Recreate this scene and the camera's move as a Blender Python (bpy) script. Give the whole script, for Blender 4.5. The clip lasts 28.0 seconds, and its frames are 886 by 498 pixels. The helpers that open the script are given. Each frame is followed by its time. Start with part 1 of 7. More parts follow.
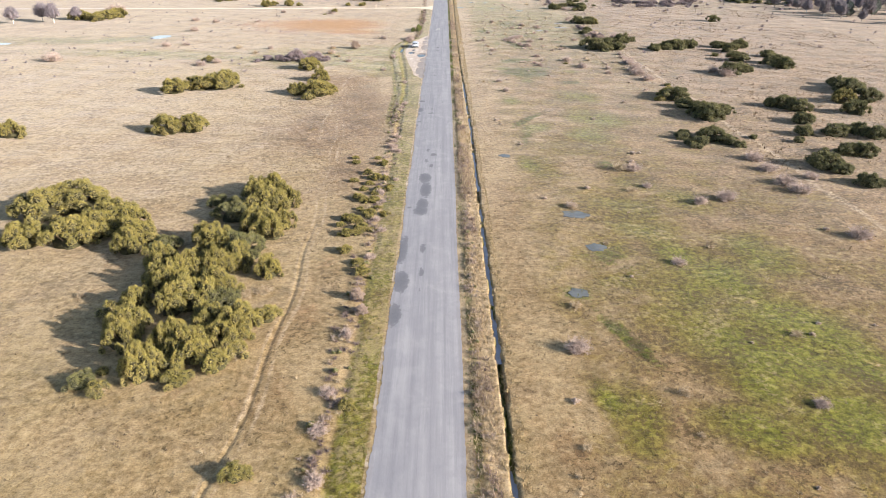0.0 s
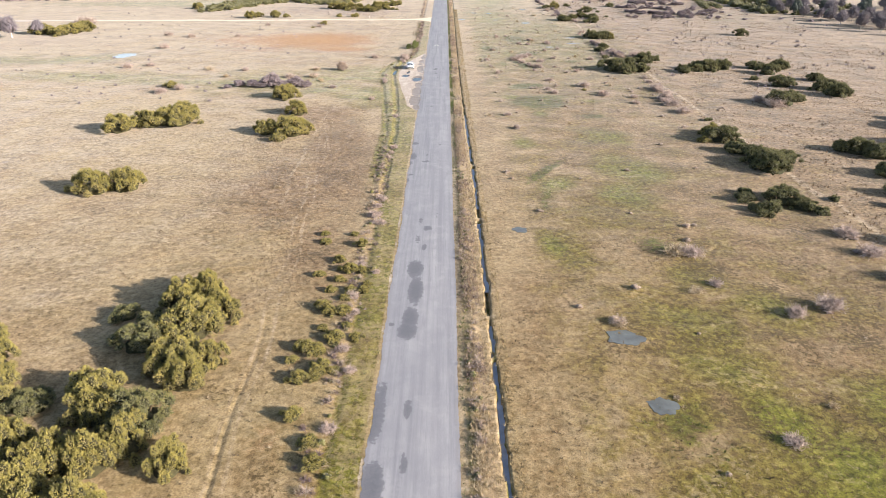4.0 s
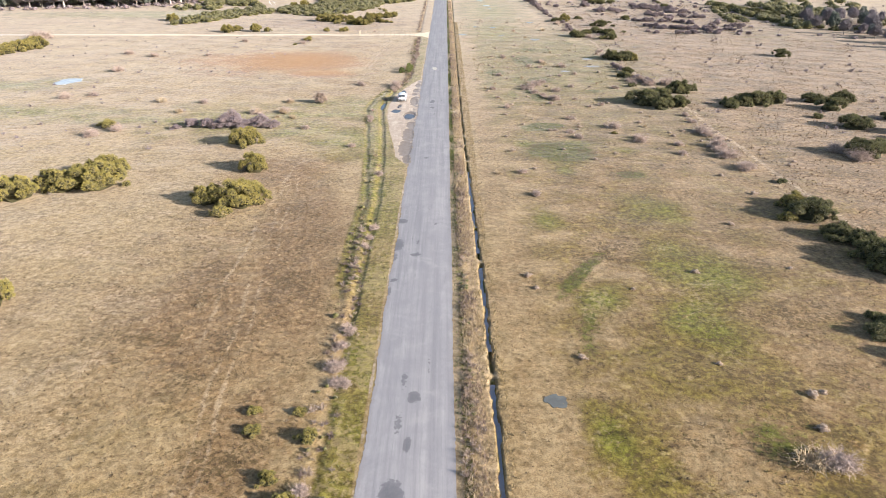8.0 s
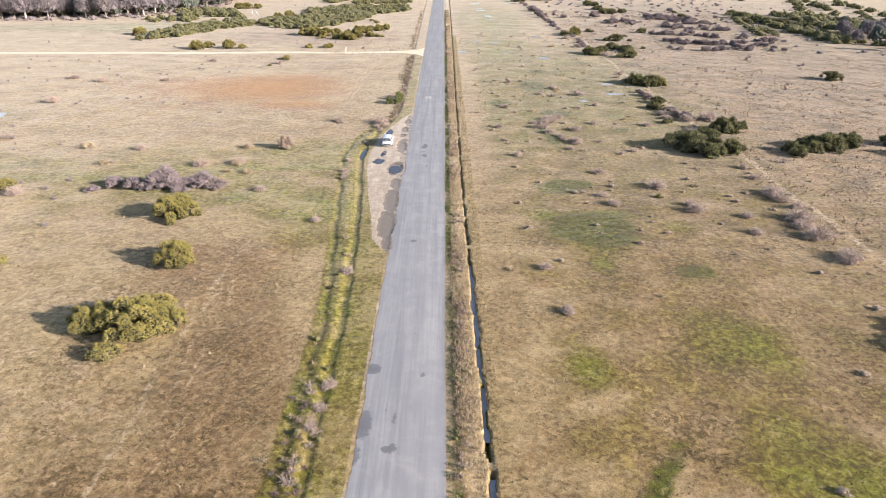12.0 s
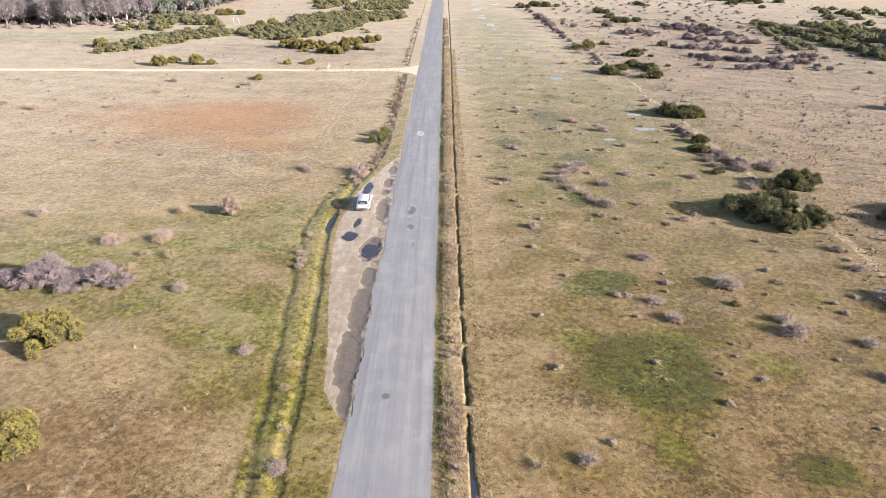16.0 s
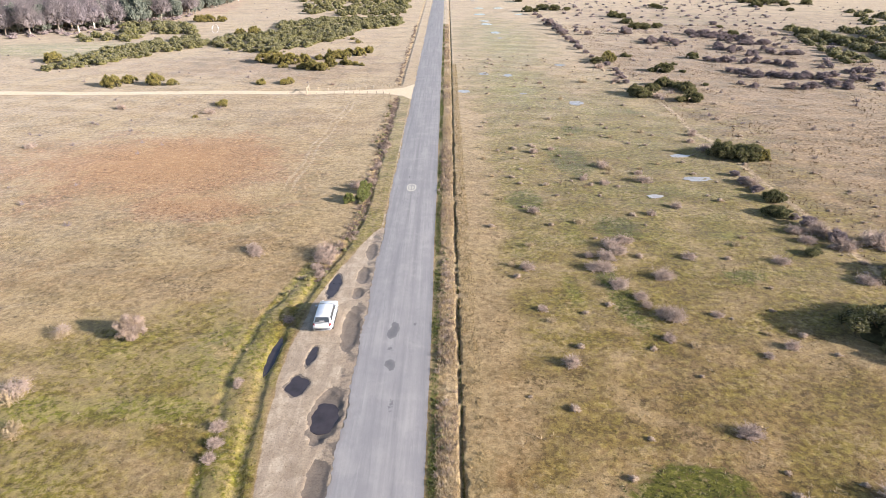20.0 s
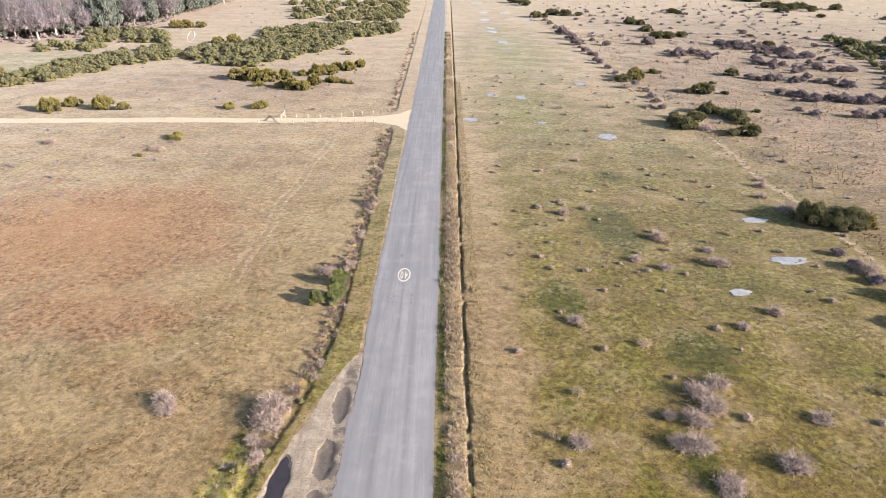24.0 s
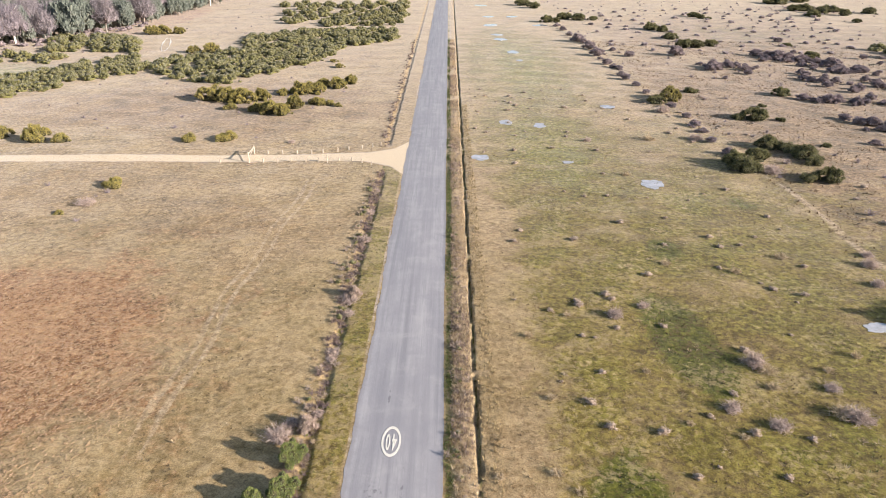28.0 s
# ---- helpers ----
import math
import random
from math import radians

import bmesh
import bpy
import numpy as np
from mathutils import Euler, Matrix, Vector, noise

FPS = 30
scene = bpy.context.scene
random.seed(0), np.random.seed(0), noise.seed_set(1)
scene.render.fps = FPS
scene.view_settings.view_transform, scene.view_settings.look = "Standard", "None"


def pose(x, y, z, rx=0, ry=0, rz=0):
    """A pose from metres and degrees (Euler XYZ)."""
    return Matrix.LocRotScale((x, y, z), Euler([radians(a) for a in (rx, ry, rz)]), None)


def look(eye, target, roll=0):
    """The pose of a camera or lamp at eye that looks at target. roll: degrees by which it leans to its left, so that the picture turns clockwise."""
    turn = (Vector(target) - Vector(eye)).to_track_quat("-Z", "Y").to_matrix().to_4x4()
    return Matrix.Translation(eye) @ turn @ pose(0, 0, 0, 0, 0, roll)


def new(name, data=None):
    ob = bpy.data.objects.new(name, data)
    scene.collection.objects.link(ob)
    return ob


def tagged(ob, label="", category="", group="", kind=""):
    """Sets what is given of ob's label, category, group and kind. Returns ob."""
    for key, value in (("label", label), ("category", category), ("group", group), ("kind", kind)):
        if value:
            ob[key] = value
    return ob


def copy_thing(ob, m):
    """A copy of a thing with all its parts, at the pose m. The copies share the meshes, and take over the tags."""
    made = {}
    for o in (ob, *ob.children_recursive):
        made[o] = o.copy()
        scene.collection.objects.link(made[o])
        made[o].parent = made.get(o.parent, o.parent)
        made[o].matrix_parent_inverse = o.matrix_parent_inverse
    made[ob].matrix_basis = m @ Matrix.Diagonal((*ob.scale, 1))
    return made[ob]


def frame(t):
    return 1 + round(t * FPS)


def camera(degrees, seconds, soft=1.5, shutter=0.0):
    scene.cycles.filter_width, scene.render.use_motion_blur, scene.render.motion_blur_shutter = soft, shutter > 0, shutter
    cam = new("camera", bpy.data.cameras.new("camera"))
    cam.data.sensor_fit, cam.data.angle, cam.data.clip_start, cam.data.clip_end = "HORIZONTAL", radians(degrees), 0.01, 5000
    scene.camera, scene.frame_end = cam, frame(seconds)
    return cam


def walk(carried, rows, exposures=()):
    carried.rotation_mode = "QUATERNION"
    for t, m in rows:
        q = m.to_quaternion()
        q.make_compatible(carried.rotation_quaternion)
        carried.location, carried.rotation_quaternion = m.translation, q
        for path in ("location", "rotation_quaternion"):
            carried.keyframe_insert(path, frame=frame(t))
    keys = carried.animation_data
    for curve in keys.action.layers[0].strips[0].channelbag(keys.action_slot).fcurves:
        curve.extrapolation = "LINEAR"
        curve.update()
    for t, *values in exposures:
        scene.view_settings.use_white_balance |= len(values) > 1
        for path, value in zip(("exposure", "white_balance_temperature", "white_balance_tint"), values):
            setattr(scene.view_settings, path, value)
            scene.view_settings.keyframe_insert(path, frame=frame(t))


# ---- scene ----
cam = camera(66.0, 28.0, 0.8)
PATH = [
    (0, (1.643, 0.000, 30.518), (1.566, 45.171, 9.080), 0.03),
    (1, (1.740, 6.017, 30.558), (1.643, 51.211, 9.170), -0.03),
    (2, (1.837, 12.192, 30.598), (1.723, 57.411, 9.261), -0.06),
    (3, (1.935, 18.685, 30.636), (1.809, 63.930, 9.355), -0.07),
    (4, (2.034, 25.646, 30.671), (1.903, 70.919, 9.452), -0.03),
    (5, (2.124, 33.022, 30.713), (1.997, 78.326, 9.557), 0.04),
    (6, (2.188, 40.567, 30.773), (2.071, 85.898, 9.677), 0.11),
    (7, (2.231, 48.130, 30.853), (2.127, 93.486, 9.811), 0.14),
    (8, (2.278, 55.672, 30.939), (2.189, 101.052, 9.947), 0.15),
    (9, (2.357, 63.157, 31.015), (2.282, 108.561, 10.074), 0.13),
    (10, (2.489, 70.557, 31.072), (2.427, 115.986, 10.185), 0.10),
    (11, (2.669, 77.871, 31.121), (2.618, 123.323, 10.285), 0.08),
    (12, (2.886, 85.105, 31.179), (2.845, 130.574, 10.383), 0.08),
    (13, (3.126, 92.263, 31.263), (3.098, 137.742, 10.487), 0.14),
    (14, (3.369, 99.352, 31.346), (3.352, 144.835, 10.578), 0.23),
    (15, (3.582, 106.383, 31.367), (3.568, 151.870, 10.607), 0.29),
    (16, (3.756, 113.392, 31.318), (3.733, 158.885, 10.570), 0.30),
    (17, (3.908, 120.444, 31.248), (3.860, 165.939, 10.507), 0.27),
    (18, (4.053, 127.603, 31.211), (3.962, 173.093, 10.458), 0.21),
    (19, (4.205, 134.931, 31.255), (4.053, 180.402, 10.463), 0.12),
    (20, (4.335, 142.349, 31.355), (4.117, 187.794, 10.505), 0.04),
    (21, (4.369, 149.645, 31.416), (4.113, 195.067, 10.518), -0.00),
    (22, (4.237, 156.607, 31.344), (3.997, 202.024, 10.434), 0.05),
    (23, (3.967, 163.231, 31.159), (3.784, 208.656, 10.266), 0.17),
    (24, (3.684, 169.713, 30.993), (3.539, 215.140, 10.104), 0.28),
    (25, (3.457, 176.137, 30.904), (3.310, 221.554, 9.993), 0.36),
    (26, (3.300, 182.468, 30.869), (3.128, 227.869, 9.923), 0.39),
    (27, (3.213, 188.684, 30.866), (3.010, 234.067, 9.882), 0.38),
    (28, (3.167, 194.833, 30.878), (2.930, 240.199, 9.857), 0.35),
]
EXPOSURES = [(0, 1.31, 6450, 15.5), (15, 1.26, 6500, 16), (28, 1.2, 6600, 17)]
walk(cam, [(t, look(eye, target, roll)) for t, eye, target, roll in PATH], EXPOSURES)

# ---- daylight: a low winter sun and a clear sky ----
SUN_EL, SUN_AZ = radians(18.5), radians(114.0)      # azimuth from +y towards +x
world = bpy.data.worlds.new("sky")
scene.world = world
world.use_nodes = True
sky = world.node_tree.nodes.new("ShaderNodeTexSky")
sky.sky_type, sky.sun_disc, sky.sun_elevation, sky.sun_rotation = "NISHITA", False, SUN_EL, SUN_AZ
sky.air_density, sky.dust_density = 1.0, 1.2
backing = world.node_tree.nodes["Background"]
backing.inputs["Strength"].default_value = 0.10
world.node_tree.links.new(sky.outputs["Color"], backing.inputs["Color"])
sun_data = bpy.data.lights.new("sun", "SUN")
sun_data.energy, sun_data.angle, sun_data.color = 5.0, radians(0.6), (1.0, 0.93, 0.83)
sun = new("sun", sun_data)
toward = Vector((math.cos(SUN_EL) * math.sin(SUN_AZ), math.cos(SUN_EL) * math.cos(SUN_AZ), math.sin(SUN_EL)))
sun.matrix_world = look(toward * 300, (0, 0, 0))


# ---- materials ----
class Mat:
    """A node material with short helpers."""

    def __init__(self, name, rough=0.9, metal=0.0, spec=0.3):
        self.m = bpy.data.materials.new(name)
        self.m.use_nodes = True
        self.t = self.m.node_tree
        self.b = self.t.nodes["Principled BSDF"]
        self.b.inputs["Roughness"].default_value = rough
        self.b.inputs["Metallic"].default_value = metal
        self.b.inputs["Specular IOR Level"].default_value = spec
        self.pos = self.t.nodes.new("ShaderNodeTexCoord").outputs["Object"]

    def put(self, socket, value):
        if isinstance(value, bpy.types.NodeSocket):
            self.t.links.new(value, socket)
        elif isinstance(value, (int, float)):
            socket.default_value = value
        else:
            socket.default_value = (*value, 1.0) if len(value) == 3 and len(socket.default_value) == 4 else value

    def noise(self, scale, detail=4.0, rough=0.6, vec=None, warp=0.0):
        n = self.t.nodes.new("ShaderNodeTexNoise")
        self.put(n.inputs["Vector"], vec or self.pos)
        for key, value in (("Scale", scale), ("Detail", detail), ("Roughness", rough), ("Distortion", warp)):
            n.inputs[key].default_value = value
        return n.outputs["Fac"]

    def stretch(self, sx, sy, sz):
        n = self.t.nodes.new("ShaderNodeMapping")
        self.put(n.inputs["Vector"], self.pos)
        n.inputs["Scale"].default_value = (sx, sy, sz)
        return n.outputs["Vector"]

    def ramp(self, fac, *stops):
        n = self.t.nodes.new("ShaderNodeValToRGB")
        e = n.color_ramp.elements
        while len(e) < len(stops):
            e.new(0.5)
        for el, (at, col) in zip(e, stops):
            el.position = at
            el.color = (*((col,) * 3 if isinstance(col, (int, float)) else col), 1.0)
        self.put(n.inputs["Fac"], fac)
        return n.outputs["Color"]

    def mix(self, fac, a, b, mode="MIX"):
        n = self.t.nodes.new("ShaderNodeMix")
        n.data_type, n.blend_type = "RGBA", mode
        self.put(n.inputs[0], fac)
        self.put(n.inputs[6], a)
        self.put(n.inputs[7], b)
        return n.outputs[2]

    def math(self, op, a, b=0.0, clamp=False):
        n = self.t.nodes.new("ShaderNodeMath")
        n.operation, n.use_clamp = op, clamp
        self.put(n.inputs[0], a)
        self.put(n.inputs[1], b)
        return n.outputs[0]

    def attr(self, name):
        n = self.t.nodes.new("ShaderNodeAttribute")
        n.attribute_name = name
        s = self.t.nodes.new("ShaderNodeSeparateColor")
        self.put(s.inputs[0], n.outputs["Color"])
        return s.outputs[0], s.outputs[1], s.outputs[2]

    def island(self):
        return self.t.nodes.new("ShaderNodeNewGeometry").outputs["Random Per Island"]

    def chance(self):
        return self.t.nodes.new("ShaderNodeObjectInfo").outputs["Random"]

    def bump(self, height, strength=0.5, distance=0.05):
        n = self.t.nodes.new("ShaderNodeBump")
        self.put(n.inputs["Height"], height)
        n.inputs["Strength"].default_value, n.inputs["Distance"].default_value = strength, distance
        self.put(self.b.inputs["Normal"], n.outputs["Normal"])

    def color(self, c):
        self.put(self.b.inputs["Base Color"], c)
        return self


def plain(name, c, rough=0.6, metal=0.0, spec=0.4, vary=0.15, scale=6.0):
    m = Mat(name, rough, metal, spec)
    lo, hi = tuple(v * (1 - vary) for v in c), tuple(min(1.0, v * (1 + vary)) for v in c)
    m.color(m.ramp(m.noise(scale, 5.0), (0.3, lo), (0.7, hi)))
    return m.m


def foliage(name, dark, mid, light, old, rough=0.75):
    """Leaf sprays: each spray has its own tone, each bush leans to its own hue."""
    m = Mat(name, rough, 0.0, 0.25)
    c = m.ramp(m.math("ADD", m.math("MULTIPLY", m.island(), 0.24), m.math("MULTIPLY", m.noise(7.0, 2.0), 0.82)), (0.28, dark), (0.5, mid), (0.72, light), (0.9, old))
    c = m.mix(m.math("MULTIPLY", m.chance(), 0.35), c, light)
    c = m.mix(m.ramp(m.noise(0.9, 3.0), (0.5, 0.0), (0.72, 0.7)), c, old)
    c = m.mix(m.ramp(m.noise(5.5, 3.0), (0.4, 0.45), (0.6, 0.0)), c, dark)
    m.color(c)
    # Soft leaf fuzz, which also imitates haze paling the distant bushes.
    m.b.inputs["Sheen Weight"].default_value = 0.18
    m.b.inputs["Sheen Roughness"].default_value = 0.5
    return m.m


GORSE = foliage("gorse_leaf", (0.1, 0.09, 0.023), (0.205, 0.176, 0.04), (0.31, 0.255, 0.06), (0.29, 0.225, 0.095))
DARK_GORSE = foliage("dark_gorse_leaf", (0.06, 0.062, 0.02), (0.118, 0.115, 0.036), (0.185, 0.17, 0.056), (0.18, 0.145, 0.07))
# Core colours darkened to paint the shade in the gaps between leafy heads.
GORSE_CORE = plain("shade_gorse_core", (0.05, 0.045, 0.018), 0.95, vary=0.45, scale=22.0)
DARK_CORE = plain("shade_dark_gorse_core", (0.04, 0.04, 0.017), 0.95, vary=0.45, scale=22.0)
# Inner lumps coloured dark as the shade between sprays.
INNER = plain("inner_shade", (0.06, 0.054, 0.026), 0.95, vary=0.4)
# Dark green lightened and blued, with distance haze mixed into the colour.
EVERGREEN = foliage("hazy_evergreen_leaf", (0.06, 0.075, 0.06), (0.098, 0.116, 0.095), (0.14, 0.156, 0.13), (0.12, 0.125, 0.1))
GREEN_LEAF = foliage("green_leaf", (0.05, 0.068, 0.016), (0.11, 0.135, 0.03), (0.2, 0.215, 0.055), (0.17, 0.16, 0.05))
TWIG = foliage("mauve_twig", (0.23, 0.17, 0.14), (0.36, 0.28, 0.235), (0.5, 0.405, 0.345), (0.38, 0.285, 0.215), 0.85)
PURPLE_TWIG = foliage("purple_twig", (0.15, 0.116, 0.118), (0.22, 0.176, 0.182), (0.29, 0.24, 0.25), (0.2, 0.165, 0.15), 0.85)
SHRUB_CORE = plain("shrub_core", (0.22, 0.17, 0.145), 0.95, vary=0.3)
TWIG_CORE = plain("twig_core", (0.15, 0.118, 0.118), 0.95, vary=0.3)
PINK_TWIG = foliage("pink_twig", (0.2, 0.148, 0.112), (0.3, 0.232, 0.178), (0.39, 0.31, 0.245), (0.27, 0.205, 0.145), 0.85)
BRAMBLE = foliage("dead_bramble", (0.085, 0.056, 0.048), (0.15, 0.102, 0.088), (0.23, 0.168, 0.145), (0.26, 0.19, 0.13), 0.9)
STRAW = foliage("straw_blade", (0.2, 0.14, 0.075), (0.36, 0.275, 0.16), (0.5, 0.41, 0.27), (0.3, 0.2, 0.1), 0.8)
TUSSOCK = foliage("tussock_blade", (0.13, 0.095, 0.042), (0.25, 0.185, 0.085), (0.37, 0.285, 0.145), (0.17, 0.12, 0.05), 0.85)
MOSS_BLADE = foliage("moss_blade", (0.06, 0.066, 0.018), (0.115, 0.12, 0.03), (0.165, 0.17, 0.045), (0.15, 0.14, 0.05), 0.85)
BRACKEN = foliage("dead_bracken", (0.2, 0.122, 0.07), (0.27, 0.175, 0.105), (0.34, 0.235, 0.15), (0.4, 0.3, 0.2), 0.85)
STEM = plain("brown_stem", (0.13, 0.092, 0.055), 0.9)
BARK = plain("grey_bark", (0.26, 0.23, 0.2), 0.9, vary=0.35)
BIRCH = plain("white_birch_bark", (0.62, 0.58, 0.52), 0.8, vary=0.3, scale=2.5)
TIMBER = plain("weathered_timber", (0.42, 0.36, 0.28), 0.85, vary=0.2)
PAINT_LINE = plain("road_paint", (0.58, 0.56, 0.48), 0.7, vary=0.15, scale=9.0)


def ground_material():
    m = Mat("heath_ground", 0.95, 0.0, 0.12)
    big, mid, fine = m.noise(0.035, 5.0), m.noise(0.16, 4.0, 0.6, warp=0.4), m.noise(1.7, 6.0, 0.66, warp=0.3)
    speck = m.noise(5.0, 5.0, 0.75)
    blot = m.noise(0.75, 6.0, 0.7, warp=0.6)
    moss, rust, heath = m.attr("zone_a")
    dirt, pale, wet = m.attr("zone_b")

    def weight(w, lo=0.3, hi=0.66, gain=0.6, wide=1.35):
        n = m.math("ADD", m.math("MULTIPLY", m.math("SUBTRACT", blot, 0.5), gain), m.math("MULTIPLY", m.math("SUBTRACT", mid, 0.5), wide))
        n = m.math("ADD", n, m.math("MULTIPLY", m.math("SUBTRACT", fine, 0.5), 0.5))
        return m.ramp(m.math("ADD", w, n), (lo, 0.0), (hi, 1.0))

    c = m.ramp(fine, (0.33, (0.21, 0.15, 0.083)), (0.5, (0.33, 0.248, 0.144)), (0.64, (0.435, 0.343, 0.216)))
    c = m.mix(m.ramp(mid, (0.4, 0.0), (0.64, 0.6)), c, m.ramp(fine, (0.33, (0.115, 0.085, 0.028)), (0.65, (0.33, 0.255, 0.11))))
    c = m.mix(m.ramp(big, (0.42, 0.0), (0.62, 0.4)), c, m.ramp(fine, (0.33, (0.14, 0.085, 0.05)), (0.65, (0.36, 0.25, 0.165))))
    c = m.mix(m.math("MULTIPLY", weight(heath), 0.85), c, m.ramp(fine, (0.33, (0.115, 0.069, 0.037)), (0.5, (0.24, 0.158, 0.086)), (0.66, (0.36, 0.258, 0.158))))
    c = m.mix(m.math("MULTIPLY", weight(moss), 0.85), c, m.ramp(fine, (0.35, (0.062, 0.048, 0.011)), (0.5, (0.158, 0.128, 0.027)), (0.66, (0.265, 0.218, 0.06))))
    c = m.mix(m.math("MULTIPLY", weight(m.math("SUBTRACT", moss, 0.42), 0.25, 0.75, 0.35, 1.5), 0.8), c, m.ramp(fine, (0.35, (0.058, 0.066, 0.012)), (0.5, (0.138, 0.153, 0.018)), (0.66, (0.24, 0.25, 0.042))))
    c = m.mix(m.math("MULTIPLY", weight(rust, 0.3, 0.7, 0.9, 2.0), 0.85), c, m.ramp(fine, (0.36, (0.11, 0.05, 0.024)), (0.5, (0.262, 0.142, 0.074)), (0.63, (0.43, 0.285, 0.18))))
    c = m.mix(weight(wet, 0.36, 0.56, 0.7, 0.9), c, m.ramp(fine, (0.33, (0.038, 0.042, 0.01)), (0.5, (0.088, 0.094, 0.017)), (0.68, (0.165, 0.168, 0.034))))
    c = m.mix(m.math("MULTIPLY", weight(pale), 0.9), c, m.ramp(fine, (0.33, (0.2, 0.145, 0.095)), (0.52, (0.38, 0.295, 0.205)), (0.68, (0.52, 0.43, 0.32))))
    grit = m.ramp(m.math("ADD", m.math("MULTIPLY", blot, 0.65), m.math("MULTIPLY", speck, 0.35)), (0.36, (0.285, 0.235, 0.205)), (0.5, (0.4, 0.34, 0.3)), (0.62, (0.5, 0.435, 0.39)))
    grit = m.mix(m.ramp(m.noise(1.0, 4.0, 0.6, m.stretch(1.3, 0.14, 1.0), 0.6), (0.42, 0.6), (0.56, 0.0)), grit, (0.27, 0.222, 0.2))
    grit = m.mix(m.ramp(rust, (0.5, 0.0), (0.9, 1.0)), grit, m.ramp(speck, (0.3, (0.47, 0.375, 0.27)), (0.7, (0.66, 0.56, 0.435))))
    c = m.mix(weight(dirt, 0.4, 0.56, 0.5), c, m.mix(m.math("MULTIPLY", m.ramp(blot, (0.4, 0.3), (0.56, 0.0)), m.ramp(rust, (0.5, 1.0), (0.9, 0.25))), grit, m.mix(fine, (0.2, 0.16, 0.13), (0.36, 0.3, 0.25))))
    c = m.mix(m.math("MULTIPLY", dirt, m.ramp(m.math("ADD", wet, m.math("MULTIPLY", m.math("SUBTRACT", blot, 0.5), 1.2)), (0.42, 0.0), (0.56, 0.9))), c, m.mix(fine, (0.095, 0.083, 0.086), (0.165, 0.145, 0.146)))
    c = m.mix(m.ramp(speck, (0.3, 0.7), (0.43, 0.0)), c, (0.075, 0.054, 0.03))
    patch, clump = m.noise(0.17, 4.0, 0.65, warp=0.5), m.noise(2.6, 4.0, 0.62, warp=0.3)
    open_land = m.math("SUBTRACT", 1.0, dirt)
    wild = m.math("ADD", m.math("MULTIPLY", m.math("SUBTRACT", patch, 0.5), 0.85), m.math("MULTIPLY", m.math("SUBTRACT", heath, 0.62), 0.2))
    c = m.mix(m.math("MULTIPLY", open_land, m.ramp(m.math("ADD", clump, wild), (0.565, 0.0), (0.65, 0.8))), c, m.mix(fine, (0.06, 0.043, 0.018), (0.14, 0.1, 0.045)))
    c = m.mix(m.math("MULTIPLY", open_land, m.ramp(m.math("SUBTRACT", m.noise(1.9, 5.0, 0.68, warp=0.5), wild), (0.57, 0.0), (0.68, 0.4))), c, (0.45, 0.355, 0.225))
    grain = m.noise(8.0, 4.0, 0.8)
    c = m.mix(m.math("SUBTRACT", 1.0, dirt), c, m.ramp(blot, (0.36, 0.78), (0.5, 1.0), (0.62, (1.13, 1.125, 1.12))), "MULTIPLY")
    c = m.mix(m.math("SUBTRACT", 1.0, m.math("MULTIPLY", dirt, 0.6)), c, m.ramp(grain, (0.34, 0.55), (0.5, 0.95), (0.66, 1.0)), "MULTIPLY")
    c = m.mix(0.75, c, m.ramp(grain, (0.5, 1.0), (0.7, (1.25, 1.23, 1.2))), "MULTIPLY")
    c = m.mix(1.0, c, (0.945, 0.91, 0.775), "MULTIPLY")
    m.color(c)
    # Grass fuzz sheen, tinted bluish so it stands in for haze far off.
    m.b.inputs["Sheen Weight"].default_value = 0.2
    m.b.inputs["Sheen Roughness"].default_value = 0.34
    m.b.inputs["Sheen Tint"].default_value = (0.88, 0.88, 0.93, 1.0)
    m.bump(m.math("ADD", m.math("MULTIPLY", fine, 0.8), m.math("MULTIPLY", speck, 0.4)), 0.45, 0.14)
    return m.m


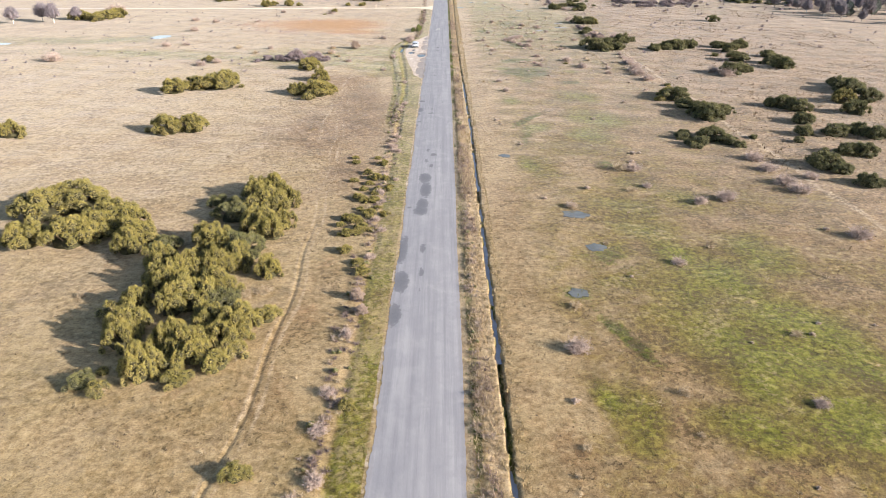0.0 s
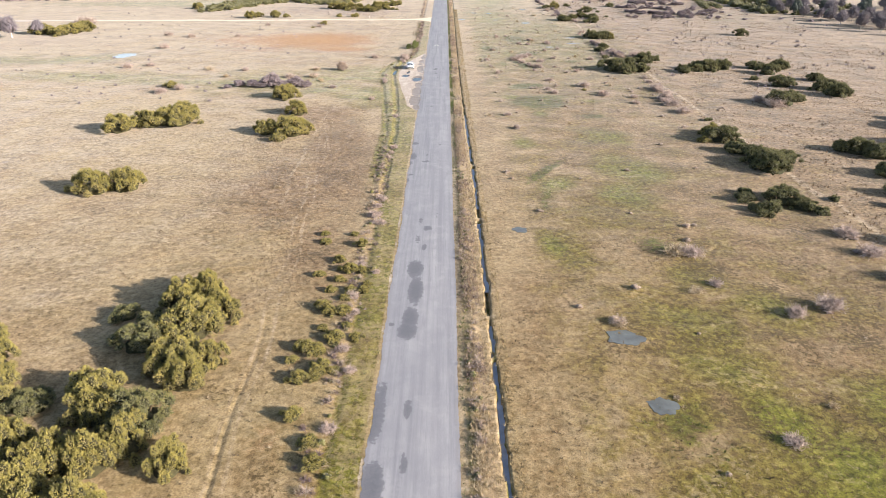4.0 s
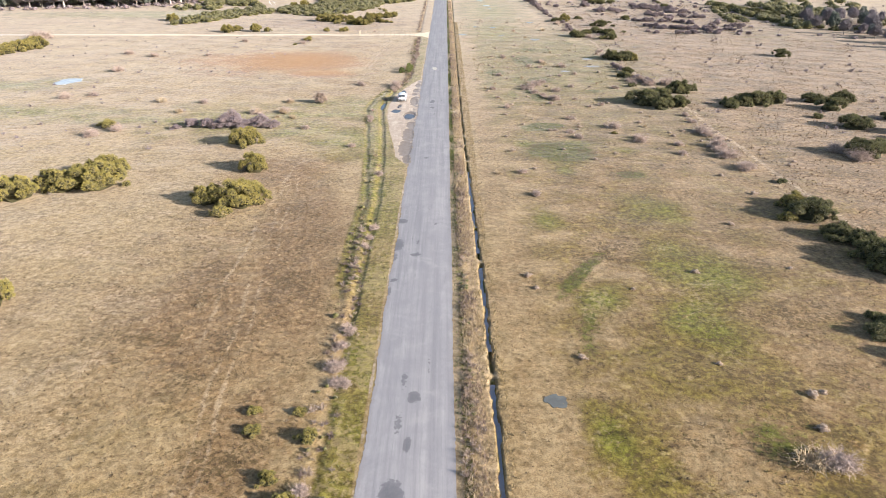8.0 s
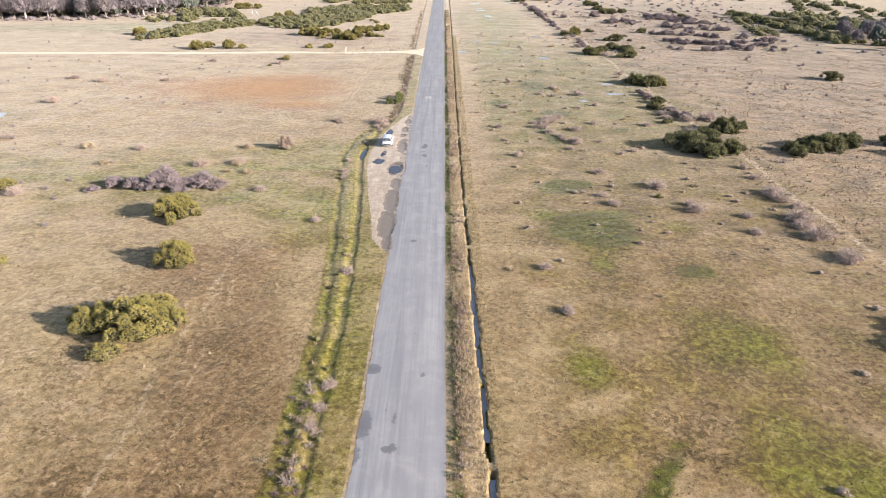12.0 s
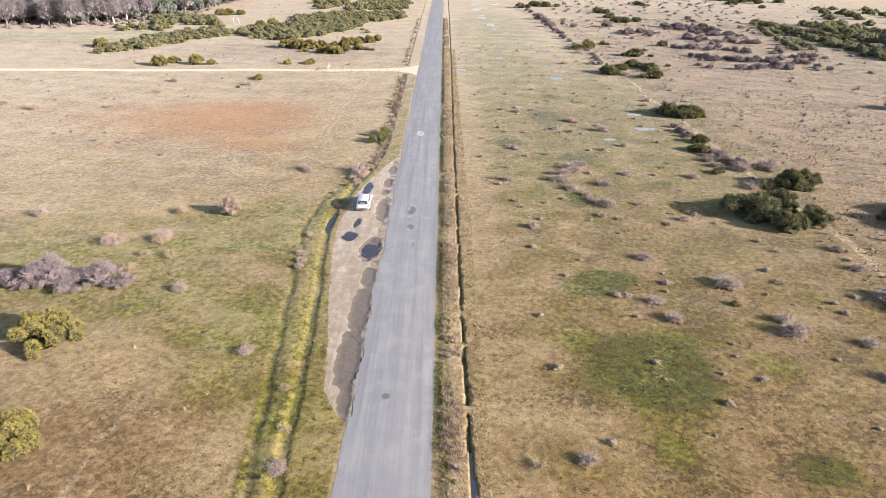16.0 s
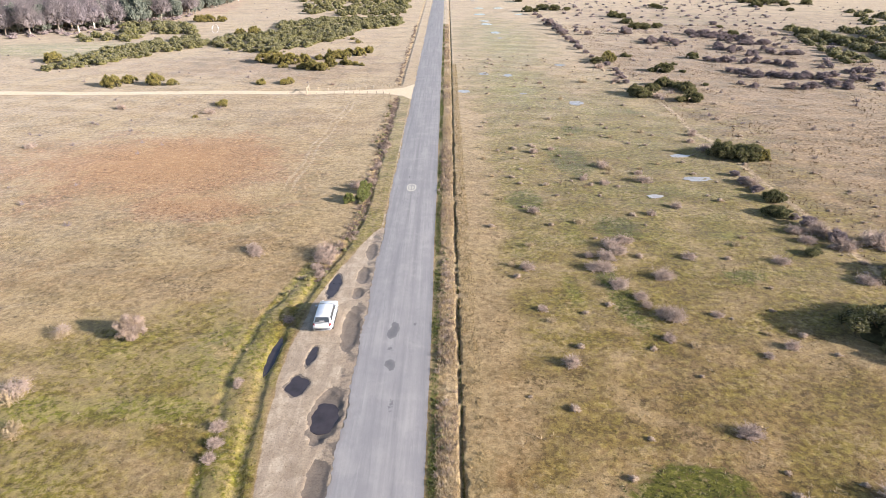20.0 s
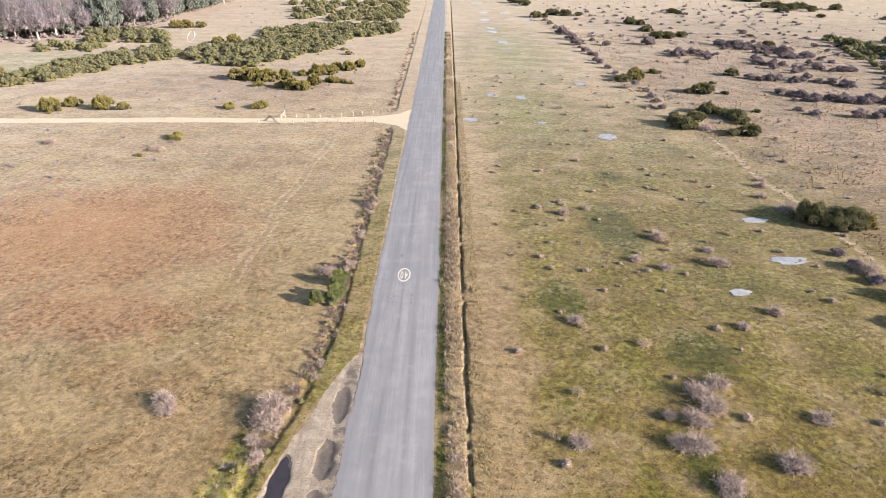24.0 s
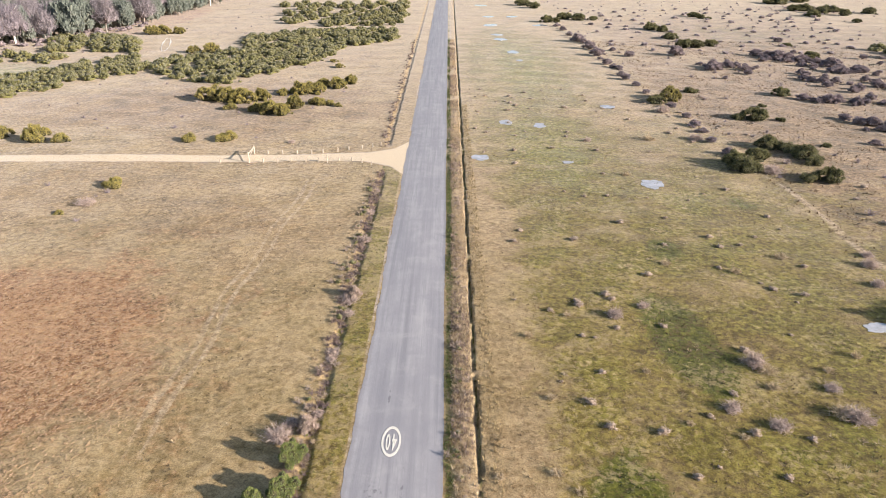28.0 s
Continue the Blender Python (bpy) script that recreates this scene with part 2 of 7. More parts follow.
def road_material():
    m = Mat("worn_asphalt", 0.62, 0.0, 0.5)
    stain, worn, _ = m.attr("stain")
    lane = m.noise(1.0, 5.0, 0.6, m.stretch(1.6, 0.035, 1.0))
    blot, grit = m.noise(0.42, 6.0, 0.72, warp=0.4), m.noise(16.0, 4.0, 0.8)
    crack = m.noise(2.2, 8.0, 0.75, warp=1.2)
    c = m.ramp(lane, (0.34, (0.185, 0.18, 0.186)), (0.5, (0.288, 0.277, 0.276)), (0.66, (0.36, 0.345, 0.338)))
    c = m.mix(m.ramp(m.noise(0.22, 5.0, 0.7, m.stretch(1.0, 0.3, 1.0), 0.8), (0.46, 0.0), (0.6, 0.5)), c, (0.21, 0.203, 0.212))
    c = m.mix(m.ramp(m.noise(1.0, 5.0, 0.7, m.stretch(4.2, 0.16, 1.0), 0.5), (0.36, 0.5), (0.46, 0.0)), c, (0.17, 0.165, 0.175))
    c = m.mix(m.ramp(blot, (0.48, 0.0), (0.66, 0.55)), c, (0.195, 0.19, 0.2))
    c = m.mix(m.ramp(blot, (0.32, 0.5), (0.46, 0.0)), c, (0.375, 0.355, 0.34))
    c = m.mix(m.ramp(m.math("ADD", worn, m.math("MULTIPLY", m.math("SUBTRACT", blot, 0.5), 1.4)), (0.4, 0.0), (0.75, 0.6)), c, (0.25, 0.225, 0.215))
    edge = m.math("ADD", stain, m.math("MULTIPLY", m.math("SUBTRACT", m.noise(2.6, 6.0, 0.7), 0.5), 1.0))
    c = m.mix(m.ramp(edge, (0.4, 0.0), (0.47, 0.72), (0.9, 0.95)), c, m.mix(blot, (0.045, 0.044, 0.052), (0.08, 0.077, 0.087)))
    c = m.mix(m.ramp(crack, (0.26, 0.6), (0.34, 0.0)), c, (0.14, 0.135, 0.135))
    c = m.mix(0.3, c, m.ramp(grit, (0.3, 0.15), (0.7, 0.4)))
    m.color(c)
    m.bump(grit, 0.35, 0.01)
    return m.m


def water_material(name, tint, spec=0.9):
    m = Mat(name, 0.04, 0.0, spec)
    m.color(m.ramp(m.noise(0.9, 4.0), (0.3, tint), (0.7, tuple(v * 1.6 for v in tint))))
    m.bump(m.noise(3.0, 2.0), 0.04, 0.02)
    return m.m


GROUND, ASPHALT = ground_material(), road_material()
POOL_WATER = water_material("shallow_pool_water", (0.1, 0.105, 0.095), 0.6)
# Pale base tints paint the sky's reflection into puddles and ditch water.
WATER, SKY_TINTED_PEAT_WATER = water_material("sky_tinted_puddle_water", (0.3, 0.3, 0.295)), water_material("ditch_water", (0.2, 0.21, 0.23))

MUD_WATER = water_material("muddy_water", (0.035, 0.03, 0.033), 0.45)

# ---- building helpers ----
def mesh_of(name, verts, faces, mat, smooth=False):
    me = bpy.data.meshes.new(name)
    me.from_pydata(np.asarray(verts).tolist(), [], np.asarray(faces).tolist() if not isinstance(faces, list) else faces)
    me.materials.append(mat)
    if smooth:
        me.shade_smooth()
    return me


def part(name, data, material=None, parent=None, label="", m=None):
    """Links a bmesh or a mesh as one object under a thing or a part."""
    if isinstance(data, bmesh.types.BMesh):
        me = bpy.data.meshes.new(name)
        data.to_mesh(me)
        data.free()
        me.materials.append(material)
    else:
        me = data
    ob = new(name, me)
    if parent:
        ob.parent = parent
    if m is not None:
        ob.matrix_basis = m
    return tagged(ob, label) if label else ob


def thing(name, label, category, m, group="", kind=""):
    ob = tagged(new(name), label, category, group, kind)
    ob.empty_display_size = 0.3
    ob.matrix_basis = m
    return ob


def lrs(x, y, z, rz=0.0, sx=1.0, sy=1.0, sz=1.0):
    return Matrix.LocRotScale((x, y, z), Euler((0, 0, rz)), (sx, sy, sz))


def bend(table, y):
    return np.interp(y, [p[0] for p in table], [p[1] for p in table])


# ---- plan of the ground ----
INNER_DITCH = [(0, -5.4), (100, -5.9), (139, -6.3), (155, -7.2), (163, -7.75), (173, -8.6), (182, -9.6), (189, -10.0), (196, -9.7), (202, -8.7), (212, -6.7), (222, -5.9), (285, -5.9), (310, -6.4), (700, -7.0)]
OUTER_DITCH = [(100, -7.4), (139, -7.85), (155, -9.5), (163, -10.3), (173, -11.3), (189, -12.9), (197, -12.0), (205, -9.8)]
RIGHT_DITCH = [(0, 5.75), (34, 5.95), (75, 5.95), (112, 6.05), (140, 5.75), (170, 5.45), (236, 5.4), (300, 5.6), (700, 6.0)]
LAYBY_EDGE = [(152, -3.3), (156, -5.2), (163, -6.0), (173, -7.4), (182, -8.5), (190, -8.8), (198, -8.2), (206, -6.6), (212, -5.0), (217, -3.4)]
CROSSINGS = (77.1, 99.4, 119.5, 153.9, 200.0, 238.7, 276.2, 305.2)
TRACK = [(-220, 288.5), (-64, 292.4), (-30, 293.2), (-13, 294.4), (-2, 294.6)]


# hollows in the gravel lay-by: x, y, half widths, depth, turn
HOLLOWS = [(-7.05, 185.5, 1.0, 1.5, 0.13, 0.0), (-6.65, 189.6, 0.42, 1.75, 0.11, -0.1), (-6.65, 202.0, 0.66, 2.9, 0.13, -0.05), (-4.35, 182.0, 1.2, 3.4, 0.17, -0.05), (-4.0, 193.9, 0.8, 4.3, 0.11, 0.03),
           (-4.15, 200.4, 0.55, 1.2, 0.1, 0.0), (-4.05, 204.3, 0.65, 2.1, 0.11, 0.0), (-3.85, 175.2, 0.75, 2.6, 0.08, 0.0), (-3.95, 168.5, 1.0, 4.8, 0.08, 0.02), (-4.0, 160.5, 1.15, 5.2, 0.08, 0.03), (-3.6, 154.5, 0.6, 3.0, 0.07, 0.0), (-3.8, 210.0, 0.6, 2.4, 0.09, 0.0)]


def hollow(x, y):
    """Depth of the potholes, with uneven rims."""
    z = np.zeros_like(x + y)
    rag = 0.16 * np.sin(x * 5.1 + 1.3 * np.sin(y * 2.3)) + 0.14 * np.sin(y * 3.7 + 2.0 * np.sin(x * 3.1)) + 0.08 * np.sin(x * 11 + y * 7)
    for cx, cy, rx, ry, deep, turn in HOLLOWS:
        c, s = math.cos(turn), math.sin(turn)
        u, v = ((x - cx) * c + (y - cy) * s) / rx, (-(x - cx) * s + (y - cy) * c) / ry
        z = np.maximum(z, deep * np.clip((1.0 - np.sqrt(u * u + v * v) + rag * 0.4) * 2.6, 0, 1))
    return z


def dent(d, half, depth):
    return -depth * np.clip(1 - (np.abs(d) / half) ** 2, 0, 1)


def rough_land(x, y):
    """Gentle swells and hummocks away from the road."""
    far = np.clip((np.abs(x) - 7) / 10, 0, 1)
    z = 0.10 * np.sin(x * 0.13 + 1.3) * np.sin(y * 0.11) + 0.05 * np.sin(x * 0.43 + y * 0.29) * np.sin(y * 0.51 - x * 0.17)
    z += 0.03 * np.sin(x * 1.7 + 2 * np.sin(y * 0.9)) * np.sin(y * 1.9 + 2 * np.sin(x * 0.7))
    return z * far


def height(x, y):
    z = rough_land(x, y)
    wob = 0.12 * np.sin(y * 0.7) + 0.08 * np.sin(y * 1.9 + 1) + 0.05 * np.sin(y * 4.3)
    inner = np.where(y < 104, 0.06, np.where(y < 215, 0.15, 0.17)) + 0.2 * np.exp(-((y - 189.7) / 2.3) ** 2)
    gone = (np.clip(np.abs(y - 294.5) - 5.5, 0, 2) / 2)
    z = z + dent(x - bend(INNER_DITCH, y) - wob * 0.6, 0.55, 1.0) * inner * gone
    outer = np.clip((y - 104) / 12, 0, 1) * np.clip((207 - y) / 8, 0, 1)
    z = z + dent(x - bend(OUTER_DITCH, y) - wob, 0.45, 1.0) * np.where(y < 152, 0.08, 0.1) * outer
    mid = (bend(INNER_DITCH, y) + bend(OUTER_DITCH, y)) / 2
    z = z + np.exp(-((x - mid) / 0.75) ** 2) * 0.08 * outer
    shut = np.ones_like(y + x)
    for cy in CROSSINGS:
        shut = shut * np.clip((np.abs(y - cy) - 0.35) / 0.3, 0.08, 1)
    half = np.where(y < 150, 0.17, 0.13) + 0.05 * np.sin(y * 0.33) + 0.04 * np.sin(y * 3.7) + 0.05 * np.sin(y * 1.3)
    d = x - bend(RIGHT_DITCH, y) - wob * 0.5
    z = z - np.where(y < 150, 0.62, 0.36) * shut * np.clip(1 - (np.abs(d) / half) ** 4, 0, 1)
    z = z + 0.1 * np.exp(-((x - 4.4) / 0.5) ** 2) * (0.6 + 0.4 * np.sin(y * 2.1) * np.sin(y * 0.77))
    rut = np.interp(y, [30, 36, 53, 90, 140, 152], [-12.6, -12.2, -12.2, -14.1, -18.2, -19.2]) + 0.15 * np.sin(y * 0.37)
    z = z + dent(x - rut, 0.16, 0.09) * np.clip((y - 20) / 8, 0, 1) * np.clip((80 - y) / 20, 0, 1)
    return np.where(np.abs(x) < 2.9, -0.04, z - hollow(x, y))


def axis_lines(lo, hi, step, far, grow):
    a = list(np.arange(lo, hi + step / 2, step))
    s, left, right = step, lo, hi
    out_l, out_r = [], []
    while right < far:
        s *= grow
        right += s
        left -= s
        out_r.append(right)
        out_l.append(left)
    return np.array(out_l[::-1] + a + out_r)


def blob(x, y, cx, cy, rx, ry, turn=0.0):
    c, s = math.cos(turn), math.sin(turn)
    u, v = ((x - cx) * c + (y - cy) * s) / rx, (-(x - cx) * s + (y - cy) * c) / ry
    return np.clip(1.25 - np.sqrt(u * u + v * v) * 0.75, 0, 1)


def band(d, half, soft):
    return np.clip((half - np.abs(d)) / soft + 0.5, 0, 1)

# ---- ground: one sheet with ditches, bank and hummocks ----
def build_ground():
    gx = np.concatenate([axis_lines(-14, 12, 0.16, 40, 1.05)])
    gx = np.concatenate([np.arange(-1, 1) * 0.0 - 2600.0, np.linspace(-900, gx[0] - 60, 8), np.linspace(gx[0] - 55, gx[0] - 0.8, 70), gx, np.linspace(gx[-1] + 0.8, gx[-1] + 60, 70), np.linspace(gx[-1] + 65, 900, 8), [2600.0]])[1:]
    gy = np.concatenate([[-2600.0, -800, -200, -80, -30, -5], np.arange(10, 152, 0.36), np.arange(152, 214, 0.16), np.arange(214, 315, 0.36), np.linspace(316, 420, 120), np.linspace(422, 640, 90), [700, 900, 1400, 3200]])
    x, y = np.meshgrid(gx, gy)
    z = height(x, y)
    nx, ny = len(gx), len(gy)
    me = bpy.data.meshes.new("ground")
    i = np.arange(nx * ny).reshape(ny, nx)
    quads = np.stack([i[:-1, :-1], i[:-1, 1:], i[1:, 1:], i[1:, :-1]], -1).reshape(-1, 4)
    me.vertices.add(nx * ny)
    me.vertices.foreach_set("co", np.stack([x, y, z], -1).ravel())
    me.loops.add(quads.size)
    me.loops.foreach_set("vertex_index", quads.ravel().astype(np.int32))
    me.polygons.add(len(quads))
    me.polygons.foreach_set("loop_start", np.arange(0, quads.size, 4, dtype=np.int32))
    me.polygons.foreach_set("loop_total", np.full(len(quads), 4, dtype=np.int32))
    me.update(calc_edges=True)
    me.shade_smooth()
    a, b = zones(x, y)
    for name, w in (("zone_a", a), ("zone_b", b)):
        at = me.color_attributes.new(name, "FLOAT_COLOR", "POINT")
        at.data.foreach_set("color", np.concatenate([w, np.ones_like(w[..., :1])], -1).astype(np.float32).ravel())
    me.materials.append(GROUND)
    return tagged(new("ground", me), "dry straw-coloured heathland grass with mossy green and rusty patches", "ground", kind="structure")


# bright moss lawns and the browner drifts between them: x, y, half widths, turn, strength
FLUSHES = [(29, 58, 3.2, 6, 0.2, 1.3), (32, 49, 4.2, 6, 0.5, 1.35), (25.5, 63, 3, 4, 0.3, 1.2), (34, 43, 4, 3.5, 0.2, 1.25), (25, 40.5, 2.4, 3, 0.2, 1.25), (13.5, 39, 1.2, 2.6, 0.2, 1.15),
           (19.5, 64, 3, 3, 0, 0.9), (13.6, 92.5, 1.8, 4, 0.2, 1.05), (17, 111.5, 2.4, 3.4, -0.5, 1.2), (14.6, 131, 2, 4, 0.1, 0.95), (28.8, 134, 4, 5, 0.2, 1.0), (15, 163, 1.6, 1.8, 0, 1.3),
           (24, 162.5, 1.7, 1.8, 0, 1.25), (19.6, 149.5, 1.6, 2.6, 0, 1.05), (16.8, 201, 1.4, 6, 0.1, 0.95), (31, 159.5, 3, 2, 0, 0.95), (27, 85, 3.6, 5, 0, 0.8), (24, 73, 6, 9, 0.2, 0.85), (31, 79, 5, 6, 0, 0.8), (34, 63, 4, 6, 0, 1.05), (19, 57, 3, 6, 0.2, 0.65), (12.5, 62, 2, 6, 0.1, 0.6), (16, 82, 3, 5, 0, 0.6),
           (33, 232, 5, 6, 0.2, 0.95), (37, 216, 5, 6, 0, 0.9), (12, 222, 3, 6, 0, 0.85), (26, 232, 4, 6, 0.1, 0.9), (19, 215, 2.4, 8, 0.1, 0.95)]
BROWNS = [(26.8, 47.3, 2.2, 2.0, 0.3, 1.2), (26, 35.8, 3, 2, 0.2, 1.1), (17.8, 37.2, 3, 3, 0, 0.9), (16.8, 45.5, 1.6, 3, 0.3, 0.9), (24.4, 121, 3, 3, 0, 0.9), (27.5, 148, 4, 3.4, 0, 1.2),
          (29, 150.5, 3, 2, 0.2, 1.1), (33.2, 151, 2.4, 2, 0, 1.0), (12.7, 145.5, 2, 2, 0, 0.9), (20.6, 142.7, 2.6, 1.6, 0, 0.9), (27.6, 147.8, 2, 1.4, 0, 0.8), (32.8, 116, 4, 4, 0, 0.9),
          (22, 184.5, 3, 3, 0, 0.7), (39.5, 182, 5, 4, 0, 0.8), (10, 34, 2, 4, 0, 0.7), (-13.5, 116, 4.5, 14, 0.1, 1.0), (-20, 108, 7, 14, 0, 0.75)]


def zones(x, y):
    moss, rust, heath = np.zeros_like(x), np.zeros_like(x), np.zeros_like(x)
    dirt, pale, wet = np.zeros_like(x), np.zeros_like(x), np.zeros_like(x)

    def add(field, *args):
        np.maximum(field, blob(x, y, *args[:-1]) * args[-1], out=field)

    # the whole wet side is a patchwork of brown and olive
    wide_r = np.clip((x - 7) / 5, 0, 1) * np.clip((75 - x) / 30, 0, 1)
    moss = np.maximum(moss, np.interp(y, [140, 188, 210, 300], [0.36, 0.48, 0.68, 0.76]) * wide_r * np.clip((380 - y) / 120, 0.3, 1))
    heath = np.maximum(heath, 0.46 * np.clip((x - 6) / 2, 0, 1) * np.clip((240 - y) / 60, 0.5, 1) + 0.22 * np.clip((x - 12) / 10, 0, 1) * np.clip((330 - y) / 60, 0, 1))
    heath = np.maximum(heath, 0.25 * np.clip((-x - 7) / 4, 0, 1) * np.clip((x + 30) / 8, 0.15, 1) * np.clip((165 - y) / 20, 0, 1))
    heath = np.maximum(heath, 0.3 * np.clip((-x - 7) / 4, 0, 1) * (y > 200))
    beyond = np.clip((x - 47) / 4, 0, 1) * np.clip((128 - x) / 16, 0, 1)
    heath = np.maximum(heath, 0.78 * beyond * np.clip((430 - y) / 80, 0.3, 1))
    moss = np.maximum(moss, 0.75 * np.clip((x - 108) / 12, 0, 1) * np.clip((165 - x) / 10, 0, 1) * np.clip((y - 250) / 40, 0, 1) * np.clip((470 - y) / 30, 0, 1))
    # mossy lawns and flushes on the wet side
    add(moss, 26, 50, 6.5, 17, 0.15, 1.0)
    add(moss, 28, 44, 5, 6, 0.2, 1.35)
    add(moss, 30, 37, 5, 4, 0, 1.3)
    add(moss, 23, 36, 4, 3, 0, 1.1)
    add(moss, 28, 118, 5, 8, 0.3, 1.15)
    add(moss, 25, 107, 4, 6, 0, 1.05)
    add(moss, 27, 134, 4, 6, 0, 0.85)
    add(wet, 13.9, 54.8, 1.6, 1.5, 0, 0.6)
    add(wet, 19, 62, 3, 4, 0.3, 0.5)
    add(moss, 19, 60, 9, 20, 0.1, 0.55)
    add(moss, 15, 37, 2.2, 5, 0, 0.85)
    add(moss, 29, 38, 5, 9, 0, 0.95)
    add(moss, 15.5, 90, 3.2, 9, 0.1, 0.6)
    add(moss, 22, 100, 9, 10, 0.3, 0.6)
    add(moss, 17, 112, 4, 9, -0.3, 0.55)
    add(moss, 24, 85, 10, 8, 0, 0.5)
    add(moss, 34, 80, 10, 14, 0, 0.45)
    add(moss, 20, 158, 6, 7.5, 0, 0.9)
    add(moss, 22, 200, 4, 22, 0.06, 0.62)
    add(moss, 30, 205, 10, 20, 0, 0.48)
    add(moss, 25, 240, 7, 40, 0, 0.52)
    add(moss, 20, 300, 13, 45, 0.05, 0.92)
    add(moss, 22, 380, 15, 70, 0, 0.95)
    add(moss, 34, 270, 9, 30, 0.0, 0.8)
    add(moss, 36, 240, 9, 10, 0, 0.5)
    add(moss, 120, 300, 30, 40, 0, 0.5)
    add(moss, 130, 440, 60, 40, 0, 0.5)
    # lawns beside the bank on the dry side
    add(moss, -14, 165, 6, 9, 0.25, 1.15)
    add(moss, -22, 170, 9, 4.5, 0.1, 1.05)
    add(moss, -34, 172, 9, 3.5, 0.0, 0.95)
    add(moss, -26, 182.5, 22, 2.4, 0.02, 1.15)
    add(moss, -14, 190, 4, 10, 0.2, 1.0)
    add(moss, -24, 176, 14, 5, 0.1, 0.8)
    add(moss, -45, 178, 30, 3.5, 0.02, 1.0)
    add(moss, -20, 190, 12, 8, 0, 0.82)
    add(moss, -30, 172, 22, 10, 0, 0.68)
    add(moss, -40, 186, 26, 9, 0, 0.55)
    add(moss, -78, 184, 24, 7, -0.1, 0.95)
    add(moss, -95, 208, 18, 8, 0.3, 0.9)
    add(moss, -105, 355, 11, 14, 0.2, 1.5)
    add(pale, -105, 355, 12, 14, 0.2, 0.4)
    verge_l = band(x - (bend(INNER_DITCH, y) - 3.1) / 2, np.abs(bend(INNER_DITCH, y) + 3.1) / 2 + 0.1, 0.5) * (y < 290)
    moss = np.maximum(moss, np.where(y < 110, 0.86, np.where(y < 215, 0.78, 0.7)) * verge_l)
    bank = band(x - (bend(INNER_DITCH, y) + bend(OUTER_DITCH, y)) / 2, 1.75, 0.6) * np.clip((y - 104) / 20, 0, 1) * np.clip((212 - y) / 8, 0, 1)
    moss = np.maximum(moss, 1.0 * bank)
    add(moss, -5, 210, 2.5, 8, 0, 0.7)
    # rusty dead bracken
    add(rust, -42, 240, 24, 18, 0.1, 0.7)
    add(rust, -33, 243, 11, 13, 0.35, 1.3)
    add(rust, -39, 240, 11, 11, 0.1, 1.1)
    add(rust, -27, 222, 7, 3.6, 0.0, 1.25)
    add(rust, -50, 244, 12, 10, 0.1, 0.75)
    add(rust, -36, 253, 12, 5, 0.1, 0.8)
    add(rust, -117, 398, 8, 14, 0.3, 0.9)
    add(rust, -106, 432, 6, 18, 0.2, 0.9)
    add(rust, -101, 480, 6, 34, 0.05, 0.9)
    # browner heath
    add(heath, -14.5, 128, 6, 17, 0.1, 0.8)
    add(heath, -16, 108, 9, 15, 0, 0.7)
    add(heath, -24, 120, 14, 24, 0, 0.42)
    add(heath, -21, 148, 8, 8, 0, 0.75)
    add(heath, -12, 90, 5, 10, 0, 0.7)
    add(heath, -11, 46, 4, 20, 0, 0.45)
    add(pale, -30, 66, 12, 16, 0, 0.35)
    add(heath, -40, 205, 22, 7, 0.05, 0.5)
    add(heath, -20, 212, 12, 5, 0, 0.45)
    add(heath, -40, 328, 36, 22, 0, 0.85)
    add(heath, -25, 270, 18, 14, 0, 0.4)
    add(heath, 9, 70, 3, 40, 0, 0.5)
    add(heath, 10, 120, 3.5, 25, 0, 0.52)
    add(heath, 14, 150, 9, 10, 0, 0.45)
    add(heath, 90, 230, 42, 60, 0.1, 0.85)
    add(heath, 95, 150, 40, 50, 0, 0.8)
    add(heath, 80, 330, 32, 60, 0, 0.85)
    add(heath, 95, 430, 44, 60, 0, 0.8)
    add(heath, 24, 178, 10, 8, 0, 0.4)
    add(heath, -110, 205, 25, 8, 0, 0.5)
    for cx, cy, rx, ry, turn, w in FLUSHES:
        add(moss, cx, cy, rx, ry, turn, w)
    for cx, cy, rx, ry, turn, w in BROWNS:
        add(heath, cx, cy, rx, ry, turn, w)
    # dark wet mires
    add(wet, 20.5, 159, 4.6, 4.2, 0, 1.25)
    add(moss, 15.5, 163, 1.8, 2.5, 0, 1.3)
    add(moss, 20.5, 159, 6.2, 5.6, 0, 1.1)
    add(moss, 24, 163, 3, 2.4, 0, 1.2)
    add(wet, 18.5, 174, 3.6, 2.6, 0, 0.85)
    add(wet, 16.2, 117, 1.0, 6.5, -0.55, 0.75)
    add(wet, 20.4, 175.3, 3.0, 1.6, -0.1, 1.05)
    add(wet, 28.5, 148.0, 2.2, 1.8, 0, 0.7)
    add(wet, 16.6, 47.5, 0.9, 6, 0.35, 0.6)
    add(wet, 14.8, 106, 1.4, 6, -0.25, 0.45)
    add(wet, 24.5, 92, 3, 4, 0, 0.5)
    add(wet, 23.2, 244, 2.6, 8, 0.1, 0.95)
    add(wet, 14.8, 226, 2.4, 4, 0, 0.9)
    add(wet, 24.5, 217, 2.8, 5, 0, 0.75)
    add(wet, 21, 200, 1.3, 7, 0.08, 0.8)
    add(wet, 34.5, 204, 2.4, 2.2, 0, 0.7)
    add(wet, 26.8, 262, 1.8, 3, 0, 0.75)
    add(wet, 40, 276, 2.6, 3, 0, 0.6)
    add(wet, 32.5, 227, 4, 4, 0, 0.55)
    add(wet, 32, 284, 5, 4, 0, 0.4)
    side = bend(RIGHT_DITCH, y)
    wet = np.maximum(wet, 0.5 * band(x - np.where(y < 150, 3.9, 3.5), 0.35, 0.3))
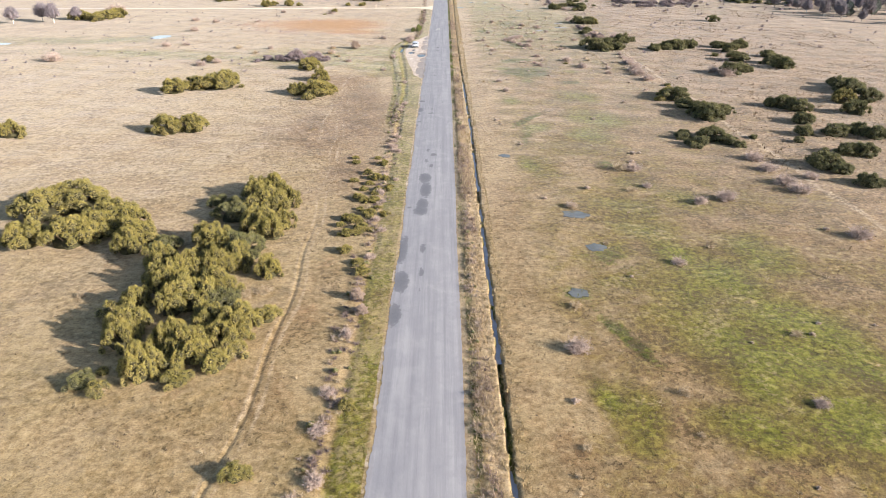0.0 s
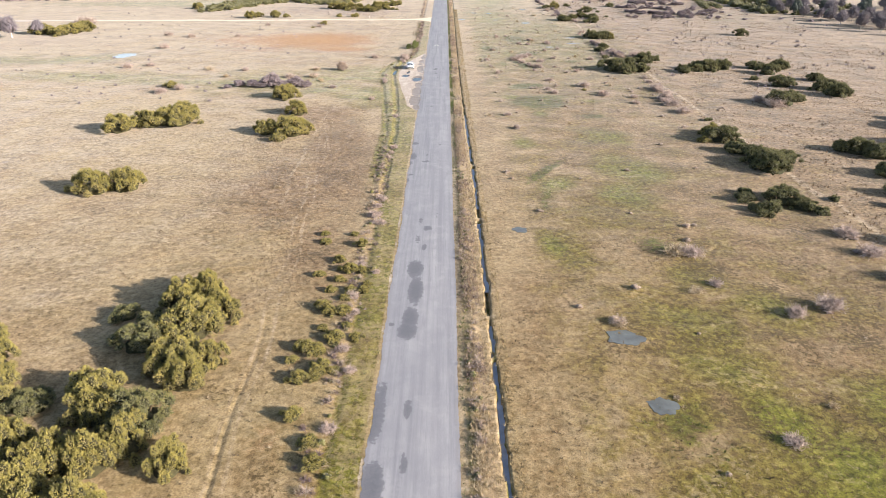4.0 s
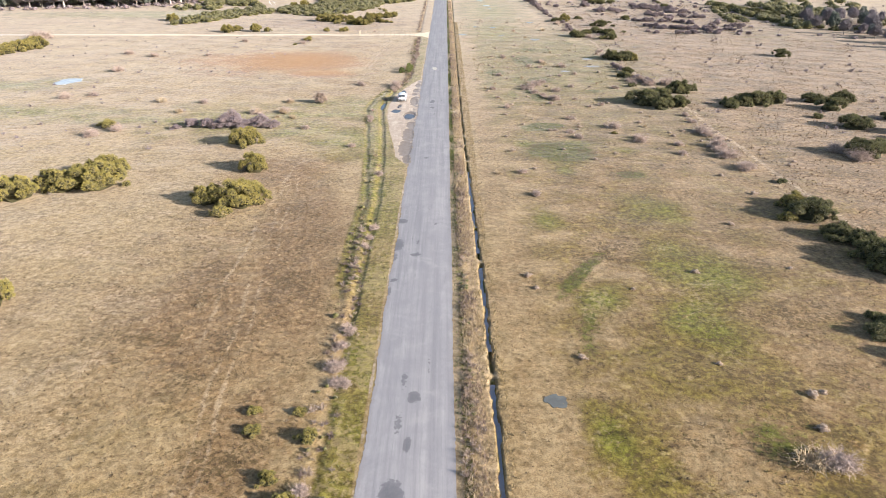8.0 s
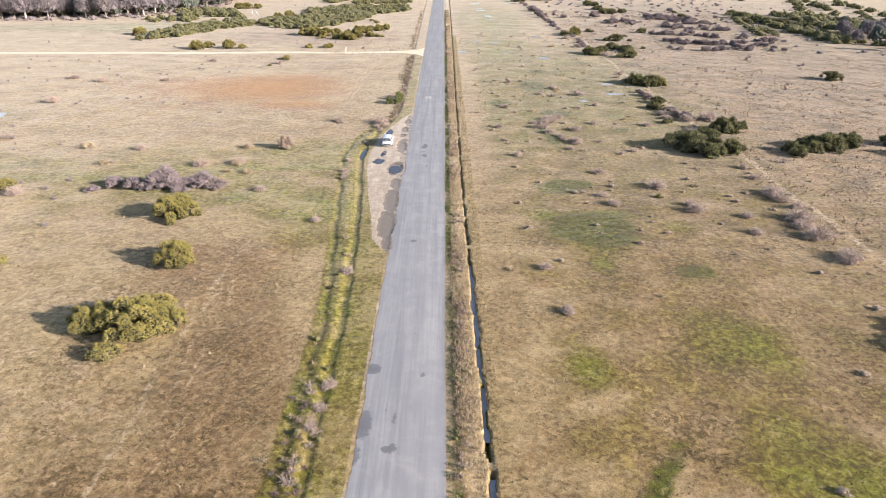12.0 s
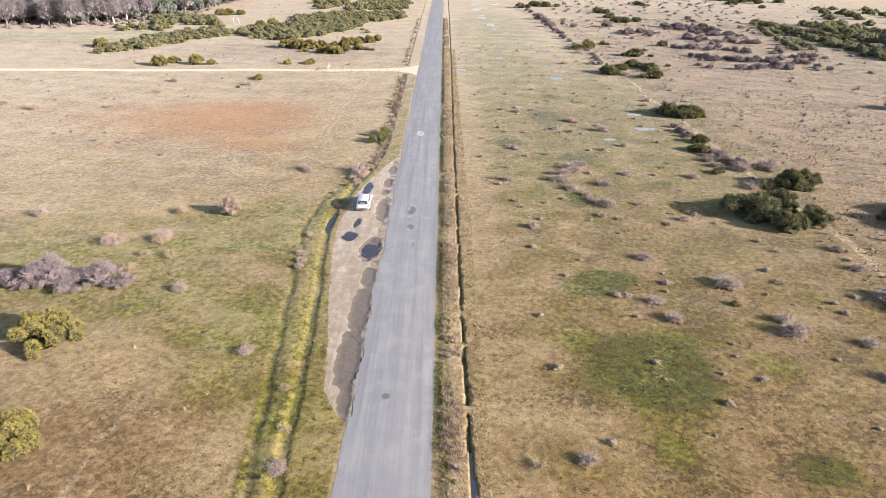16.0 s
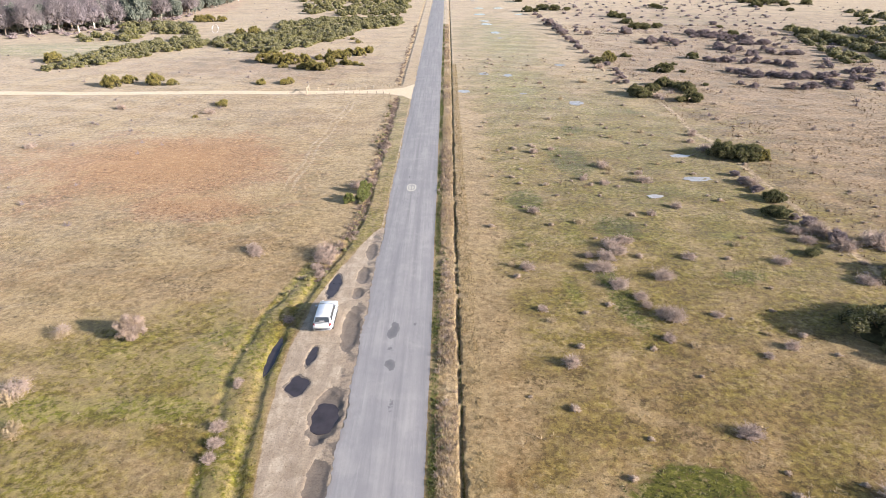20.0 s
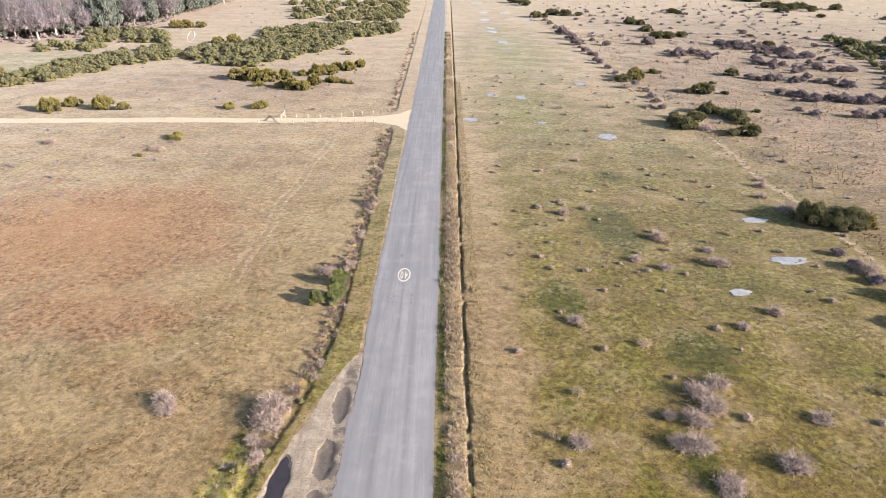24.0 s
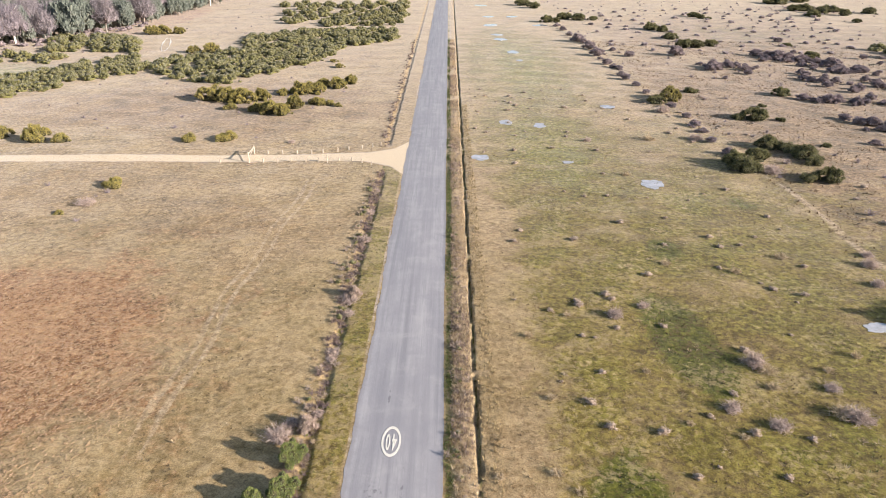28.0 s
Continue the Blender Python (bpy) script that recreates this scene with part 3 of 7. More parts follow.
    wet = np.maximum(wet, 0.6 * band(x - side, 0.2, 0.2))
    wet = np.maximum(wet, 0.5 * band(x - bend(INNER_DITCH, y), 0.2, 0.3) * (y > 112) * (y < 290))
    # The dark tone along the outer ditch also paints the bank's shadow.
    wet = np.maximum(wet, 0.36 * band(x - bend(OUTER_DITCH, y), 0.2, 0.3) * (y > 108) * (y < 206))
    # pale strips: grass beside the ditch, trodden paths
    pale = np.maximum(pale, 0.75 * band(x - (side + 4.1) / 2 - 0.1, 0.62, 0.4))
    p1 = np.interp(y, [30, 36, 53, 90, 140, 152], [-12.6, -12.2, -12.2, -14.1, -18.2, -19.2])
    p2 = np.interp(y, [100, 112, 130, 150, 165], [-18.0, -18.7, -19.6, -19.4, -17])
    p3 = np.interp(y, [226, 236, 252, 261, 284], [-17.3, -17.3, -17.2, -16.6, -15.2])
    for p, lo, hi in ((p1, 20, 150), (p2, 100, 160), (p3, 226, 288)):
        on = np.clip((y - lo) / 8, 0, 1) * np.clip((hi - y) / 8, 0, 1)
        for off in ((-0.35, 0.75) if p is not p2 else (0.0,)):
            pale = np.maximum(pale, (1.0 if p is p3 else 0.85 if p is p2 else 0.6) * band(x - p - off - 0.25 * np.sin(y * 0.37), 0.2, 0.3) * on)
    pale = np.maximum(pale, 0.8 * band(x - 3.25, 0.28, 0.2) * np.clip((152 - y) / 6, 0, 1))
    old_way = np.interp(y, [50, 110, 190, 260, 300], [50.6, 50.2, 49.2, 48.6, 48.4]) + 0.3 * np.sin(y * 0.21)
    pale = np.maximum(pale, 0.95 * band(x - old_way, 0.45, 0.4) * np.clip((300 - y) / 20, 0, 1) * (y > 40))
    for cy in CROSSINGS:
        pale = np.maximum(pale, 0.9 * band(y - cy, 0.4, 0.3) * (x > 3) * (x < 6.5))
    pale = np.maximum(pale, 0.14 * np.clip((y - 190) / 80, 0, 1) * band(x - 26, 18, 6))
    pale = np.maximum(pale, 0.38 * np.clip((-x - 18) / 8, 0, 1) * np.clip((165 - y) / 20, 0, 1) * np.clip((y - 60) / 20, 0, 1))
    # bare gravel: lay-by and side track
    edge = bend(LAYBY_EDGE, y)
    lay = np.clip((x - edge) / 0.5 + 0.5, 0, 1) * (x < -2.6) * np.clip((y - 151.5) / 2, 0, 1) * np.clip((217.5 - y) / 2, 0, 1)
    dirt = np.maximum(dirt, lay)
    tr = np.interp(x, [p[0] for p in TRACK], [p[1] for p in TRACK])
    wide = np.where(x > -16, np.interp(x, [-16, -9, -5, -2.5], [2.0, 2.3, 4.6, 9.5]), 1.75)
    way = np.clip((wide - np.abs(y - tr)) / 0.7 + 0.5, 0, 1) * (x < -2.4)
    dirt, rust = np.maximum(dirt, way), np.maximum(rust, way)
    dirt = np.maximum(dirt, 0.5 * band(x + 3.2, 0.15, 0.2) * (y < 420))
    moss, heath, wet = moss * (1 - dirt), heath * (1 - dirt), wet * (1 - dirt)
    damp = np.zeros_like(x)
    damp = np.maximum(damp, np.clip(hollow(x, y) / 0.035, 0, 1) * 1.0)
    damp = np.maximum(damp, 0.5 * band(x + 3.4, 0.7, 0.6) * (y > 150) * (y < 218))
    wet = np.maximum(wet, damp * dirt)
    return np.stack([moss, rust, heath], -1), np.stack([dirt, pale, wet], -1)


ground = build_ground()


# ---- road ----
STAINS = []


def tar_patch(cx, cy, rx, ry, strength=1.0):
    """A dark stain or old repair in the surface of the road."""
    STAINS.append((cx, cy, rx, ry, strength))


tar_patch(-0.90, 86.3, 0.71, 1.66, 1.00)
tar_patch(-0.69, 81.9, 0.61, 2.47, 1.00)
tar_patch(-0.96, 76.9, 0.63, 1.63, 1.00)
tar_patch(-1.12, 74.8, 0.74, 1.28, 1.00)
tar_patch(-2.82, 64.0, 0.62, 3.10, 0.85)
tar_patch(-2.46, 57.1, 0.73, 2.00, 0.90)
tar_patch(-2.68, 51.0, 0.57, 1.91, 0.85)
tar_patch(-2.49, 66.5, 0.32, 1.19, 0.70)
tar_patch(-0.60, 64.4, 0.29, 1.11, 0.75)
tar_patch(-0.56, 58.8, 0.24, 1.07, 0.75)
tar_patch(-0.63, 55.4, 0.20, 0.80, 0.55)
tar_patch(-2.53, 75.8, 0.31, 0.37, 0.70)
tar_patch(-2.60, 123.8, 0.43, 1.22, 0.80)
tar_patch(-2.67, 115.2, 0.32, 0.33, 1.00)
tar_patch(0.09, 96.5, 0.46, 0.62, 0.90)
tar_patch(-0.16, 91.4, 0.26, 0.89, 0.80)
tar_patch(-0.74, 98.7, 0.30, 1.51, 0.55)
tar_patch(-0.91, 93.5, 0.36, 1.53, 0.55)
tar_patch(-1.00, 87.3, 0.64, 0.76, 0.85)
tar_patch(-2.94, 112.9, 0.25, 1.57, 0.60)
tar_patch(1.12, 100.5, 0.21, 2.14, 0.45)
tar_patch(-2.71, 130.3, 0.62, 0.63, 1.00)
tar_patch(-2.74, 123.6, 0.55, 1.56, 0.85)
tar_patch(-3.01, 120.4, 0.43, 1.12, 0.65)
tar_patch(-0.86, 121.0, 0.53, 0.45, 0.70)
tar_patch(-0.51, 121.1, 0.19, 0.44, 0.90)
tar_patch(-0.61, 124.1, 0.20, 0.87, 0.60)
tar_patch(-0.51, 155.3, 0.29, 0.36, 1.00)
tar_patch(1.26, 129.5, 0.23, 0.53, 0.60)
tar_patch(-1.28, 125.3, 0.14, 1.36, 0.50)
tar_patch(0.44, 135.0, 0.18, 2.30, 0.45)
tar_patch(-0.33, 193.0, 0.38, 0.76, 1.00)
tar_patch(-0.22, 194.6, 0.26, 0.39, 0.85)
tar_patch(-0.25, 188.4, 0.30, 0.50, 1.00)
tar_patch(1.61, 194.6, 0.23, 0.25, 0.85)
tar_patch(0.30, 183.0, 0.25, 1.04, 0.55)
tar_patch(-0.27, 190.6, 0.39, 0.62, 0.50)
tar_patch(-0.07, 193.7, 0.32, 1.09, 0.90)
tar_patch(-0.03, 188.2, 0.30, 0.76, 0.90)
tar_patch(-0.86, 235.5, 0.19, 1.67, 0.50)
tar_patch(-1.19, 226.0, 0.96, 1.82, 0.40)
tar_patch(0.54, 226.1, 0.24, 2.73, 0.45)


def build_road():
    ys, cols = np.arange(-60, 720, 0.32), 26
    rnd = np.random.RandomState(5)
    left = -3.05 + 0.07 * np.sin(ys * 0.21) + 0.05 * np.sin(ys * 0.9 + 1) + rnd.normal(0, 0.035, len(ys))
    worn = (ys > 153) & (ys < 216)
    left = np.where(worn, left + 0.1 + 0.12 * np.sin(ys * 0.23) * np.sin(ys * 0.61) + rnd.normal(0, 0.05, len(ys)), left)
    right = 3.05 + 0.04 * np.sin(ys * 0.17) + rnd.normal(0, 0.02, len(ys))
    f = np.concatenate([[0.0], np.linspace(0, 1, cols), [1.0]])
    x = left[:, None] + (right - left)[:, None] * f
    y = np.repeat(ys[:, None], cols + 2, 1)
    z = 0.012 + 0.048 * (1 - np.abs(2 * f - 1) ** 1.6) + 0 * x
    z[:, 0] = z[:, -1] = -0.06
    n = cols + 2
    i = np.arange(len(ys) * n).reshape(len(ys), n)
    quads = np.stack([i[:-1, :-1], i[:-1, 1:], i[1:, 1:], i[1:, :-1]], -1).reshape(-1, 4)
    me = mesh_of("road", np.stack([x, y, z], -1).reshape(-1, 3), quads, ASPHALT)
    stain = np.zeros_like(x)
    for cx, cy, rx, ry, strength in STAINS:
        stain = np.maximum(stain, blob(x, y, cx, cy, rx * 1.05, ry * 1.05) * strength)
    edge = np.clip(1 - np.minimum(x - left[:, None], right[:, None] - x) / 0.55, 0, 1)
    at = me.color_attributes.new("stain", "FLOAT_COLOR", "POINT")
    at.data.foreach_set("color", np.stack([stain, edge, 0 * x, 0 * x + 1], -1).astype(np.float32).ravel())
    return tagged(new("road", me), "pale worn grey asphalt country road with ragged edges", "road", kind="structure")


road = build_road()


def flat_shape(cx, cy, rx, ry, z, seed, sides=22, rag=0.22, turn=0.0, power=2.0):
    """An irregular flat outline with a thin edge, as verts and faces."""
    rnd = np.random.RandomState(seed)
    ang = np.linspace(0, 2 * math.pi, sides, endpoint=False)
    wave = 1 + rag * (0.3 * np.sin(ang * 7 + rnd.rand() * 6) + 0.22 * np.sin(ang * 11 + rnd.rand() * 6) + 0.15 * np.sin(ang * 17 + rnd.rand() * 6) + 0.5 * np.sin(ang * 2 + rnd.rand() * 6) + 0.4 * np.sin(ang * 3 + rnd.rand() * 6) + 0.5 * np.sin(ang * 5 + rnd.rand() * 6)) + rnd.normal(0, rag * 0.03, sides)
    ca, sa = np.cos(ang), np.sin(ang)
    sq = (np.abs(ca) ** power + np.abs(sa) ** power) ** (-1 / power)
    u, v = ca * rx * wave * sq, sa * ry * wave * sq
    c, s = math.cos(turn), math.sin(turn)
    top = [(cx + a * c - b * s, cy + a * s + b * c, z) for a, b in zip(u, v)]
    low = [(px, py, z - 0.05) for px, py, _ in top]
    verts = top + low + [(cx, cy, z)]
    faces = [(i, (i + 1) % sides, 2 * sides) for i in range(sides)] + [(i + sides, (i + 1) % sides + sides, (i + 1) % sides, i) for i in range(sides)]
    return verts, faces


def puddle(cx, cy, rx, ry, seed, z=None, label="shallow puddle tinted pale like the sky it mirrors", mat=None, turn=0.0):
    base = float(height(np.array(cx), np.array(cy))) if z is None else z
    verts, faces = flat_shape(cx, cy, rx * 0.98, ry * 0.98, base + 0.035, seed, 96, 0.17, turn)
    tagged(new("puddle", mesh_of("puddle", verts, faces, mat or WATER)), label, "puddle", "puddles on the heath", "structure")


puddle(17.6, 64.9, 1.01, 1.05, 1, mat=POOL_WATER, label="shallow grey-green pool in the wet heath")
puddle(17.0, 73.8, 1.45, 1.21, 2, mat=POOL_WATER, label="shallow grey-green pool in the wet heath")
puddle(10.5, 96.2, 0.83, 0.81, 3, mat=POOL_WATER, label="shallow grey-green pool in the wet heath")
puddle(14.0, 54.9, 0.85, 0.95, 24, mat=POOL_WATER, label="shallow grey-green pool in the wet heath")
puddle(13.7, 315.9, 1.27, 1.62, 4)
puddle(19.5, 313.7, 1.10, 1.56, 5)
puddle(31.1, 282.9, 1.54, 1.85, 6)
puddle(8.2, 294.6, 1.50, 1.29, 7)
puddle(34.6, 328.4, 1.39, 1.45, 8)
puddle(21.2, 292.7, 0.76, 0.69, 9)
puddle(21.7, 395.6, 1.78, 2.55, 10)
puddle(19.9, 421.8, 2.27, 2.57, 11)
puddle(19.7, 432.4, 1.90, 2.10, 12)
puddle(18.8, 458.6, 2.62, 3.41, 13)
puddle(38.2, 459.6, 4.22, 2.58, 14)
puddle(18.3, 534.4, 2.67, 4.15, 15)
puddle(29.0, 487.3, 2.31, 3.12, 16)
puddle(19.7, 486.8, 2.31, 3.11, 17)
puddle(22.4, 381.4, 0.76, 1.34, 18)
puddle(40.9, 245.9, 1.41, 0.87, 19)
puddle(40.0, 234.7, 2.16, 0.90, 20)
puddle(32.0, 227.5, 1.02, 0.69, 21)
puddle(-83.8, 213.2, 2.81, 3.45, 22)
puddle(-123.8, 199.9, 2.00, 2.04, 23)


# ---- shrubs ----
def lumps(rnd, n, flat):
    """Lobes of a heaped crown one metre across that reaches the ground: centre and radius."""
    out = [(0.0, 0.0, 0.2 * flat, 0.27)]
    for k in range(n - 1):
        a, up = k * 2.4 + rnd.rand() * 0.8, ((k + 0.5) / (n - 1)) ** 1.15
        el = up * 1.45
        reach = 0.34 * rnd.uniform(0.66, 1.18)
        r = rnd.uniform(0.07, 0.135)
        out.append((reach * math.cos(el) * math.cos(a), reach * math.cos(el) * math.sin(a), (0.08 + reach * 1.08 * math.sin(el)) * flat, r))
    return out


ICO = bmesh.new()
bmesh.ops.create_icosphere(ICO, subdivisions=1, radius=1.0)
ICO_V = np.array([v.co[:] for v in ICO.verts])
ICO_F = np.array([[v.index for v in f.verts] for f in ICO.faces])
ICO.free()


def crown_mesh(name, seed, lobes, sprays, size, mat, flat=1.0, top=1.0, slim=1.0, core=None):
    """A crown of leafy sprays, each a small spiky cone, over rough inner lumps."""
    rnd = np.random.RandomState(seed)
    parts = lumps(rnd, lobes, flat)
    mid, rad = np.array([p[:3] for p in parts]), np.array([p[3] for p in parts])
    squash = np.array([1, 1, flat * 1.05])
    verts, faces, n = [], [], 0
    for cx, cy, cz, r in parts:
        v = ICO_V * (r * 0.84) * (1 + rnd.normal(0, 0.12, (len(ICO_V), 1))) * squash + (cx, cy, cz)
        v[:, 2] = np.maximum(v[:, 2], 0.0)
        verts.append(v)
        faces.append(ICO_F + n)
        n += len(v)
    pick = rnd.choice(len(parts), sprays, p=rad ** 2 / (rad ** 2).sum())
    d = rnd.normal(size=(sprays, 3))
    d[:, 2] = np.abs(d[:, 2]) * 0.9 - 0.3
    d /= np.linalg.norm(d, axis=1)[:, None]
    p = mid[pick] + d * (rad[pick] * rnd.uniform(0.8, 1.06, sprays))[:, None] * squash
    gap = np.linalg.norm((p[:, None] - mid[None]) / (1, 1, flat), axis=2) / rad[None]
    ok = (gap.min(axis=1) > 0.74) & (p[:, 2] > 0.0)
    p, d = p[ok], d[ok]
    m = len(p)
    tip = d + rnd.normal(0, 0.35, (m, 3)) + np.array([0, 0, 0.3 * top])
    tip /= np.linalg.norm(tip, axis=1)[:, None]
    s = (size * rnd.uniform(0.6, 1.4, m))[:, None]
    u = np.cross(tip, (0.3, 0.5, 0.8))
    u /= np.linalg.norm(u, axis=1)[:, None]
    w = np.cross(tip, u)
    a0 = rnd.uniform(0, 6.283, (m, 1))
    ring = [p - tip * s * 0.35 + s * 0.62 * slim * (np.cos(a0 + a) * u + np.sin(a0 + a) * w) for a in (0, 2.09, 4.19)]
    verts.append(np.stack(ring + [p + tip * s * 0.95 / slim ** 0.6], 1).reshape(-1, 3))
    faces.append((np.array([(0, 1, 3), (1, 2, 3), (2, 0, 3)])[None] + n + 4 * np.arange(m)[:, None, None]).reshape(-1, 3))
    me = mesh_of(name, np.concatenate(verts), np.concatenate(faces), mat)
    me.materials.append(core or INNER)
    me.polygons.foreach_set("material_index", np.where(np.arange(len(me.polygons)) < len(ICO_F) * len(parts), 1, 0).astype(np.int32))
    return me


def gorse_mesh(name, seed, heads, sprays, size, mat, core, top=0.9):
    """A low heaped bush one metre across: many separate leafy heads over inner lumps coloured as shade."""
    rnd = np.random.RandomState(seed)
    k = np.arange(heads)
    q = np.sqrt((k + 0.5) / heads) * rnd.uniform(0.85, 1.12, heads)
    a = k * 2.39996 + rnd.normal(0, 0.28, heads)
    lean = 1 + 0.16 * np.sin(a * 2 + rnd.rand() * 6) + 0.12 * np.sin(a * 3 + rnd.rand() * 6)
    r = 0.55 / math.sqrt(heads) * rnd.uniform(0.6, 1.2, heads)
    dome = np.sqrt(np.clip(1.12 - q * q, 0.03, 1))
    z = 0.5 * dome * rnd.uniform(0.58, 1.12, heads)
    mid = np.stack([0.42 * q * lean * np.cos(a), 0.42 * q * lean * np.sin(a), np.maximum(z - r * 0.5, r * 0.55)], -1)
    verts, faces, n = [], [], 0
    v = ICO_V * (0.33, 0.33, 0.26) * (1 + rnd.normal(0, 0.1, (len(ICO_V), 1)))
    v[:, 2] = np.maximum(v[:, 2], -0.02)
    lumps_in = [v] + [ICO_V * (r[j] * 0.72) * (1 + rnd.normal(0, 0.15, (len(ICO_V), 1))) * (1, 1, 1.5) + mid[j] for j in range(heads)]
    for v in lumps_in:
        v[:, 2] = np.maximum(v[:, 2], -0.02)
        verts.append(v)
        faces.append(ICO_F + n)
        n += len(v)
    pick = rnd.choice(heads, sprays, p=r ** 2 / (r ** 2).sum())
    d = rnd.normal(size=(sprays, 3))
    d[:, 2] = np.abs(d[:, 2]) * 1.1 - 0.35
    d /= np.linalg.norm(d, axis=1)[:, None]
    p = mid[pick] + d * (r[pick] * rnd.uniform(0.7, 1.16, sprays))[:, None] * (1, 1, 1.5)
    gap = np.linalg.norm((p[:, None] - mid[None]) / (1, 1, 1.5), axis=2) / r[None]
    ok = (gap.min(axis=1) > 0.64) & (p[:, 2] > 0.0)
    p, d = p[ok], d[ok]
    m = len(p)
    tip = d + rnd.normal(0, 0.4, (m, 3)) + np.array([0, 0, 0.45 * top])
    tip /= np.linalg.norm(tip, axis=1)[:, None]
    s = (size * rnd.uniform(0.5, 1.5, m))[:, None]
    u = np.cross(tip, (0.3, 0.5, 0.8))
    u /= np.linalg.norm(u, axis=1)[:, None]
    w = np.cross(tip, u)
    a0 = rnd.uniform(0, 6.283, (m, 1))
    ring = [p - tip * s * 0.35 + s * 0.5 * (np.cos(a0 + t) * u + np.sin(a0 + t) * w) for t in (0, 2.09, 4.19)]
    verts.append(np.stack(ring + [p + tip * s * 1.15], 1).reshape(-1, 3))
    faces.append((np.array([(0, 1, 3), (1, 2, 3), (2, 0, 3)])[None] + n + 4 * np.arange(m)[:, None, None]).reshape(-1, 3))
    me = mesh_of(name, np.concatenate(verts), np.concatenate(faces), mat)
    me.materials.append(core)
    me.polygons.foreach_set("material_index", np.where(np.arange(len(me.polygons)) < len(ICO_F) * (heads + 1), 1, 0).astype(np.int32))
    return me


def twig_mesh(name, seed, count, mat, wide=0.012, low=0.1, arch=0.25, length=0.5, tall=0.55):
    """A thicket of bent tapering twigs spraying up from the foot, forking near their ends."""
    rnd = np.random.RandomState(seed)
    verts, faces, n = [], [], 0

    def ribbon(a, b, c, w, side):
        nonlocal n
        verts.append(np.array([a - side * w, a + side * w, b - side * w * 0.7, b + side * w * 0.7, c]))
        faces.extend([(n, n + 1, n + 3), (n, n + 3, n + 2), (n + 2, n + 3, n + 4)])
        n += 5

    for k in range(count):
        a = rnd.rand() * 6.283
        out = (0.15 + 0.85 * math.sqrt(rnd.rand())) * length
        up = tall * (low + (1 - low) * rnd.rand()) * math.sqrt(max(0.05, 1 - (out / length) ** 2 * 0.75))
        d = np.array([math.cos(a), math.sin(a), 0.0])
        root = d * 0.10 * rnd.rand() + np.array([*rnd.normal(0, 0.06, 2), 0.0])
        end = d * out + np.array([*rnd.normal(0, 0.05, 2), up])
        mid = root * 0.45 + end * 0.55 + np.array([*rnd.normal(0, 0.03, 2), up * arch])
        side = np.array([-d[1], d[0], 0.0]) + rnd.normal(0, 0.5, 3)
        side /= np.linalg.norm(side)
        ribbon(root, mid, end, wide, side)
        for _ in range(2):
            f = mid + (end - mid) * rnd.rand() * 0.8
            e = f + rnd.normal(0, 0.09, 3) + np.array([0, 0, 0.05])
            e[2] = max(e[2], 0.01)
            ribbon(f, (f + e) / 2 + rnd.normal(0, 0.01, 3), e, wide * 0.7, side)
    return mesh_of(name, np.concatenate(verts), faces, mat)


def stem_mesh(name, seed, count, mat, tall=0.4, thick=0.025):
    """A few crooked woody stems from the foot of a bush."""
    rnd = np.random.RandomState(seed)
    verts, faces, n = [], [], 0
    for k in range(count):
        a = 6.283 * (k + rnd.rand() * 0.7) / count
        p, d = np.array([0.03 * math.cos(a), 0.03 * math.sin(a), -0.06]), np.array([math.cos(a) * 0.55, math.sin(a) * 0.55, 1.0])
        for s in range(4):
            r = thick * (1 - s * 0.23)
            verts += [p + r * np.array([math.cos(t), math.sin(t), 0]) for t in (0, 1.57, 3.14, 4.71)]
            if s:
                faces += [(n - 4 + j, n - 4 + (j + 1) % 4, n + (j + 1) % 4, n + j) for j in range(4)]
            n += 4
            p = p + d * tall / 3 + np.array([*rnd.normal(0, 0.02, 2), 0])
    return mesh_of(name, np.array(verts), faces, mat)


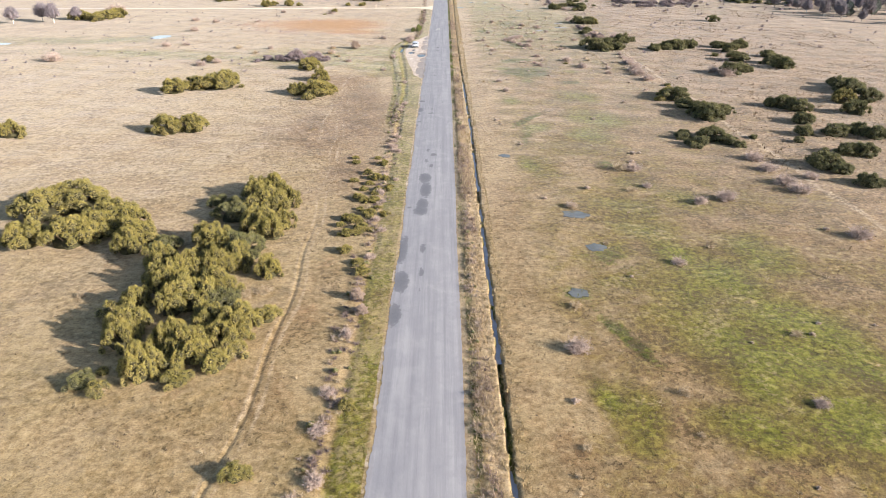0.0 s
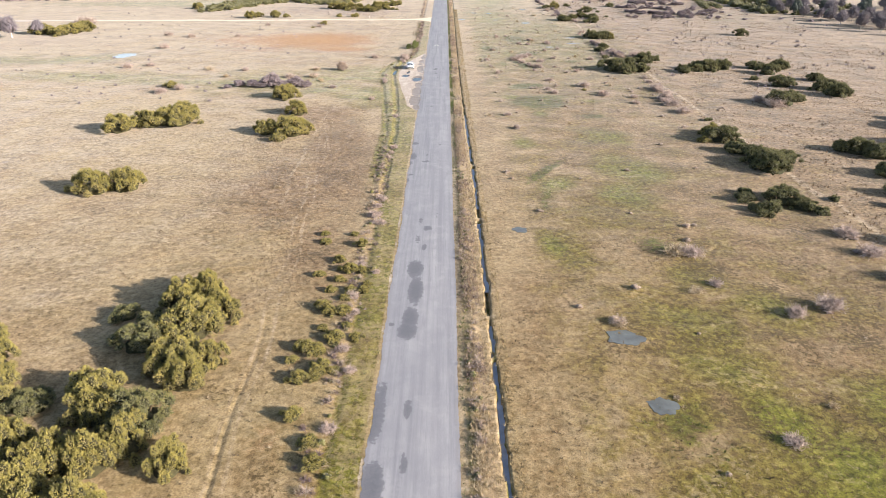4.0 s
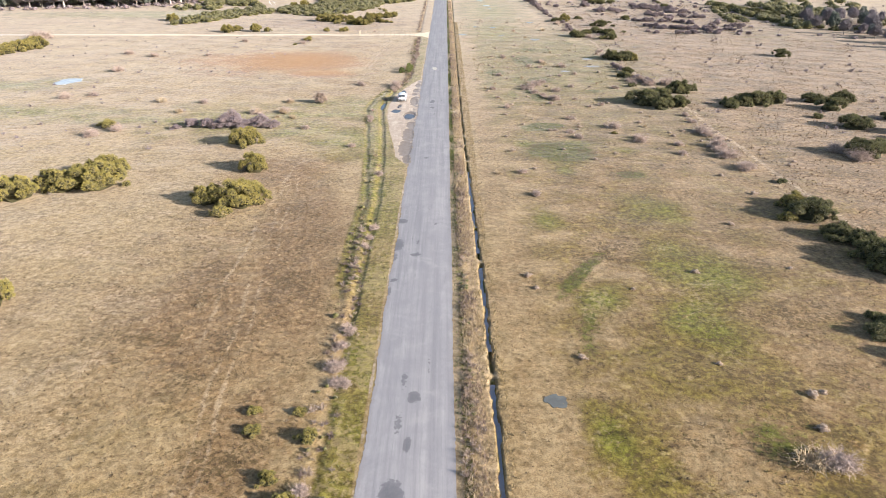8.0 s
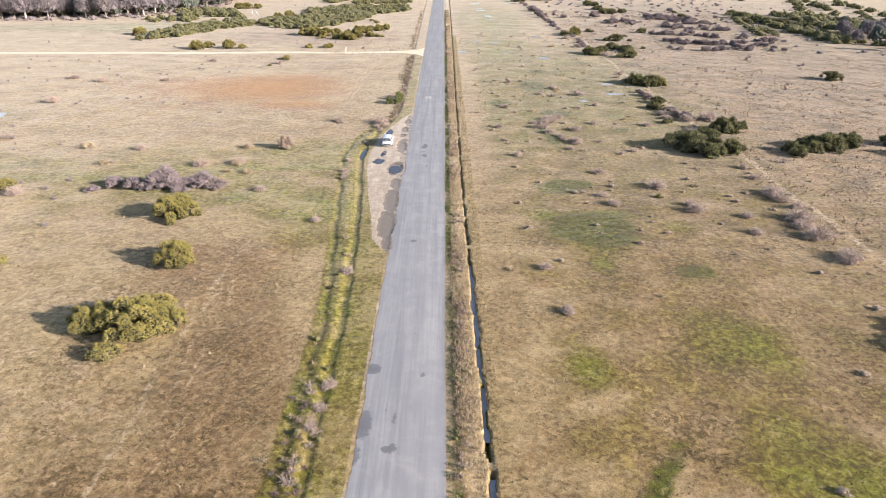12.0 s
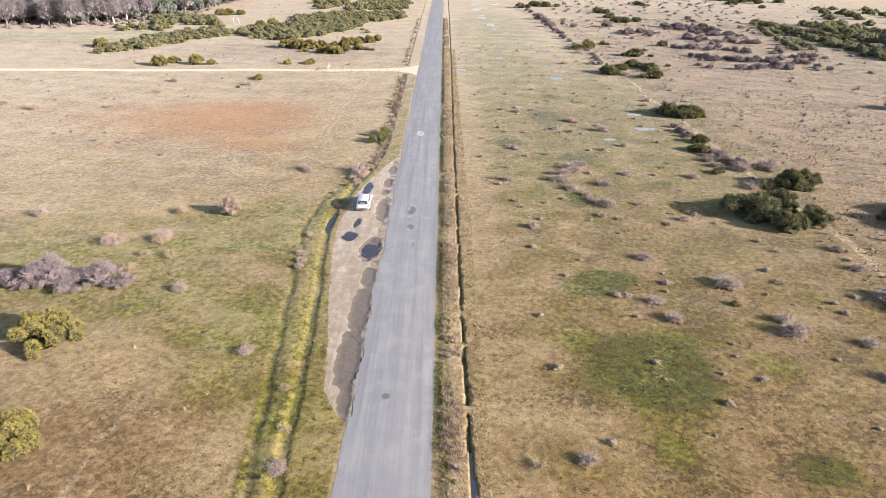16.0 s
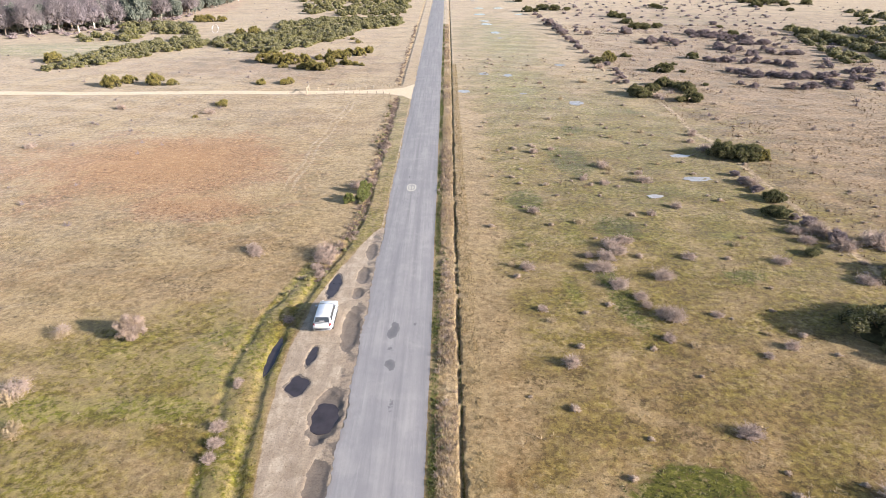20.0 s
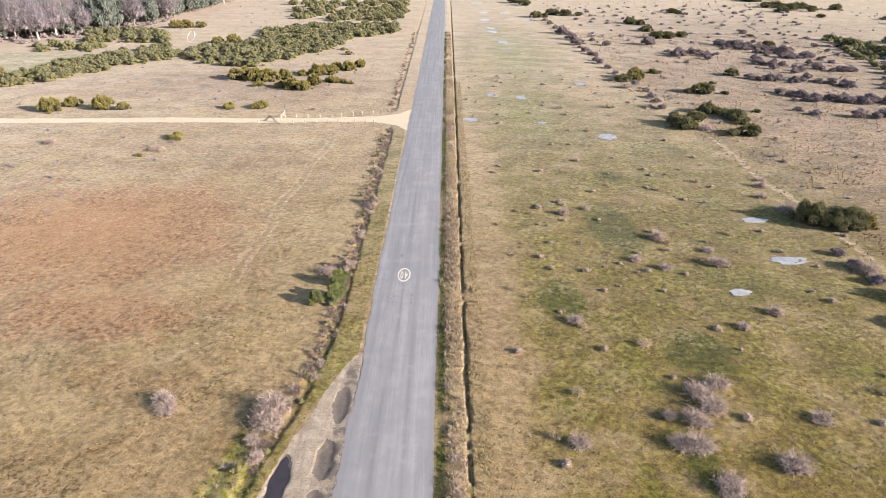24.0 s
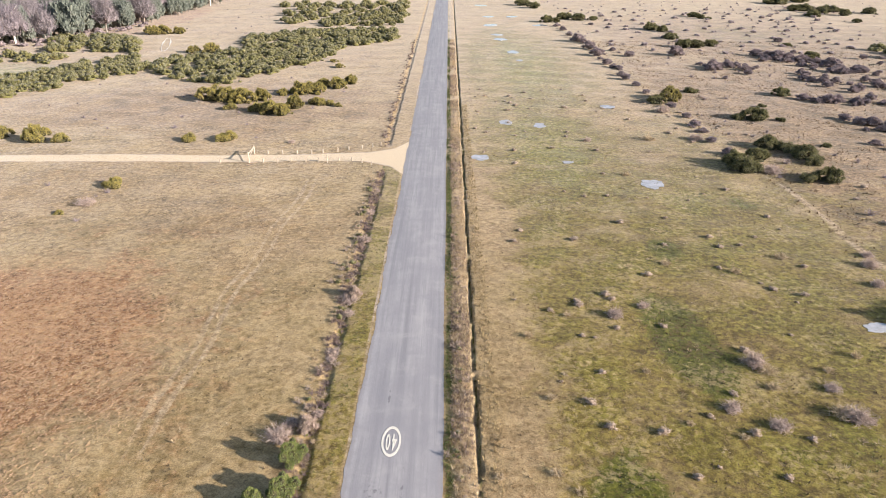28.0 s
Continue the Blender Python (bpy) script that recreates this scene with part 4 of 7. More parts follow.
MADE = {}
KINDS = {
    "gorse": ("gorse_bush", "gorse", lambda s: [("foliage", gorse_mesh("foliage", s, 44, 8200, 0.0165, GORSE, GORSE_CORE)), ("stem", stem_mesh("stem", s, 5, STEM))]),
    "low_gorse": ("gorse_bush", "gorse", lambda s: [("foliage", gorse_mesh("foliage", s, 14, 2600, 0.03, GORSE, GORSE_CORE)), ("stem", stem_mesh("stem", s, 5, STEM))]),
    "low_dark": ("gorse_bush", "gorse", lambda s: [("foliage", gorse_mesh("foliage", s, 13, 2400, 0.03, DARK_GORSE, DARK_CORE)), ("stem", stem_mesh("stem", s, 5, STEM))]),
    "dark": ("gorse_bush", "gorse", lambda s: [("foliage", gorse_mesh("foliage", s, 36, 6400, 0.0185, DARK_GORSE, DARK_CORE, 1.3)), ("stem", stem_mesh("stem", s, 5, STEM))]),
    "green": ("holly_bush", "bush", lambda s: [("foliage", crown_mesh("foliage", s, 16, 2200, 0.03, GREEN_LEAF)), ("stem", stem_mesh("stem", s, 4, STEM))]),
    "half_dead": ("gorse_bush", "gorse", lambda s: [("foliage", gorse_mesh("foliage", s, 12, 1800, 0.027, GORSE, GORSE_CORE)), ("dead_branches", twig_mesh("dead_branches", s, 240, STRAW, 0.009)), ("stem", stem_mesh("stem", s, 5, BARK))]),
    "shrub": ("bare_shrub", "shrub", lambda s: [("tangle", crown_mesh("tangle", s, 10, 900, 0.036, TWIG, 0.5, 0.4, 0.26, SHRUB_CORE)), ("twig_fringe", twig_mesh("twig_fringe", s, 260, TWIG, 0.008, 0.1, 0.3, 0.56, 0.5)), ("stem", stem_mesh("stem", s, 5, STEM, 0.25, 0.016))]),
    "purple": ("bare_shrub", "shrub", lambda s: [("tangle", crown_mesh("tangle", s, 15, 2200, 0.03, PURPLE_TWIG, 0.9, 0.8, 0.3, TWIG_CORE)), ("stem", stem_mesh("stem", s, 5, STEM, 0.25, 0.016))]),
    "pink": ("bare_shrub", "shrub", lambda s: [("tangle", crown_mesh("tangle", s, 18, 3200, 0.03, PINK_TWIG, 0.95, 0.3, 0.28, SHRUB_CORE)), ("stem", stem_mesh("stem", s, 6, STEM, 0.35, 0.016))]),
    "tuft": ("grass_tussock", "grass", lambda s: [("leaf_tuft", twig_mesh("leaf_tuft", s, 110, STRAW, 0.012, 0.1, 0.45, 0.5, 0.4))]),
}
LABELS = {
    "low_gorse": "small olive-green gorse bush in dry grass",
    "low_dark": "small dark green gorse bush on the heath",
    "gorse": "olive-green gorse bush with spiky yellowish sprays in dry grass",
    "dark": "dark green gorse bush casting a long shadow on the heath",
    "green": "fresh green leafy bush beside the roadside ditch",
    "half_dead": "gorse bush half dead with bleached grey branches",
    "shrub": "leafless mauve-grey shrub with a tangle of fine twigs",
    "purple": "leafless purple-brown shrub on the open heath",
    "pink": "rounded leafless pinkish-brown shrub",
    "tuft": "bleached straw-coloured tussock of dead grass",
}
GROUPS = {"low_gorse": "gorse bushes on the heath", "low_dark": "dark gorse bushes on the heath", "gorse": "gorse bushes on the heath", "dark": "dark gorse bushes on the heath", "green": "green bushes by the ditch", "half_dead": "half-dead gorse bushes", "shrub": "bare shrubs on the heath", "purple": "purple bare shrubs", "pink": "pinkish bare shrubs", "tuft": "straw tussocks"}
RATIO = {"low_gorse": 0.8, "low_dark": 0.8, "gorse": 1.02, "dark": 0.82, "green": 1.25, "half_dead": 0.8, "shrub": 0.95, "purple": 0.85, "pink": 1.2, "tuft": 0.95}
VARIANTS = {"low_gorse": 4, "low_dark": 4, "gorse": 5, "dark": 4, "shrub": 5, "purple": 3, "tuft": 4, "pink": 1, "green": 2, "half_dead": 2}
plants = np.random.RandomState(21)


def plant(kind, x, y, w):
    """Stands one shrub of that kind at x, y, w metres across."""
    if w < 2.8 and kind in ("gorse", "dark"):
        kind = "low_" + kind
    n = plants.randint(VARIANTS[kind])
    h = w * RATIO[kind] * plants.uniform(0.85, 1.15)
    if "gorse" in kind or "dark" in kind and "half" not in kind:
        near = kind == "gorse" and y < 86 and x < -12       # the tall leggy clump stands in separate heads
        w *= 0.98 if near else 1.18
        h *= 1.3 if near else 1.08
        y += 0.15 * w if w > 2 else 0.0
        h = min(h, (3.9 if kind == "gorse" else 3.5) + 0.15 * w)
    m = lrs(x, y, float(height(np.array(x), np.array(y))) - 0.02, plants.uniform(0, 6.28), w * 1.05, w * plants.uniform(0.9, 1.1), h)
    if (kind, n) in MADE:
        first = MADE[kind, n]
        ob = copy_thing(first, Matrix.Identity(4))
        ob.matrix_basis = m
        return ob
    name, category, build = KINDS[kind]
    ob = thing(name, LABELS[kind], category, m, GROUPS[kind])
    for pname, me in build(100 + 17 * n + len(kind)):
        part(pname, me, None, ob)
    MADE[kind, n] = ob
    return ob


plant("shrub", -6.2, 31.1, 1.48)
plant("gorse", -11.1, 31.4, 1.83)
plant("tuft", 9.9, 31.7, 0.69)
plant("tuft", 10.9, 34.2, 0.90)
plant("tuft", 18.7, 35.5, 0.74)
plant("shrub", -6.7, 35.8, 1.49)
plant("gorse", -5.2, 38.4, 1.18)
plant("shrub", 28.2, 38.6, 1.38)
plant("half_dead", -23.3, 39.9, 1.81)
plant("shrub", -6.7, 39.9, 1.37)
plant("tuft", 19.0, 39.9, 1.41)
plant("dark", -24.9, 40.5, 1.83)
plant("gorse", -18.1, 40.8, 1.97)
plant("gorse", -21.0, 41.5, 3.70)
plant("gorse", -24.0, 42.2, 0.85)
plant("gorse", -15.9, 42.7, 2.54)
plant("gorse", -19.1, 43.2, 2.56)
plant("gorse", -17.8, 43.9, 4.05)
plant("gorse", -19.9, 44.9, 3.53)
plant("half_dead", -15.0, 44.9, 2.62)
plant("shrub", 12.3, 45.6, 2.22)
plant("gorse", -15.5, 45.6, 3.99)
plant("gorse", -24.2, 45.6, 3.71)
plant("gorse", -19.7, 45.8, 2.94)
plant("gorse", -15.6, 47.4, 4.36)
plant("gorse", -24.3, 47.5, 3.51)
plant("tuft", 30.6, 47.6, 1.38)
plant("shrub", -6.4, 47.7, 1.38)
plant("gorse", -17.8, 47.9, 3.75)
plant("gorse", -13.6, 49.8, 2.29)
plant("half_dead", -26.7, 50.6, 2.88)
plant("gorse", -21.9, 50.9, 3.29)
plant("pink", -5.5, 51.2, 1.46)
plant("gorse", -25.2, 51.3, 2.92)
plant("gorse", -20.8, 52.1, 5.55)
plant("tuft", 13.3, 52.3, 1.49)
plant("dark", -18.3, 52.4, 3.44)
plant("pink", -6.2, 53.7, 1.62)
plant("gorse", -19.1, 53.9, 4.20)
plant("tuft", -31.3, 54.0, 1.12)
plant("tuft", -16.3, 54.4, 2.04)
plant("gorse", -24.3, 54.7, 4.27)
plant("tuft", -14.8, 54.9, 2.06)
plant("gorse", -22.8, 55.6, 4.32)
plant("gorse", -23.0, 58.0, 3.85)
plant("gorse", -20.3, 58.0, 3.85)
plant("gorse", -15.3, 58.1, 3.22)
plant("gorse", -6.3, 58.8, 1.31)
plant("gorse", -26.0, 59.1, 4.06)
plant("gorse", -18.7, 59.9, 3.58)
plant("gorse", -7.0, 60.9, 1.23)
plant("shrub", 25.1, 61.0, 1.68)
plant("dark", -18.8, 62.2, 4.22)
plant("shrub", -5.8, 62.2, 1.37)
plant("gorse", -21.4, 62.7, 3.73)
plant("gorse", -30.9, 63.3, 4.05)
plant("gorse", -8.6, 63.5, 1.39)
plant("dark", -27.4, 64.1, 3.19)
plant("gorse", -42.2, 64.4, 4.87)
plant("gorse", -23.0, 64.4, 4.87)
plant("gorse", -37.9, 64.7, 5.92)
plant("tuft", 29.6, 64.8, 1.06)
plant("gorse", -30.9, 65.1, 4.92)
plant("tuft", 18.9, 65.8, 0.90)
plant("gorse", -36.6, 66.5, 5.14)
plant("gorse", -17.3, 66.8, 4.31)
plant("shrub", 46.5, 67.1, 2.71)
plant("gorse", -9.0, 67.8, 1.59)
plant("gorse", -34.9, 67.9, 5.85)
plant("gorse", -7.9, 68.0, 1.02)
plant("gorse", -18.9, 68.3, 4.97)
plant("gorse", -32.7, 68.6, 3.77)
plant("gorse", -7.7, 68.9, 1.18)
plant("shrub", -5.2, 68.9, 1.18)
plant("gorse", -6.5, 69.0, 0.90)
plant("gorse", -7.5, 69.3, 1.50)
plant("gorse", -16.2, 69.6, 2.99)
plant("gorse", -35.7, 70.1, 5.96)
plant("gorse", -10.0, 70.3, 1.00)
plant("gorse", -7.9, 71.5, 1.02)
plant("gorse", -8.7, 71.7, 1.54)
plant("shrub", -6.1, 72.0, 1.25)
plant("gorse", -9.4, 72.1, 1.40)
plant("gorse", -44.9, 72.1, 7.59)
plant("dark", -22.7, 72.3, 4.47)
plant("gorse", -7.2, 73.4, 1.57)
plant("gorse", -5.3, 73.7, 1.07)
plant("gorse", -19.2, 74.1, 6.04)
plant("gorse", -21.4, 78.3, 4.6)
plant("gorse", -17.9, 76.6, 4.3)
plant("gorse", -19.6, 80.0, 3.9)
plant("gorse", -41.9, 74.7, 8.57)
plant("gorse", -8.3, 75.0, 0.94)
plant("gorse", -6.3, 75.5, 0.95)
plant("tuft", 16.9, 75.8, 1.88)
plant("shrub", 16.9, 76.2, 1.68)
plant("dark", -25.8, 76.7, 2.37)
plant("shrub", 32.9, 77.6, 2.24)
plant("gorse", -8.1, 77.6, 1.15)
plant("shrub", -5.9, 77.8, 1.07)
plant("gorse", -7.0, 77.8, 1.51)
plant("gorse", -8.7, 78.4, 0.92)
plant("gorse", -8.8, 78.7, 1.53)
plant("shrub", 36.4, 78.7, 2.76)
plant("gorse", -7.1, 80.4, 1.04)
plant("shrub", -6.4, 80.6, 1.42)
plant("shrub", 46.8, 81.2, 3.18)
plant("tuft", 25.5, 81.7, 1.79)
plant("gorse", -8.5, 81.7, 0.97)
plant("gorse", -6.7, 81.7, 1.15)
plant("gorse", -5.6, 81.7, 1.15)
plant("gorse", -5.3, 83.0, 0.90)
plant("shrub", 27.8, 83.1, 1.58)
plant("dark", 57.1, 83.2, 3.60)
plant("gorse", -8.1, 83.9, 1.10)
plant("shrub", 46.1, 84.3, 3.29)
plant("gorse", -10.2, 84.9, 1.12)
plant("shrub", -4.7, 85.5, 1.04)
plant("gorse", -6.1, 85.8, 1.13)
plant("gorse", -7.4, 85.9, 1.64)
plant("shrub", 50.7, 86.6, 2.25)
plant("shrub", -6.4, 87.0, 1.51)
plant("gorse", -8.7, 88.0, 1.27)
plant("dark", 55.9, 88.2, 3.04)
plant("shrub", 27.6, 89.6, 2.73)
plant("tuft", 25.9, 89.7, 3.09)
plant("shrub", 46.3, 89.8, 3.09)
plant("dark", 54.8, 90.4, 4.63)
plant("gorse", -6.9, 91.9, 1.35)
plant("gorse", -10.8, 92.6, 1.15)
plant("shrub", 46.4, 94.7, 3.07)
plant("gorse", -7.9, 94.8, 0.87)
plant("gorse", -11.2, 94.8, 0.97)
plant("dark", 63.4, 96.2, 3.27)
plant("dark", 61.2, 96.7, 3.29)
plant("shrub", -5.3, 98.1, 1.47)
plant("shrub", -5.9, 98.2, 1.24)
plant("shrub", -6.2, 100.2, 1.91)
plant("dark", 40.4, 100.6, 2.61)
plant("dark", 46.9, 100.7, 1.75)
plant("dark", 39.5, 102.4, 1.49)
plant("dark", 45.6, 102.5, 2.96)
plant("shrub", -6.1, 103.3, 1.33)
plant("dark", 57.0, 103.5, 1.58)
plant("dark", 43.9, 104.3, 4.22)
plant("gorse", -67.1, 104.9, 3.98)
plant("dark", 70.0, 104.9, 3.53)
plant("dark", 39.5, 105.1, 2.45)
plant("dark", 50.7, 105.6, 1.34)
plant("shrub", -5.9, 105.8, 1.69)
plant("dark", 64.6, 106.6, 4.03)
plant("dark", 59.7, 107.0, 2.70)
plant("gorse", -43.5, 107.8, 5.03)
plant("dark", 40.5, 107.9, 1.59)
plant("dark", 68.6, 108.0, 3.63)
plant("gorse", -39.9, 109.2, 4.48)
plant("tuft", -19.8, 109.8, 1.09)
plant("dark", 63.0, 114.2, 3.81)
plant("dark", 48.0, 116.4, 5.18)
plant("dark", 47.5, 119.6, 4.30)
plant("dark", 51.7, 120.4, 3.62)
plant("dark", 75.6, 120.9, 4.50)
plant("dark", 66.5, 122.9, 4.57)
plant("shrub", -6.4, 123.2, 1.09)
plant("dark", 48.0, 123.5, 3.37)
plant("dark", 46.3, 124.8, 3.79)
plant("dark", 64.4, 124.8, 4.12)
plant("shrub", -6.1, 125.4, 1.29)
plant("dark", 62.6, 126.1, 2.92)
plant("shrub", -5.8, 128.1, 1.44)
plant("gorse", 77.6, 129.3, 4.25)
plant("dark", 83.1, 130.8, 4.83)
plant("gorse", 43.1, 131.0, 1.78)
plant("dark", 46.5, 131.1, 4.81)
plant("half_dead", -24.7, 132.0, 2.56)
plant("gorse", 45.8, 135.0, 3.34)
plant("gorse", -23.4, 135.3, 5.77)
plant("gorse", -27.6, 135.9, 3.85)
plant("gorse", -21.9, 136.3, 3.65)
plant("gorse", -52.8, 137.1, 5.09)
plant("dark", 83.5, 138.2, 6.74)
plant("shrub", 14.2, 139.4, 1.70)
plant("gorse", -48.7, 140.5, 5.41)
plant("tuft", -21.0, 140.5, 0.78)
plant("gorse", -44.3, 141.1, 6.98)
plant("gorse", -46.5, 141.7, 4.81)
plant("tuft", 23.7, 142.4, 0.81)
plant("dark", 84.3, 144.0, 4.11)
plant("dark", 48.6, 144.8, 1.37)
plant("gorse", -45.1, 146.1, 5.03)
plant("shrub", -7.0, 147.7, 1.77)
plant("tuft", 10.0, 148.0, 1.33)
plant("shrub", 13.4, 148.4, 1.57)
plant("gorse", -25.0, 148.7, 3.96)
plant("shrub", 45.6, 150.2, 2.69)
plant("shrub", 46.5, 151.2, 2.87)
plant("tuft", -7.3, 151.5, 1.41)
plant("shrub", 64.9, 155.0, 3.93)
plant("tuft", -8.3, 156.1, 1.26)
plant("dark", 67.2, 156.5, 5.94)
plant("shrub", 45.8, 156.6, 3.49)
plant("shrub", 39.1, 157.7, 2.06)
plant("dark", 70.8, 158.8, 3.55)
plant("shrub", 63.5, 159.4, 3.06)
plant("shrub", 45.5, 159.6, 2.59)
plant("shrub", -12.5, 161.2, 1.63)
plant("gorse", -29.9, 161.9, 5.04)
plant("shrub", 46.0, 161.9, 3.63)
plant("shrub", 40.1, 162.7, 1.94)
plant("dark", 81.8, 163.5, 4.70)
plant("shrub", 34.4, 164.5, 2.55)
plant("shrub", 47.6, 166.0, 2.02)
plant("shrub", 24.6, 166.8, 2.04)
plant("shrub", 34.4, 166.8, 1.75)
plant("shrub", -57.0, 167.4, 3.09)
plant("shrub", 46.7, 168.6, 2.68)
plant("dark", 81.8, 169.3, 4.90)
plant("gorse", 31.3, 169.6, 0.91)
plant("shrub", 23.8, 170.1, 1.83)
plant("shrub", -54.1, 170.4, 2.72)
plant("shrub", 46.6, 170.8, 3.31)
plant("tuft", -22.3, 171.9, 0.94)
plant("purple", -44.4, 171.9, 2.18)
plant("shrub", -21.9, 172.2, 1.85)
plant("gorse", -56.8, 172.4, 2.77)
plant("purple", -37.3, 172.6, 3.74)
plant("shrub", -95.7, 172.8, 5.55)
plant("purple", -33.0, 172.8, 4.37)
plant("purple", -27.6, 173.0, 2.83)
plant("purple", -39.1, 173.0, 3.76)
plant("purple", -35.4, 173.2, 5.91)
plant("shrub", 32.0, 173.5, 2.85)
plant("purple", -30.4, 173.6, 5.02)
plant("dark", 74.7, 173.6, 5.04)
plant("purple", -42.3, 173.6, 3.48)
plant("tuft", 37.6, 174.1, 1.60)
plant("tuft", -28.8, 176.6, 2.22)
plant("shrub", -11.2, 177.2, 1.13)
plant("shrub", 46.9, 177.2, 1.99)
plant("shrub", -11.2, 178.7, 1.35)
plant("tuft", -25.6, 179.7, 1.71)
plant("dark", 84.9, 179.8, 3.51)
plant("shrub", 25.4, 180.0, 2.05)
plant("tuft", -28.5, 180.1, 1.71)
plant("tuft", -26.0, 180.4, 1.66)
plant("shrub", -11.6, 180.5, 1.43)
plant("dark", 71.8, 181.3, 1.78)
plant("tuft", 40.5, 181.7, 1.40)
plant("shrub", 47.2, 182.0, 1.75)
plant("shrub", -33.4, 183.2, 2.82)
plant("tuft", -47.9, 183.3, 2.13)
plant("tuft", -28.1, 183.5, 2.48)
plant("tuft", -33.3, 183.6, 2.97)
plant("shrub", -28.1, 184.5, 2.51)
plant("shrub", -11.6, 185.3, 0.77)
plant("shrub", -11.6, 185.8, 0.88)
plant("dark", 44.6, 187.4, 4.04)
plant("dark", 77.8, 187.5, 4.90)
plant("dark", 58.5, 188.2, 2.60)
plant("shrub", 14.5, 188.4, 1.66)
plant("dark", 48.5, 189.5, 3.75)
plant("shrub", 30.9, 189.7, 1.14)
plant("dark", 58.7, 190.3, 3.13)
plant("dark", 62.0, 190.5, 3.04)
plant("shrub", 33.4, 191.0, 1.55)
plant("tuft", 25.3, 191.2, 1.17)
plant("shrub", -45.6, 191.2, 2.30)
plant("dark", 42.5, 191.4, 6.81)
plant("dark", 65.2, 191.7, 5.02)
plant("shrub", 23.5, 192.3, 1.40)
plant("tuft", -28.8, 192.5, 1.95)
plant("pink", -22.7, 192.5, 3.10)
plant("tuft", -54.7, 192.5, 3.10)
plant("dark", 62.5, 192.7, 4.43)
plant("shrub", -29.0, 193.0, 1.71)
plant("tuft", 32.4, 193.1, 0.89)
plant("dark", 69.1, 193.4, 4.45)
plant("dark", 83.1, 193.5, 4.45)
plant("tuft", 34.6, 193.6, 1.22)
plant("dark", 46.3, 193.7, 5.06)
plant("dark", 77.3, 194.5, 3.84)
plant("tuft", 13.8, 195.1, 1.26)
plant("shrub", -9.8, 195.3, 1.27)
plant("shrub", -75.7, 195.5, 2.74)
plant("shrub", 25.0, 195.8, 2.45)
plant("shrub", 29.0, 196.3, 1.29)
plant("shrub", 24.4, 196.3, 2.42)
plant("shrub", 13.3, 197.2, 1.22)
plant("shrub", 23.1, 198.0, 1.32)
plant("shrub", -71.1, 198.3, 2.24)
plant("shrub", 22.9, 199.5, 1.58)
plant("shrub", 21.4, 201.9, 2.43)
plant("dark", 52.4, 202.4, 5.07)
plant("dark", 48.5, 202.7, 2.14)
plant("shrub", 46.4, 202.8, 2.56)
plant("shrub", 26.3, 203.8, 2.41)
plant("shrub", -8.5, 204.3, 1.47)
plant("dark", 56.2, 205.1, 2.18)
plant("shrub", 20.7, 205.6, 2.38)
plant("shrub", 19.7, 205.7, 2.19)
plant("shrub", -9.1, 205.8, 1.40)
plant("shrub", 12.8, 205.8, 1.75)
plant("tuft", 11.2, 206.5, 1.12)
plant("shrub", 39.8, 207.5, 2.04)
plant("shrub", -8.6, 207.6, 2.70)
plant("shrub", 21.4, 208.1, 2.24)
plant("shrub", 30.3, 208.4, 1.81)
plant("shrub", 19.7, 208.7, 1.31)
plant("shrub", -8.9, 208.8, 2.10)
plant("shrub", -16.1, 209.0, 1.90)
plant("shrub", -8.5, 209.3, 2.88)
plant("dark", 44.1, 209.5, 1.58)
plant("shrub", 23.0, 209.5, 2.11)
plant("shrub", -16.6, 209.9, 2.12)
plant("shrub", 48.3, 211.1, 3.20)
plant("shrub", 22.6, 211.3, 2.42)
plant("tuft", 13.6, 211.5, 1.36)
plant("tuft", 36.6, 211.5, 1.36)
plant("shrub", 52.6, 212.1, 4.23)
plant("shrub", 24.3, 212.3, 2.19)
plant("shrub", 45.1, 213.0, 2.21)
plant("purple", 48.7, 213.3, 2.85)
plant("tuft", 38.2, 213.8, 1.12)
plant("shrub", -6.2, 215.3, 1.05)
plant("shrub", 47.5, 215.4, 3.32)
plant("shrub", 45.1, 215.6, 2.56)
plant("purple", 47.6, 217.7, 2.67)
plant("tuft", 20.3, 218.0, 1.77)
plant("purple", 46.9, 219.9, 1.65)
plant("dark", 45.4, 220.4, 3.02)
plant("shrub", 29.7, 220.8, 1.53)
plant("tuft", 15.7, 221.0, 1.19)
plant("shrub", 15.2, 221.8, 1.74)
plant("dark", 44.7, 222.0, 1.55)
plant("shrub", 33.6, 223.5, 1.58)
plant("green", -6.5, 225.8, 2.5)
plant("green", -8.2, 225.0, 1.9)
plant("dark", 47.2, 225.7, 2.90)
plant("shrub", -77.9, 225.8, 3.31)
plant("tuft", 11.5, 226.3, 1.02)
plant("purple", 46.7, 226.7, 1.48)
plant("tuft", 6.6, 227.5, 0.88)
plant("green", -6.5, 228.7, 2.2)
plant("tuft", 10.2, 227.9, 1.06)
plant("purple", 46.3, 229.6, 2.27)
plant("shrub", -8.0, 231.0, 2.10)
plant("tuft", 23.4, 231.4, 0.95)
plant("pink", -6.3, 231.9, 1.91)
plant("shrub", 46.4, 231.9, 2.68)
plant("shrub", -7.4, 232.4, 1.35)
plant("shrub", 45.9, 232.6, 2.10)
plant("shrub", 26.4, 232.6, 1.74)
plant("tuft", 20.2, 232.8, 0.78)
plant("purple", 45.8, 233.0, 2.35)
plant("shrub", 32.2, 233.5, 2.34)
plant("shrub", -5.8, 233.6, 1.19)
plant("tuft", 31.3, 234.2, 2.14)
plant("shrub", 23.8, 234.6, 1.61)
plant("tuft", 10.9, 235.5, 1.03)
